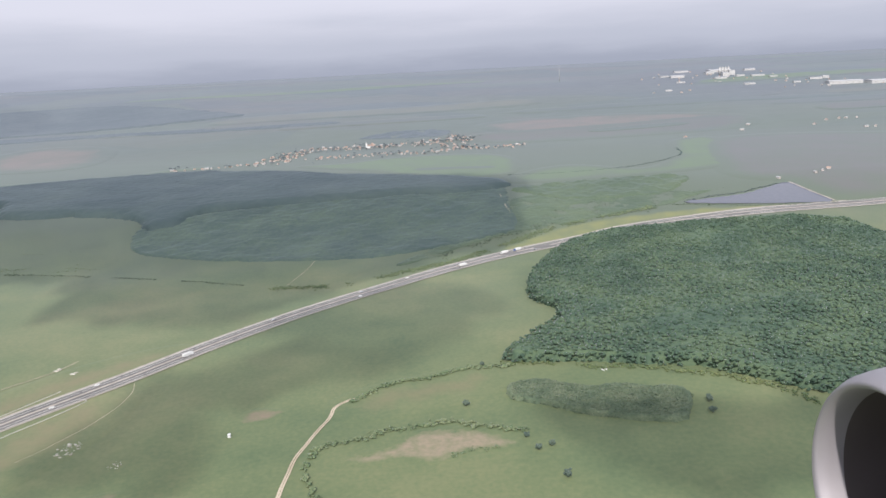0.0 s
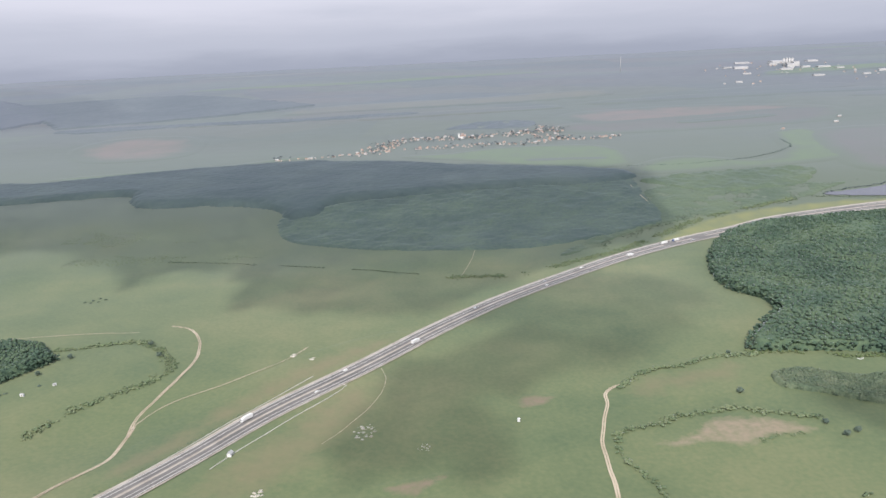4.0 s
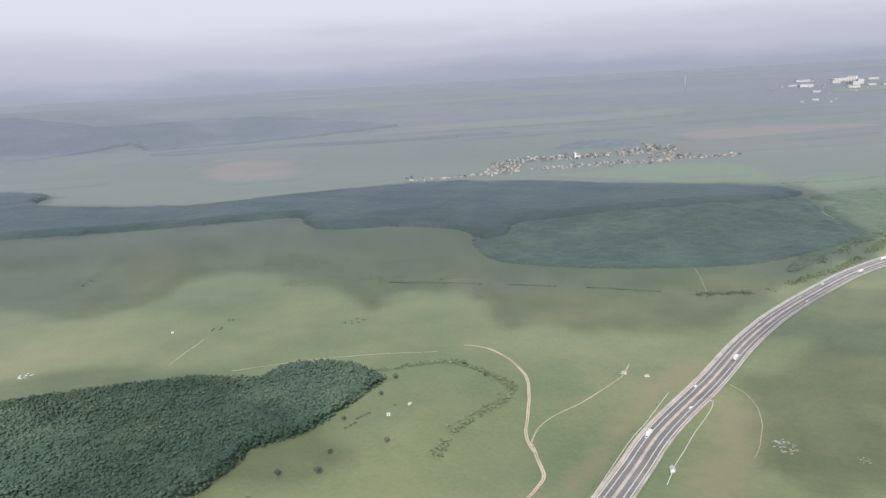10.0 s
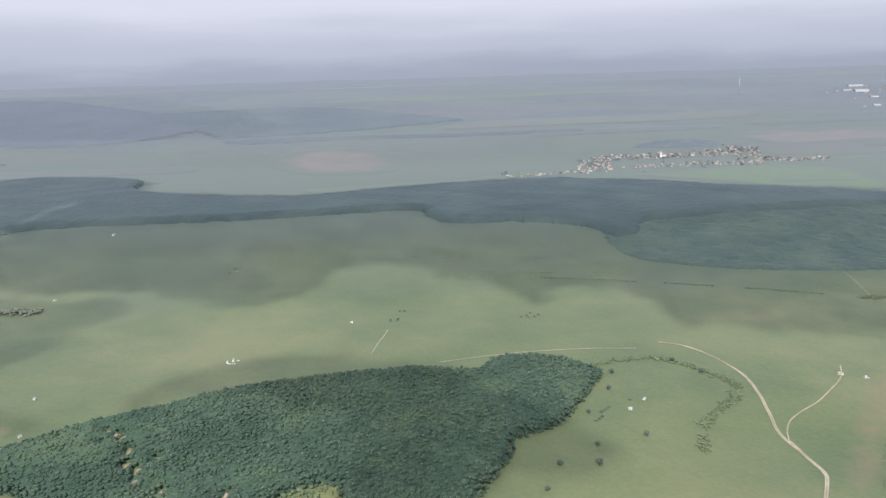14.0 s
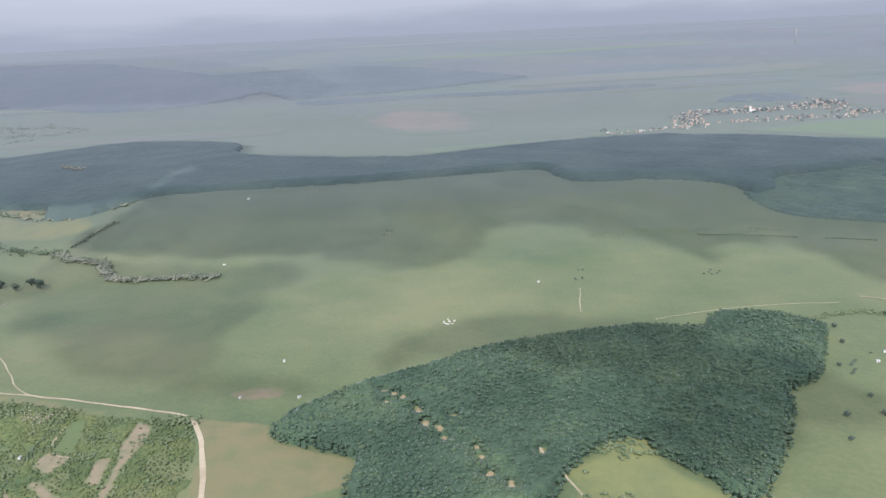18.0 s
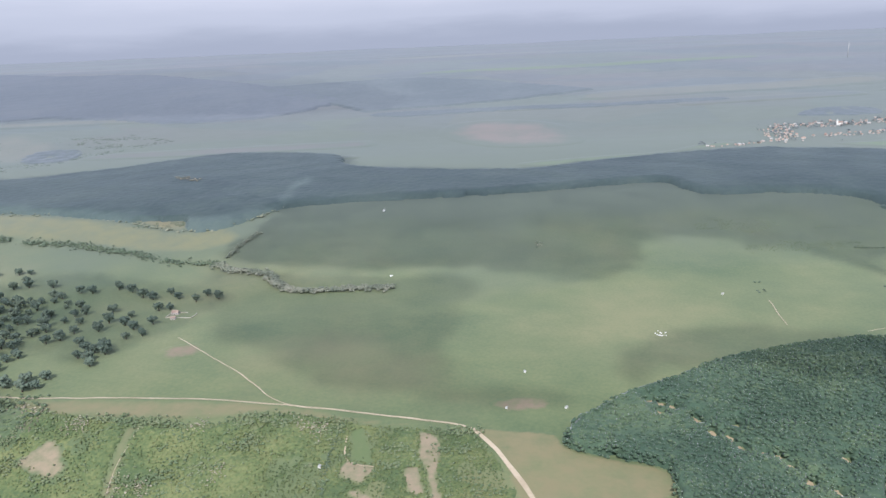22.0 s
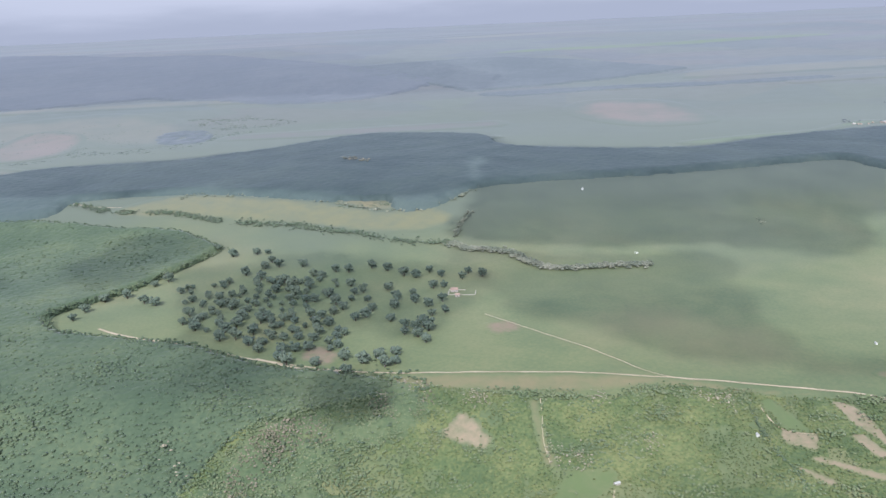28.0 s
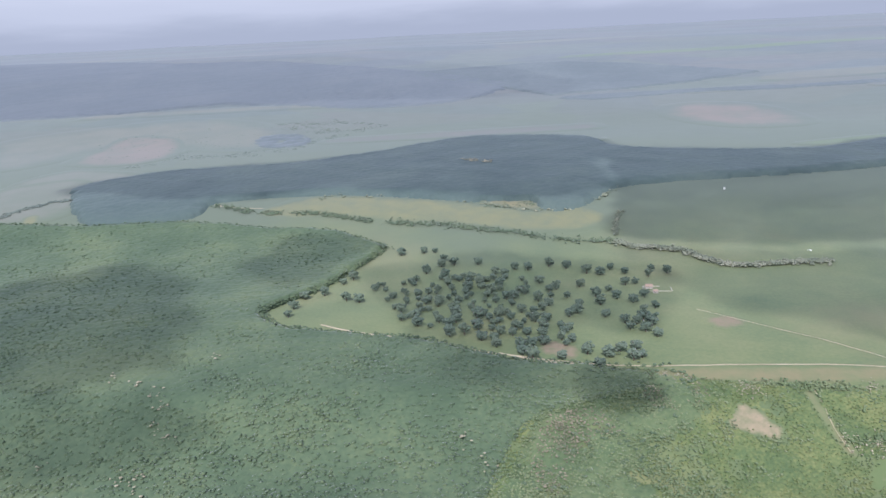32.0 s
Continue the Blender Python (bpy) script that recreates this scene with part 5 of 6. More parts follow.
for name, poly, near, r0, tall, mat in (("east_crowns", EAST_FOREST, 2.35, 1.4, 5.9, LEAF_DARK), ("hill_crowns", HILL_FOREST, 1.8, 1.12, 5.9, LEAF_DARK), ("west_crowns", WEST_FOREST, 2.0, 1.22, 5.2, LEAF_WEST)):
    x, y = fill(poly, near, 0.5)
    d = edge_distance(poly, x, y)
    keep = (d > 0.6) & (rng.uniform(0, 1, len(x)) < 0.92 - 0.74 * sstep(330, 560, y) * (name == "west_crowns"))
    if name == "hill_crowns":
        keep &= np.min([np.hypot(x - a, 0.62 * (y - b + 2.0)) for a, b in FOREST_SCARS], axis=0) > 2.5
    x, y, d = x[keep], y[keep], d[keep]
    grow = 0.75 + 0.5 * value_noise(x, y, 14.0) + 0.15 * (value_noise(y, x, 5.0) - 0.5)
    tall = tall * np.clip(0.5 + 0.22 * d, 0, 1)
    if name == "hill_crowns":
        tall = tall * (0.35 + 0.65 * sstep(1.5, 9.0, np.min([np.hypot(x - a, 0.75 * (y - b + 2.5)) for a, b in FOREST_SCARS], axis=0)))
    if name == "west_crowns":
        tall = tall * (0.25 + 0.75 * sstep(0, 45, edge_distance(YOUNG_EDGE, x, y)))
    r = r0 * rng.uniform(0.6, 1.2, len(x)) * grow
    rows = np.column_stack([x, y, height(x, y) + tall * rng.uniform(0.84, 1.04, len(x)), r, rng.uniform(0.6, 0.85, len(x)) * (0.75 if name == "west_crowns" else 1.15)])
    tagged(new(name, scatter(name, rows, TOPS, mat)), "single tree crowns rising out of the forest canopy", "forest", "", "stuff")
for name, poly, mat in (("forest_edge", EAST_FOREST, LEAF_DARK), ("forest_edge", HILL_FOREST, LEAF_DARK), ("forest_edge", WEST_FOREST, LEAF_WEST)):
    rim = np.repeat(curve(poly, 1.9, True), 2, axis=0)
    if poly is WEST_FOREST:
        rim = rim[edge_distance(YOUNG_EDGE, rim[:, 0], rim[:, 1]) > 8]
    centre = rim.mean(axis=0)
    x, y = (rim + rng.normal(0, 0.7, rim.shape)).T
    up = rng.uniform(0.3, 4.6, len(x))
    pull = (up / 4.6) * 1.6
    n = np.hypot(x - centre[0], y - centre[1])
    x, y = x - pull * (x - centre[0]) / n, y - pull * (y - centre[1]) / n
    r = rng.uniform(0.9, 1.9, len(x))
    tagged(new(name, scatter(name, np.column_stack([x, y, height(x, y) + up, r, np.full(len(x), 1.0)]), [clump_template(90 + s, 3, spread=0.6, size=0.58, flat=0.8) for s in range(8)], mat)), "leafy lower crowns along the forest edge", "forest", "", "stuff")
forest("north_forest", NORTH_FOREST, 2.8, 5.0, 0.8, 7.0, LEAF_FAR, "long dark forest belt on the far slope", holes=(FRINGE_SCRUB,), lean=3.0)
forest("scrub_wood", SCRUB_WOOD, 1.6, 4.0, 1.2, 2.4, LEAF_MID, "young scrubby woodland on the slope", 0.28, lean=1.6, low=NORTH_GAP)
forest("spur_wood", SPUR_WOOD, 2.0, 6.0, 1.2, 4.0, LEAF_SLOPE, "dull green wood above the pond", 0.3, low=NORTH_GAP)
forest("north_wood", NORTH_WOOD, 6, 14, 0.4, 3, LEAF_BLUE, "far wood on the plain, coloured haze-blue")
forest("far_wood", FAR_WOOD, 8, 16, 0.4, 3, LEAF_HAZE, "far wood near the horizon, coloured haze-blue")
forest("far_copse", FAR_COPSE, 3, 8, 0.8, 2.5, LEAF_BLUE, "small copse beyond the forest belt, coloured haze-blue", 0.4)
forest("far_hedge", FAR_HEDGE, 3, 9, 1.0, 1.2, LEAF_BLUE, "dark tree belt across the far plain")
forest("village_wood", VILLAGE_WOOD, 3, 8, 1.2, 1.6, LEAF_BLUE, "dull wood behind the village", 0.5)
forest("plantation", PLANTATION, 0.5, 1.7, 1.3, 2.2, LEAF_PLANT, "strip of grey-green young trees")
forest("scrub_slope", SCRUB_EAST, 1.4, 3.6, 0.9, 0.9, LEAF_SLOPE, "dense green scrub on the slope above the motorway", 0.7, low=NORTH_GAP)
for poly in SCRUB_PATCHES:
    x, y = fill(poly, 2.6)
    keep = np.array([noise.fractal((a * 0.03, c * 0.06, 15.0), 0.7, 2.0, 4) for a, c in zip(x, y)]) + 0.04 * edge_distance(poly, x, y) > 0.25
    x, y = x[keep], y[keep]
    r = rng.uniform(0.5, 1.3, len(x))
    tagged(new("slope_scrub", scatter("slope_scrub", np.column_stack([x, y, height(x, y) - 0.05, r, np.full(len(x), 0.35)]), WOOD_CROWNS, LEAF_BUSH)), "thin dull scrub on the pasture slope", "bushes", "", "stuff")
x, y = fill(SCRUB_EAST, 3.2)
keep = np.array([noise.fractal((a * 0.03, c * 0.04, 5.0), 0.7, 2.0, 4) > -0.1 for a, c in zip(x, y)])
x, y = x[keep], y[keep]
r = rng.uniform(0.6, 1.3, len(x))
tagged(new("slope_scrub", scatter("slope_scrub", np.column_stack([x, y, height(x, y) + 0.1, r, np.full(len(x), 0.45)]), WOOD_CROWNS, LEAF_SLOPE)), "green shrubs on the slope above the motorway", "bushes", "", "stuff")
x, y = fill(FIELD_GLADE, 2.6)
keep = np.array([noise.fractal((a * 0.06, c * 0.06, 5.0), 0.7, 2.0, 4) + 0.9 * sstep(262, 292, c) > 0.5 for a, c in zip(x, y)])
x, y = x[keep], y[keep]
r = rng.uniform(0.8, 1.9, len(x))
tagged(new("glade_bushes", scatter("glade_bushes", np.column_stack([x, y, height(x, y) + r * 0.5, r, np.full(len(x), 1.0)]), CROWNS, LEAF_BUSH)), "green bushes growing in the forest glade", "bushes", "", "stuff")
x, y = fill(PLANTATION, 1.25)
r = rng.uniform(0.45, 0.8, len(x))
tagged(new("plantation_crowns", scatter("plantation_crowns", np.column_stack([x, y, height(x, y) + 2.5 * np.clip(0.3 + 0.35 * edge_distance(PLANTATION, x, y), 0, 1), r, np.full(len(x), 1.0)]), WOOD_CROWNS, LEAF_PLANT)), "single grey-green crowns of the young plantation", "trees", "", "stuff")
x, y = fill(WEST_SCRUB, 6)
keep = np.array([noise.fractal((a * 0.012, c * 0.03, 6.0), 0.7, 2.0, 4) > 0.0 for a, c in zip(x, y)])
x, y = x[keep], y[keep]
r = rng.uniform(2.0, 4.5, len(x))
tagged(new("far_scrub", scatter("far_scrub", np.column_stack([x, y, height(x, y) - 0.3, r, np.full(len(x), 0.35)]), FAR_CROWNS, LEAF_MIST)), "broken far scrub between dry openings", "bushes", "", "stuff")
forest("thicket", THICKET, 0.75, 1.9, 1.2, 0.5, LEAF_LIGHT, "bright green thicket of bushes and young trees", 0.6, "thicket", CLEARINGS)


line = curve(DAM, 3)
tagged(new("dam", ribbon_mesh("dam", line, 0.9, -0.9, GRAVEL, 0.8)), "pale straight dam bank beside the pond", "dam", "", "structure")


def hedge(name, points, width, step, radius, tall, material, label, gap=0.1, dense=1):
    line = curve(points, step)
    n = max(1, int(width / step))
    xs, ys = [], []
    for x, y in line:
        for _ in range(n * dense):
            if rng.uniform() > gap and (gap < 0.12 or noise.noise((x * 0.04, y * 0.04, 4.0)) > -0.3):
                xs.append(x + rng.normal() * width * 0.3)
                ys.append(y + rng.normal() * width * 0.3)
    xs, ys = np.array(xs), np.array(ys)
    r = radius * rng.uniform(0.5, 1.5, len(xs)) * np.array([0.75 + 0.6 * (noise.noise((a * 0.12, b * 0.12, 6.0)) + 0.5) for a, b in zip(xs, ys)])
    z = height(xs, ys) + tall * rng.uniform(0.5, 1.0, len(xs)) - r * 0.4
    ob = new(name, scatter(name, np.column_stack([xs, ys, z, r, np.full(len(xs), 0.9)]), CROWNS, material))
    return tagged(ob, label, "hedge", "", "stuff")


hedge("hedge", STREAM_HEDGE, 11.0, 2.2, 1.15, 2.4, LEAF_SLOPE, "uneven belt of trees along a stream", 0.2, 2)
hedge("hedge", SILVER_HEDGE, 9.5, 1.8, 1.45, 3.0, LEAF_SILVER, "pale grey-green willow belt along a stream", 0.0, 2)
hedge("hedge", SILVER_SPUR, 6.0, 2.2, 1.3, 2.6, LEAF_SILVER, "short spur of pale willows", 0.1, 2)
hedge("hedge", HEDGE_RING, 6.0, 1.5, 0.85, 1.1, LEAF_BUSH, "loose ring of green bushes in the pasture", 0.45, 2)
hedge("hedge", HEDGE_EAST, 3.4, 1.2, 0.95, 1.4, LEAF_BUSH, "hedge of green bushes beside the dirt track", 0.1, 2)
hedge("hedge", HEDGE_MOUND, 3.4, 1.3, 0.9, 1.2, LEAF_BUSH, "hedge of bushes above the bare mound", 0.1, 2)
hedge("hedge", HEDGE_BARE, 3.0, 1.2, 0.6, 0.6, LEAF_BUSH, "low bushes on the bare mound", 0.2, 2)
hedge("woodland_margin", WOOD_MARGIN, 34, 1.8, 1.3, 2.4, LEAF_WEST, "loose trees where the forest thins into the thicket", 0.72)
hedge("hedge", HEDGE_LOW, 2.8, 1.4, 0.9, 1.2, LEAF_BUSH, "short row of bushes beside the track", 0.45, 2)
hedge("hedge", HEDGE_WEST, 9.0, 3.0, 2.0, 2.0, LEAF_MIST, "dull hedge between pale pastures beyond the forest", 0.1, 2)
hedge("woodland_fringe", FRINGE_LINE, 7.0, 3.0, 1.5, 2.4, LEAF_SILVER, "pale shrubs along the far forest edge", 0.5, 2)
# FRINGE_SLIT: pale crowns at canopy height stand in for a hidden clearing
for poly, lift, least, leaf, label in ((FRINGE_SCRUB, 0.4, 0.2, LEAF_SLOPE, "low scrub where the far forest meets the slope"), (FRINGE_SLIT, 7.0, -0.1, LEAF_PALE, "pale crowns round a gap in the far forest")):
    x, y = fill(poly, 2.6)
    keep = np.array([noise.fractal((a * 0.05, c * 0.05, 17.0), 0.7, 2.0, 4) for a, c in zip(x, y)]) > least
    x, y = x[keep], y[keep]
    r = rng.uniform(0.8, 1.7, len(x))
    tagged(new("fringe_scrub", scatter("fringe_scrub", np.column_stack([x, y, height(x, y) + lift, r, np.full(len(x), 0.7)]), WOOD_CROWNS, leaf)), label, "bushes", "", "stuff")
hedge("hedge", RIM_SHRUBS, 5.0, 1.4, 0.75, 0.9, LEAF_LIGHT, "pale green shrubs along the forest edge", 0.3, 2)
hedge("hedge", HEDGE_PLOTS, 2.2, 1.2, 0.75, 1.2, LEAF_WEST, "dark hedge between the garden plots", 0.1, 2)
hedge("hedge", HEDGE_BARN, 2.6, 1.2, 0.9, 1.5, LEAF_WEST, "dark bushes behind the barns", 0.2, 2)
hedge("hedge", VERGE_SHRUBS, 1.6, 1.6, 0.42, 0.5, LEAF_SLOPE, "thin row of low shrubs along the motorway wall", 0.35, 1)
hedge("hedge", HEDGE_STREAM, 2.4, 1.4, 0.65, 0.7, LEAF_SLOPE, "thin dark line of bushes along a ditch", 0.2, 2)
hedge("hedge", HEDGE_STREAM_EAST, 8.0, 1.6, 0.85, 0.9, LEAF_BUSH, "broken belt of bushes below the slope", 0.25, 2)
hedge("hedge", POND_SOUTH, 2.6, 1.6, 0.7, 0.8, LEAF_SLOPE, "low bushes along the southern pond bank", 0.1, 2)
hedge("hedge", SCRUB_LANE, 10.0, 2.0, 0.9, 0.8, LEAF_SLOPE, "loose scrub along the foot of the slope", 0.3, 1)
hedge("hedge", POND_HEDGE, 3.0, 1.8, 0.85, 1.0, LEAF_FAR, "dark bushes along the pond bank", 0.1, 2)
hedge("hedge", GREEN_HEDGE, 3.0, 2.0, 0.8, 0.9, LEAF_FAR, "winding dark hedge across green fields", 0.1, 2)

# ---- grove of single trees ----
def tree_meshes(seed):
    r = random.Random(seed)
    pieces = [tube((0, 0, -0.6), (0.1, 0.05, 2.4), 0.42, 0.28, 7)]
    for k in range(5):
        a = k * math.tau / 5 + r.uniform(-0.4, 0.4)
        pieces.append(tube((0.1, 0.05, 2.3), (2.6 * math.cos(a), 2.6 * math.sin(a), 4.6 + r.uniform(-0.5, 0.8)), 0.2, 0.07, 5))
    vs, fs, k = [], [], 0
    for i in range(8):
        a, d = i * 2.4 + r.uniform(-0.4, 0.4), r.uniform(0.26, 0.44) if i else 0.0
        lv, lf = clump_template(200 + seed * 9 + i, 12, TUFT, 0.85, 0.36, 0.95, True)
        vs.append(lv * (r.uniform(0.42, 0.56) if i else 0.8) + np.array([d * math.cos(a), d * math.sin(a), r.uniform(-0.2, 0.4) if i else 0.2]))
        fs.append(lf + k)
        k += len(lv)
    crown = mesh_from("crown", np.concatenate(vs) * 3.9 + np.array([0, 0, 3.0]), np.concatenate(fs), LEAF_GROVE, True)
    return joined("trunk", pieces, BARK, True), crown


TREES = [tree_meshes(s) for s in range(7)]


def tree(x, y, size, kind, label, group):
    t = empty("tree", x, y, float(height(x, y)), rng.uniform(0, 360))
    t.scale = (size, size, size * rng.uniform(0.85, 1.1))
    part("trunk", TREES[kind][0], t)
    part("crown", TREES[kind][1], t)
    return tagged(t, label, "tree", group)


for k, (x, y) in enumerate(GROVE_A + GROVE_B + GROVE_C):
    tree(x, y, rng.uniform(0.95, 1.4), k % 7, "dark round-crowned oak standing in open pasture", "oaks of the grove")
x, y = fill(GROVE_CORE, 12.5)
for k, (a, c) in enumerate(zip(x, y)):
    if min(math.hypot(a - p, c - q) for p, q in GROVE_A + GROVE_B + GROVE_C) > 6.0:
        tree(float(a), float(c), rng.uniform(0.6, 1.0), k % 7, "small dark oak between the larger trees", "oaks of the grove")
for k, (x, y) in enumerate(LONE_TREES):
    tree(x, y, rng.uniform(0.38, 0.55), k % 7, "single dark round-crowned tree in the pasture", "lone trees")
for k, (x, y) in enumerate(BUSHES):
    b = empty("bush", x, y, float(height(x, y)) - 0.9, rng.uniform(0, 360))
    b.scale = (0.34, 0.34, 0.27)
    part("crown", TREES[k % 7][1], b)
    tagged(b, "low dark bush in the pasture", "bush", "pasture bushes")

# ---- unseen cloud banks, added overhead to throw the shade in SHADES ----
CLOUD_BASE = 520.0


def cloud(outline, cover, size, seed):
    """An unseen bank of small flat puffs, evenly broken, added to shade the ground inside the outline, and torn along
    its rim.
    """
    edge = [tuple(q) for q in curve(outline, 12, True)]
    p = np.array(edge)
    sx, sy = p.mean(axis=0)
    k = (CLOUD_BASE - float(height(sx, sy))) / SUN_FROM.z
    r = np.random.default_rng(900 + seed)
    step = size * math.sqrt(3.9 / cover)
    gx, gy = np.meshgrid(np.arange(p[:, 0].min() - 25, p[:, 0].max() + 25, step), np.arange(p[:, 1].min() - 25, p[:, 1].max() + 25, step))
    x, y = gx.ravel() + r.uniform(-0.2, 0.2, gx.size) * step, gy.ravel() + r.uniform(-0.2, 0.2, gx.size) * step
    wisp = np.array([noise.fractal((a * 0.02, b * 0.02, 3.0 + seed), 0.8, 2.0, 5) for a, b in zip(x, y)])
    d = edge_distance(edge, x, y) * np.where(inside(edge, x, y), 1, -1) + 13 * wisp
    keep = d > r.uniform(-6, 6, x.size)
    x, y, n = x[keep], y[keep], int(keep.sum())
    s = size * r.uniform(0.88, 1.1, (n, 1, 1)) * (1 + 0.15 * wisp[keep])[:, None, None]
    shape = np.concatenate([s * 1.25, s, 0.5 * s], axis=2)
    at = np.column_stack([x - sx, y - sy, r.uniform(-0.2, 0.2, n) * step])
    v = TUFT[0][None] * shape + at[:, None, :]
    f = TUFT[1][None] + (np.arange(n) * len(TUFT[0]))[:, None, None]
    c = new("cloud", mesh_from("cloud", v.reshape(-1, 3), f.reshape(-1, 3), CLOUD, True))
    c.matrix_basis = pose(sx + SUN_FROM.x * k, sy + SUN_FROM.y * k, CLOUD_BASE)
    return tagged(c, "out-of-view cloud bank added to shade the land", "cloud", "", "stuff")


for k, (outline, cover, size) in enumerate(SHADES):
    cloud(outline, cover, size, k)

# ---- houses ----
def gable_house(length, depth, tall, rise, wall_mat, roof_mat, windows=True):
    """Meshes of a small house: walls with gables, an overhanging roof, a door and windows."""
    l, d = length / 2, depth / 2
    v = [(-l, -d, -0.5), (l, -d, -0.5), (l, d, -0.5), (-l, d, -0.5), (-l, -d, tall), (l, -d, tall), (l, d, tall), (-l, d, tall), (-l, 0, tall + rise), (l, 0, tall + rise)]
    f = [(0, 1, 5, 4), (2, 3, 7, 6), (1, 2, 6, 9, 5), (3, 0, 4, 8, 7), (4, 5, 9, 8), (6, 7, 8, 9)]
    walls = mesh_from("wall", v, f, wall_mat)
    o = 0.25
    drop = rise * o / d
    pieces = []
    for sgn in (1, -1):
        a = [(-l - o, sgn * (d + o), tall - drop + 0.05), (l + o, sgn * (d + o), tall - drop + 0.05), (l + o, 0, tall + rise + 0.05), (-l - o, 0, tall + rise + 0.05)]
        b = [(x, y, z + 0.14) for x, y, z in a]
        pieces.append((a + b, [(3, 2, 1, 0), (4, 5, 6, 7), (0, 1, 5, 4), (1, 2, 6, 5), (2, 3, 7, 6), (3, 0, 4, 7)]))
    roof = joined("roof", pieces, roof_mat)
    panes = [joined("window", [block(x - 0.3, -d - 0.04, 0.7, x + 0.3, -d + 0.02, 1.4)], GLASS) for x in (-l * 0.6, l * 0.6)] if windows else []
    door = joined("door", [block(-0.3, -d - 0.05, 0.0, 0.3, -d + 0.02, 1.3)], BARK)
    return walls, roof, panes, door


HOUSES = [gable_house(a, b, c, e, w, r) for a, b, c, e, w, r in ((6, 4.2, 2.0, 1.5, CREAM, TILE), (7.5, 4.6, 2.2, 1.8, LIME, TILE), (5, 4, 1.9, 1.4, LIME, TILE), (8.5, 4.2, 2.2, 1.3, LIME, STEEL), (5.5, 4.5, 3.2, 1.6, CREAM, TILE))]


def house(x, y, turn, kind, label, group, scale=1.0, name="house"):
    walls, roof, panes, door = HOUSES[kind]
    h = empty(name, x, y, float(height(x, y)) + 0.3, turn)
    h.scale = (scale, scale, scale)
    part("wall", walls, h)
    part("roof", roof, h)
    for w in panes:
        part("window", w, h)
    part("door", door, h)
    return tagged(h, label, "house", group)


HOUSE_LABELS = ("small cream village house with clay tile roof", "white village house with clay tile roof", "small white cottage with clay tile roof", "long white house with grey metal roof", "tall cream village house with clay tile roof")
vr = random.Random(5)
for line, n, wide in ((VILLAGE_LANE, 22, 5), (VILLAGE_SOUTH, 84, 15), (VILLAGE_MAIN, 160, 24), (VILLAGE_NORTH, 60, 22)):
    c = curve(line, 3)
    for k in range(n):
        q = c[min(len(c) - 1, int((k + vr.random()) / n * len(c)))]
        d = c[min(len(c) - 1, int(k / n * len(c)) + 1)] - c[max(0, int(k / n * len(c)) - 1)]
        kind = vr.choice((0, 0, 1, 2, 2, 3, 4))
        house(q[0] + vr.uniform(-wide, wide), q[1] + vr.uniform(-wide, wide), math.degrees(math.atan2(d[1], d[0])) + vr.choice((0, 90)) + vr.uniform(-8, 8), kind, HOUSE_LABELS[kind], "village houses", vr.uniform(0.38, 0.62))
# trees between the houses
xs, ys = [], []
for line, n in ((VILLAGE_SOUTH, 60), (VILLAGE_MAIN, 130), (VILLAGE_NORTH, 60), (VILLAGE_LANE, 14)):
    c = curve(line, 3)
    for k in range(n):
        q = c[vr.randrange(len(c))]
        xs.append(q[0] + vr.gauss(0, 14)), ys.append(q[1] + vr.gauss(0, 14))
xs, ys = np.array(xs), np.array(ys)
r = rng.uniform(1.2, 2.6, len(xs))
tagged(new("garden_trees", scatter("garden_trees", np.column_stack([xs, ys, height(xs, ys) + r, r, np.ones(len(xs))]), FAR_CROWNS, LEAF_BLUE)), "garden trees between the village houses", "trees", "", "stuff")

church = empty("church", SMALL["church"][0], SMALL["church"][1], float(height(*SMALL["church"])), 12)
part("nave", joined("nave", [block(-5, -3, -0.5, 5, 3, 5)], WHITE), church)
part("roof", joined("roof", [([(-5.3, -3.4, 4.9), (5.3, -3.4, 4.9), (5.3, 3.4, 4.9), (-5.3, 3.4, 4.9), (-5.3, 0, 7.6), (5.3, 0, 7.6)], [(0, 1, 5, 4), (2, 3, 4, 5), (1, 2, 5), (3, 0, 4), (3, 2, 1, 0)])], TILE), church)
part("tower", joined("tower", [block(-8.4, -1.7, -0.5, -5, 1.7, 10, 0.15)], WHITE), church)
part("spire", joined("spire", [tube((-6.7, 0, 10), (-6.7, 0, 14), 2.2, 0.1, 8)], STEEL), church)
church.scale = (0.7, 0.7, 0.7)
tagged(church, "white village church with tower and spire", "church")

for k, (x, y) in enumerate(EAST_HOUSES):
    house(x, y, vr.uniform(0, 180), vr.choice((1, 3)), "white farm building on the open plain", "farm buildings", 0.7 if k < 10 else 0.6, "farm_building")


# ---- industrial estate ----
SHEET, PALE_WALL = plain("pale_sheet_metal", (0.46, 0.46, 0.46), 0.6), plain("pale_panel", (0.48, 0.48, 0.47), 0.7)

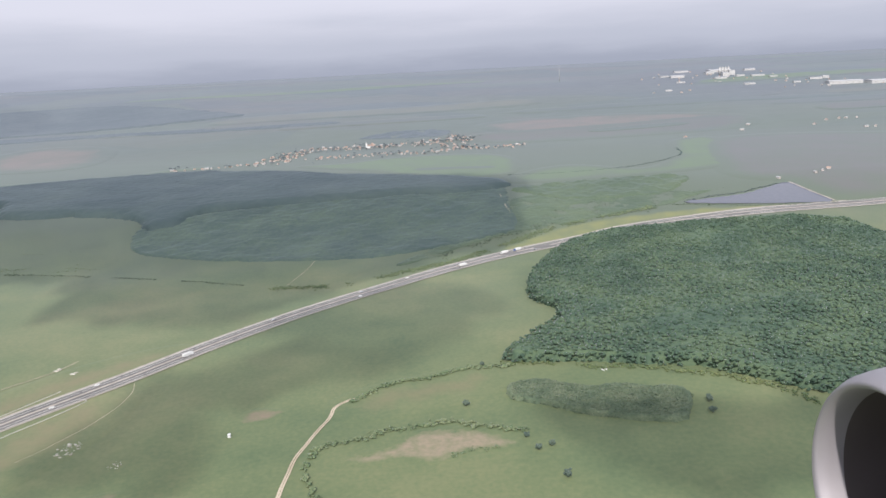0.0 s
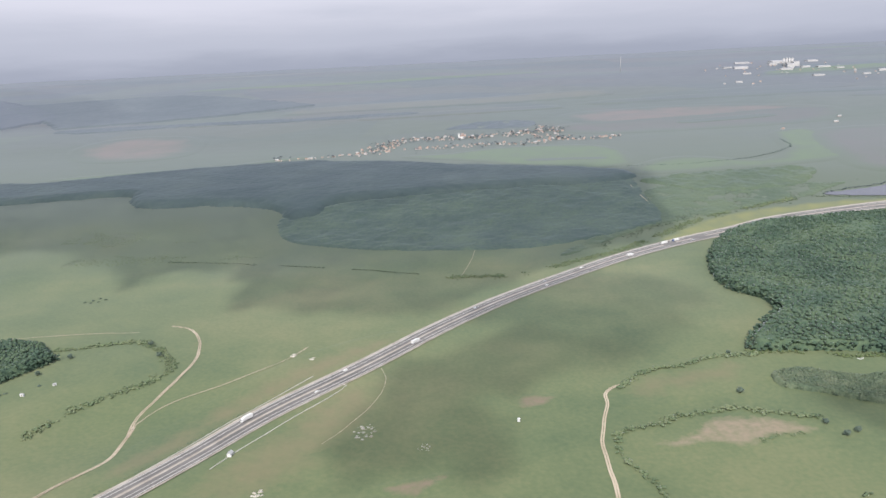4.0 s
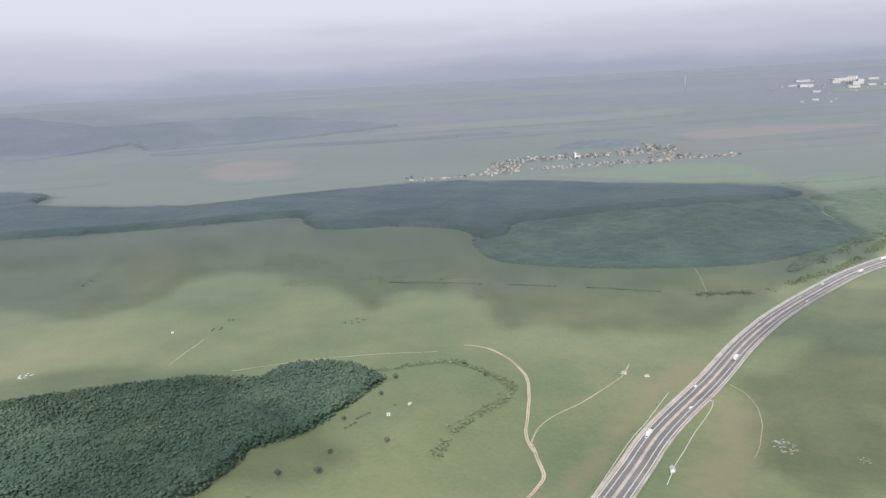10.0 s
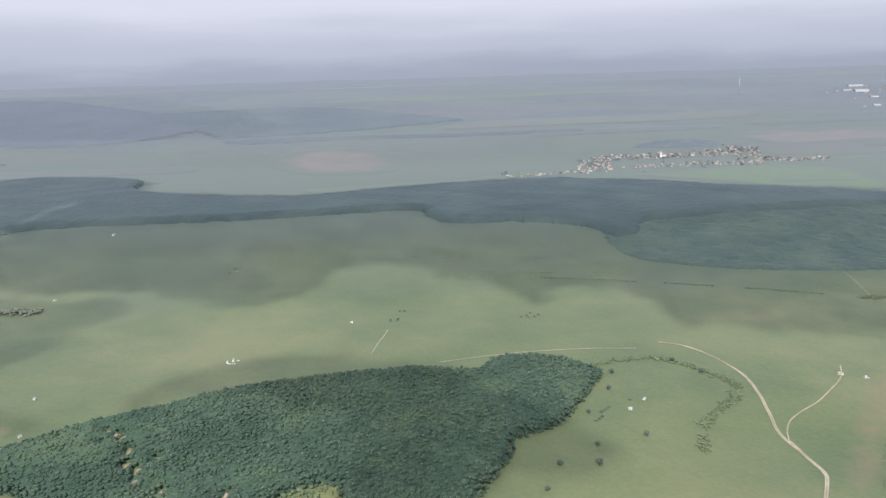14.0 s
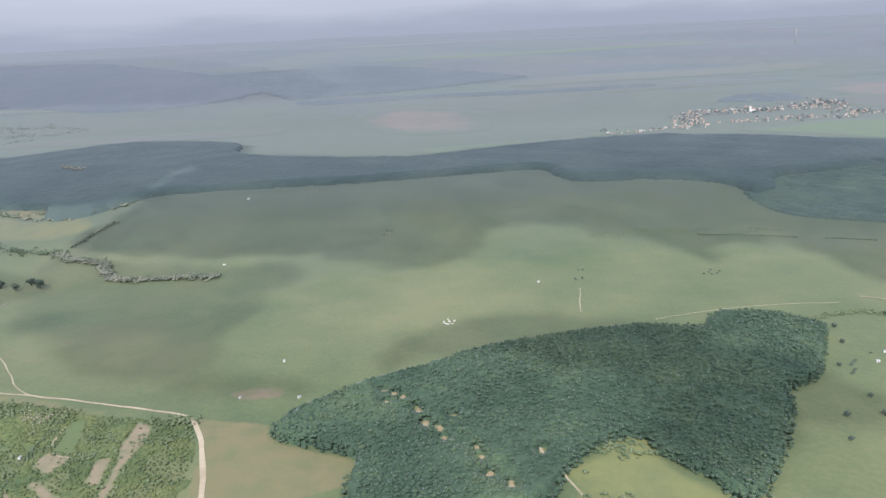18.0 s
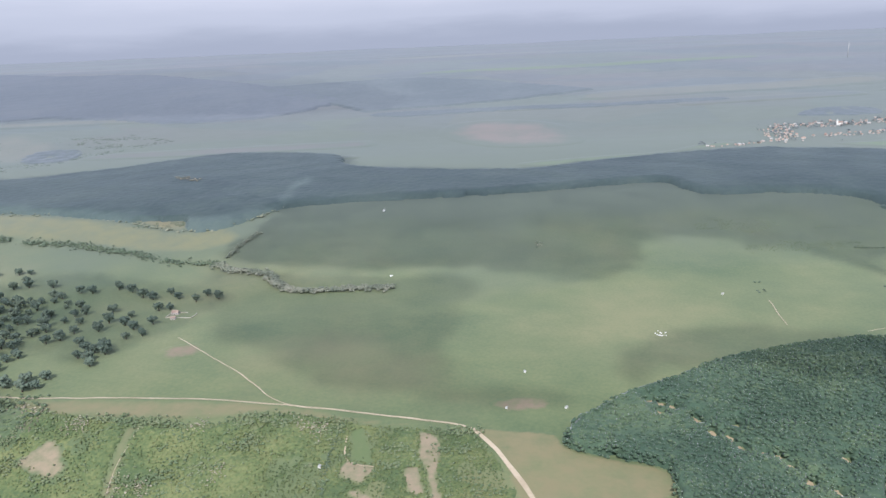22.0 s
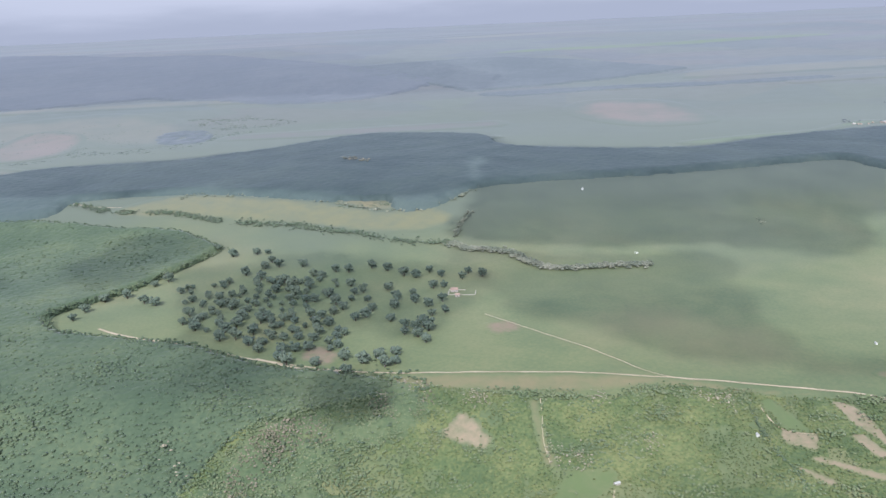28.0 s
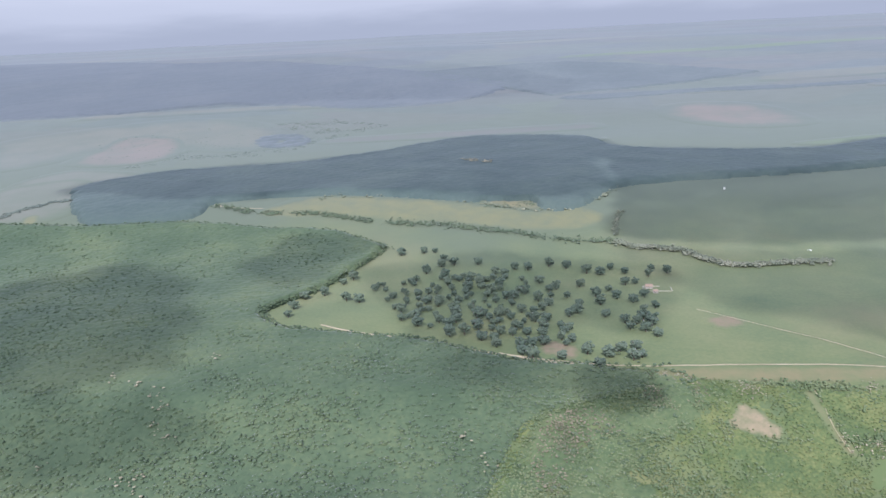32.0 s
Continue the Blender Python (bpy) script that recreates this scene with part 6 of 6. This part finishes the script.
def shed(x, y, length, depth, tall, turn, label):
    s = empty("industrial_shed", x, y, float(height(x, y)), turn)
    part("wall", joined("wall", [block(-length / 2, -depth / 2, -2, length / 2, depth / 2, tall)], PALE_WALL), s)
    part("roof", joined("roof", [([(-length / 2 - 0.4, -depth / 2 - 0.4, tall + 0.02), (length / 2 + 0.4, -depth / 2 - 0.4, tall + 0.02), (length / 2 + 0.4, depth / 2 + 0.4, tall + 0.02), (-length / 2 - 0.4, depth / 2 + 0.4, tall + 0.02), (-length / 2 - 0.4, 0, tall + depth * 0.07), (length / 2 + 0.4, 0, tall + depth * 0.07)], [(0, 1, 5, 4), (2, 3, 4, 5), (1, 2, 5), (3, 0, 4), (3, 2, 1, 0)])], SHEET), s)
    n = max(2, int(length / 14))
    for i in range(n):
        u = -length / 2 + (i + 0.5) * length / n
        part("gate", joined("gate", [block(u - 1.6, -depth / 2 - 0.12, 0, u + 1.6, -depth / 2 + 0.05, min(3.4, tall * 0.7))], STEEL), s)
    return tagged(s, label, "factory", "industrial sheds")


SHED_SIZES = ((56, 26, 9), (32, 18, 8), (36, 14, 6), (16, 14, 16), (14, 14, 20), (28, 14, 7), (70, 28, 10), (50, 26, 10), (26, 16, 7), (20, 12, 8), (30, 14, 6), (24, 12, 5), (14, 9, 5), (20, 14, 10), (22, 10, 5), (18, 9, 5), (26, 12, 7), (14, 12, 9), (18, 10, 6), (16, 8, 5))
for k, ((x, y), (a, b, c)) in enumerate(zip(PLANT, SHED_SIZES)):
    shed(x, y, a, b, 0.5 * c, vr.uniform(-12, 12), "tall white factory block" if c > 12 else "long white industrial shed with grey gates")
for k in range(4):
    x, y = PLANT[4][0] - 26 + 7 * k, PLANT[4][1] + 8
    s = empty("silo", x, y, float(height(x, y)))
    part("tank", joined("tank", [tube((0, 0, -1), (0, 0, 17), 2.8, 2.8, 14)], STEEL, True), s)
    part("cap", joined("cap", [tube((0, 0, 17), (0, 0, 19), 2.9, 0.3, 14)], STEEL, True), s)
    tagged(s, "tall pale steel storage silo beside the factory", "silo", "silos")
mast = empty("chimney", SMALL["mast"][0], SMALL["mast"][1], float(height(*SMALL["mast"])))
part("shaft", joined("shaft", [tube((0, 0, -1), (0, 0, 38), 0.7, 0.35, 12)], STEEL, True), mast)
part("rim", joined("rim", [tube((0, 0, 38), (0, 0, 39), 0.5, 0.5, 12)], STEEL, True), mast)
tagged(mast, "slender pale factory chimney on the plain", "chimney")
xs, ys = np.array([p[0] for p in PLANT]).repeat(14) + rng.normal(0, 45, 280), np.array([p[1] for p in PLANT]).repeat(14) + rng.normal(0, 22, 280)
for k in range(46):
    kind = vr.choice((1, 2, 3, 4))
    house(float(xs[k * 6]), float(ys[k * 6]) - 30, vr.uniform(0, 180), kind, "small pale building beside the factories", "town buildings", 0.6, "town_building")

# ---- vehicles on the motorway ----
WHEEL = joined("wheel", [tube((0, -0.11, 0), (0, 0.11, 0), 0.28, 0.28, 12)], RUBBER)
HUB = joined("hub", [tube((0, -0.12, 0), (0, 0.12, 0), 0.14, 0.14, 8)], STEEL)


def wheels(v, spots):
    for x, y in spots:
        w = part("wheel", WHEEL, v, "", pose(x, y, 0.28))
        part("hub", HUB, w)


def truck_meshes(paint):
    return (joined("cargo_box", [block(-4.2, -0.95, 0.62, 1.9, 0.95, 2.6, 0.05)], WHITE), joined("cab", [block(2.05, -0.92, 0.35, 3.7, 0.92, 2.1, 0.18)], paint), joined("windscreen", [block(3.62, -0.75, 1.2, 3.74, 0.75, 1.85)], GLASS), joined("chassis", [block(-4.1, -0.5, 0.3, 3.5, 0.5, 0.6)], RUBBER))


RED, BLUE, SILVER = plain("red_paint", (0.4, 0.06, 0.05), 0.35), plain("blue_paint", (0.08, 0.14, 0.32), 0.35), plain("silver_paint", (0.6, 0.61, 0.63), 0.3, 0.5)
TRUCK = {p.name: truck_meshes(p) for p in (WHITE, RED, BLUE)}


def truck(x, y, z, turn, paint, label):
    t = empty("truck", x, y, z, turn)
    t.scale = (0.85, 0.85, 0.85)
    for me in TRUCK[paint.name]:
        part(me.name.split(".")[0], me, t)
    wheels(t, [(-3.4, 0.85), (-3.4, -0.85), (-2.7, 0.85), (-2.7, -0.85), (2.8, 0.85), (2.8, -0.85)])
    return tagged(t, label, "truck", "motorway trucks")


def car_meshes(paint):
    prof = [(-1.55, 0.22), (1.55, 0.22), (1.6, 0.55), (0.95, 0.68), (0.45, 1.02), (-0.75, 1.04), (-1.3, 0.72), (-1.6, 0.66)]
    v = [(x, s * (0.66 if z < 0.75 else 0.55), z) for s in (-1, 1) for x, z in prof]
    n = len(prof)
    f = [tuple(range(n)), tuple(range(2 * n - 1, n - 1, -1))] + [((i + 1) % n, i, n + i, n + (i + 1) % n) for i in range(n)]
    glass = [block(-0.7, -0.6, 0.74, 0.5, 0.6, 0.96)]
    return mesh_from("body", v, f, paint), joined("glazing", glass, GLASS)


CARS = {p.name: car_meshes(p) for p in (WHITE, RED, SILVER)}


def car(x, y, z, turn, paint, label):
    c = empty("car", x, y, z, turn)
    c.scale = (0.85, 0.85, 0.85)
    for me in CARS[paint.name]:
        part(me.name.split(".")[0], me, c)
    wheels(c, [(-1.0, 0.6), (-1.0, -0.6), (1.0, 0.6), (1.0, -0.6)])
    return tagged(c, label, "car", "motorway cars")


for (px, py), lane, kind, paint, label in zip(VEHICLES, (3.2, 3.2, 4.2, -3.0, 4.4, 3.0, -4.6, 3.6, -3.2, -4.8, 3.4, -3.4), "ttctcccttccc", (WHITE, BLUE, WHITE, WHITE, WHITE, SILVER, WHITE, WHITE, WHITE, SILVER, SILVER, WHITE), ("white box truck with white cab", "white box truck with blue cab", "white car on the motorway", "white box truck with white cab", "white car on the motorway", "silver car on the motorway", "white car on the motorway", "white box truck with white cab", "white box truck with white cab", "silver car on the motorway", "silver car on the motorway", "white car on the motorway")):
    k = int(np.argmin(np.hypot(way[:, 0] - px, way[:, 1] - py)))
    k = min(max(k, 1), len(way) - 2)
    d = way[k + 1] - way[k - 1]
    d /= np.linalg.norm(d)
    x, y = way[k] + np.array([-d[1], d[0]]) * lane
    turn = math.degrees(math.atan2(d[1], d[0])) + (180 if lane > 0 else 0)
    (truck if kind == "t" else car)(x, y, float(height(*way[k])) + 0.46, turn, paint, label)

# guard rail posts and walls along the motorway
def rail(points, label, tall=0.5, gap=6.0, mat=CONCRETE):
    c = curve(points, gap)
    f = new("fence")
    f.matrix_basis = pose(c[0][0], c[0][1], float(height(*c[0])))
    base = np.array([c[0][0], c[0][1], float(height(*c[0]))])
    post = joined("post", [block(-0.09, -0.09, -0.3, 0.09, 0.09, tall)], mat)
    board = {}
    for a, b in zip(c[:-1], c[1:]):
        za, zb = float(height(*a)), float(height(*b))
        part("post", post, f, "", Matrix.Translation((a[0] - base[0], a[1] - base[1], za - base[2])))
        ln = float(np.linalg.norm(b - a))
        key = round(ln, 1)
        if key not in board:
            board[key] = joined("board", [block(0, -0.12, tall * 0.35, key, 0.12, tall)], mat)
        part("board", board[key], f, "", pose(a[0] - base[0], a[1] - base[1], za - base[2], 0, math.degrees(-math.atan2(zb - za, ln)), math.degrees(math.atan2(b[1] - a[1], b[0] - a[0]))))
    return tagged(f, label, "fence")


rail(FENCE_EAST, "low pale concrete wall beside the motorway")
rail(FENCE_WEST, "pale concrete barrier along the motorway verge")

# ---- small things in the pasture ----
def stone_heap(name, x, y, n, spread, size, label, mat=STONE):
    r0 = np.random.default_rng(int(abs(x) * 7 + y))
    vs, fs, k = [], [], 0
    for _ in range(n):
        s = size * r0.uniform(0.4, 1.2)
        v = ICO[0] * np.array([s, s * r0.uniform(0.5, 1), s * 0.5]) * r0.uniform(0.8, 1.2, (12, 1))
        a, d = r0.uniform(0, math.tau), math.sqrt(r0.uniform(0, 1)) * spread
        dx, dy = d * math.cos(a), 1.5 * d * math.sin(a)
        vs.append(v + np.array([dx, dy, float(height(x + dx, y + dy)) - float(height(x, y)) + s * 0.15]))
        fs.append(ICO[1] + k)
        k += 12
    ob = new(name, mesh_from(name, np.concatenate(vs), np.concatenate(fs), mat))
    ob.matrix_basis = pose(x, y, float(height(x, y)))
    return tagged(ob, label, "stones", "", "stuff")


stone_heap("stone_heap", *SMALL["rocks"], 60, 5.0, 0.75, "scattered heap of pale stones in the grass")
stone_heap("stone_heap", *SMALL["rocks2"], 14, 2.6, 0.5, "small scatter of pale stones in the grass")
stone_heap("stone_heap", *SMALL["stones"], 20, 2.6, 0.8, "pale rubble beside the motorway")
stone_heap("rubble", *SMALL["debris"], 16, 4.2, 0.8, "bright white rubble lying in the meadow", WHITE)
stone_heap("rubble", *SMALL["wpatch"], 16, 1.6, 1.1, "pale rubble patch beside a track")
stone_heap("rubble", *SMALL["wpatch2"], 9, 1.4, 0.8, "pale rubble patch beside a track")
stone_heap("rubble", *SMALL["wl"], 9, 1.8, 0.7, "white rubble strip in the pasture", WHITE)
stone_heap("rubble", *SMALL["ruin"], 8, 1.4, 0.5, "white stones at the forest edge", WHITE)
stone_heap("scrub_patch", *SMALL["scrub"], 22, 4.5, 1.0, "patch of grey-green scrub in the pasture", LEAF_SILVER)


def hut(key, size, label):
    x, y = SMALL[key]
    h = empty("hut", x, y, float(height(x, y)), (x * 13) % 90)
    h.scale = (size, size, size)
    w = gable_house(3.0, 2.2, 1.6, 0.8, WHITE, STEEL, False)
    part("wall", w[0], h)
    part("roof", w[1], h)
    part("door", w[3], h)
    return tagged(h, label, "hut", "small huts")


for key, size in (("hut", 1.6), ("hut2", 1.1), ("wd2", 0.55), ("wd3", 0.45), ("wd4", 0.55), ("mhut", 0.6), ("mhut2", 0.55), ("n1", 0.55), ("n2", 0.9), ("orch", 0.6), ("farhut", 2.2), ("shed", 0.9), ("thp", 0.28)):
    hut(key, size, "small white hut with grey metal roof in the open")
post = empty("marker_post", SMALL["post"][0], SMALL["post"][1], float(height(*SMALL["post"])))
part("pillar", joined("pillar", [block(-0.6, -0.6, -0.2, 0.6, 0.6, 1.3, 0.1)], WHITE), post)
part("cap", joined("cap", [block(-0.7, -0.7, 1.3, 0.7, 0.7, 1.5, 0.05)], WHITE), post)
tagged(post, "short white survey pillar in the meadow", "marker")
house(*SMALL["house"], 20, 3, "white garden house with pale roof in the thicket", "", 0.36)

# walled farm beside the grove
fx, fy = SMALL["farm"]
farm = empty("farmyard", fx, fy, float(height(fx, fy)), -8)
for a, b, c, d in ((-11, -6, 11, -5.4), (-11, 5.4, 2, 6), (-11, -6, -10.4, 6), (10.4, -6, 11, 4)):
    part("wall", joined("wall", [block(a, b, -0.5, c, d, 0.6)], STONE), farm)
tagged(farm, "pale stone walls round a small farmyard", "wall")
house(fx - 6, fy + 3.5, -8, 1, "low white farmhouse inside a walled yard", "", 0.75, "farmhouse")
house(fx - 4, fy - 8.5, 4, 2, "white stable outside the farmyard wall", "", 0.7, "stable")

# sheds at the southern edge of the pasture
for k, (x, y) in enumerate(BARNS):
    house(x, y, (78, 82, 84, 80)[k], (3, 3, 0, 0)[k], "tan-roofed barn beside the pasture" if k > 1 else "long pale barn beside the pasture", "barns", (0.75, 0.75, 0.95, 0.95)[k], "barn")

# pale dead brush in forest and thicket
def brush(name, spots, n, spread, size, label):
    xs, ys = [], []
    for x, y in spots:
        for _ in range(n):
            xs.append(x + rng.normal() * spread)
            ys.append(y + rng.normal() * spread * 1.6)
    xs, ys = np.array(xs), np.array(ys)
    r = size * rng.uniform(0.5, 1.2, len(xs))
    lift = 6.6 if name == "dead_trees" else 1.0
    ob = new(name, scatter(name, np.column_stack([xs, ys, height(xs, ys) + lift, r, np.full(len(xs), 0.9)]), CROWNS, LEAF_PALE))
    return tagged(ob, label, "bushes", "", "stuff")


brush("dead_trees", DEAD_TREES, 6, 2.2, 1.1, "pale bleached tree crowns in the forest")
brush("dry_brush", DRY_BRUSH, 34, 2.6, 0.65, "pale dry brush in the green thicket")
xs, ys = [], []
for x, y in DARK_BUSHES:
    for _ in range(60):
        xs.append(x + rng.normal() * 6)
        ys.append(y + rng.normal() * 2.6)
xs, ys = np.array(xs), np.array(ys)
r = rng.uniform(0.5, 1.15, len(xs))
tagged(new("thicket_trees", scatter("thicket_trees", np.column_stack([xs, ys, height(xs, ys) + r * 0.8 + 0.4, r, np.ones(len(xs))]), CROWNS, LEAF_BUSH)), "darker green trees along the thicket edge", "trees", "", "stuff")

# single shrubs of the thicket: bright ones in the open, darker in the hollows, dry ones between
TUFTS = [clump_template(300 + s, 4, spread=0.55, size=0.6, flat=0.9) for s in range(8)]
x, y = fill(THICKET, 1.85)
for hole in CLEARINGS:
    out = ~inside(hole, x, y) | (rng.uniform(0, 1, len(x)) < 0.07)
    x, y = x[out], y[out]
patch = np.array([noise.fractal((a * 0.05, b * 0.07, 2.0), 0.7, 2.0, 4) for a, b in zip(x, y)]) + rng.normal(0, 0.12, len(x))
patch = patch + 0.4 * sstep(-975, -1000, x)
dry = (inside(DRY_WOOD, x, y) | inside(DRY_MARGIN, x, y)) & (patch > -0.25)
for name, pick, r0, mat, label in (("bright_shrubs", (patch < 0.34) & (patch > -0.55) & ~dry, 0.62, LEAF_LIGHT, "bright yellow-green shrubs of the thicket"), ("dark_shrubs", (patch >= 0.34) & ~dry, 0.9, LEAF_BUSH, "darker green shrubs of the thicket"), ("dry_shrubs", dry, 0.8, LEAF_DRY, "pale pinkish dry shrubs of the thicket")):
    px, py = x[pick], y[pick]
    r = r0 * rng.uniform(0.6, 1.3, len(px))
    tagged(new(name, scatter(name, np.column_stack([px, py, height(px, py) + 0.35 + r * 0.55, r, rng.uniform(0.8, 1.3, len(px))]), TUFTS, mat)), label, "bushes", "", "stuff")
forest("young_wood", YOUNG_WOOD, 0.9, 2.6, 1.2, 1.5, LEAF_HEATH, "low olive green young wood beside the thicket", 0.6, "thicket", lean=3.0)
x, y = fill(DRY_FRINGE, 1.7)
keep = np.array([noise.fractal((a * 0.06, b * 0.06, 19.0), 0.8, 2.0, 4) for a, b in zip(x, y)]) + 0.03 * edge_distance(DRY_FRINGE, x, y) > rng.uniform(-0.1, 0.3, len(x))
x, y = x[keep], y[keep]
r = rng.uniform(0.5, 1.0, len(x))
tagged(new("dry_shrubs", scatter("dry_shrubs", np.column_stack([x, y, height(x, y) + 1.6 + r * 0.5, r, np.ones(len(x))]), TUFTS, LEAF_DRY)), "pale dry shrubs at the forest margin", "bushes", "", "stuff")
x, y = fill(MIXED_WOOD, 1.55)
keep = np.array([noise.fractal((a * 0.05, b * 0.05, 12.0), 0.8, 2.0, 4) for a, b in zip(x, y)]) + 0.5 * sstep(-985, -1050, x) > rng.uniform(0.0, 0.35, len(x))
keep &= ~inside(DRY_WOOD, x, y)
x, y = x[keep], y[keep]
r = rng.uniform(0.5, 1.15, len(x))
tagged(new("mixed_wood", scatter("mixed_wood", np.column_stack([x, y, height(x, y) + 0.5 + r, r, rng.uniform(0.85, 1.2, len(x))]), CROWNS, LEAF_BUSH)), "open young wood between forest and thicket", "trees", "", "stuff")
for k in range(len(FOREST_SCARS)):
    draped("bare_slope", scar_outline(k), EARTH, 0.25, 2, 0.5, "bare pale earth bank in a forest gap", "bare ground")

# ---- the aircraft's engine, hung in the air to fit the camera's first view ----
def ring_mesh(name, profile, material, sides=64):
    v = [(x, r * math.cos(k * math.tau / sides), r * math.sin(k * math.tau / sides)) for x, r in profile for k in range(sides)]
    f = [(i * sides + k, i * sides + (k + 1) % sides, (i + 1) * sides + (k + 1) % sides, (i + 1) * sides + k) for i in range(len(profile) - 1) for k in range(sides)]
    return mesh_from(name, v, f, material, True)


POLISHED = plain("brushed_aluminium", (0.36, 0.34, 0.36), 0.6, 0.4)
PAINT_GREY = plain("grey_cowling", (0.55, 0.55, 0.57), 0.4)
DUCT = plain("inlet_liner", (0.09, 0.075, 0.075), 0.6)
jet = empty("jet_engine", *ENGINE_AT, ENGINE_TURN)
part("lip", ring_mesh("lip", [(-0.30, 0.66), (-0.40, 0.665), (-0.47, 0.68), (-0.50, 0.705), (-0.48, 0.73), (-0.42, 0.765), (-0.32, 0.79), (-0.18, 0.81)], POLISHED), jet, "polished metal intake lip")
part("duct", ring_mesh("duct", [(-0.30, 0.66), (-0.15, 0.65), (0.3, 0.63), (0.45, 0.62)], DUCT), jet)
part("cowling", ring_mesh("cowling", [(-0.18, 0.81), (0.1, 0.83), (0.8, 0.83), (1.5, 0.74), (2.0, 0.58), (2.0, 0.4)], PAINT_GREY), jet)
part("fan_disc", ring_mesh("fan_disc", [(0.42, 0.6), (0.42, 0.2)], DUCT), jet)
part("spinner", ring_mesh("spinner", [(0.42, 0.2), (0.3, 0.17), (0.15, 0.08), (0.1, 0.0)], DUCT), jet)
for k in range(24):
    a = k * math.tau / 24
    blade = mesh_from("fan_blade", [(0.33, 0.2, -0.03), (0.38, 0.2, 0.05), (0.30, 0.59, -0.05), (0.40, 0.59, 0.08), (0.34, 0.2, -0.03), (0.39, 0.2, 0.05), (0.31, 0.59, -0.05), (0.41, 0.59, 0.08)], [(0, 1, 3, 2), (6, 7, 5, 4), (0, 2, 6, 4), (1, 5, 7, 3)], DUCT) if k == 0 else blade
    part("fan_blade", blade, jet, "", Matrix.Rotation(a, 4, "X"))
tagged(jet, "grey jet engine nacelle with polished intake lip", "engine")
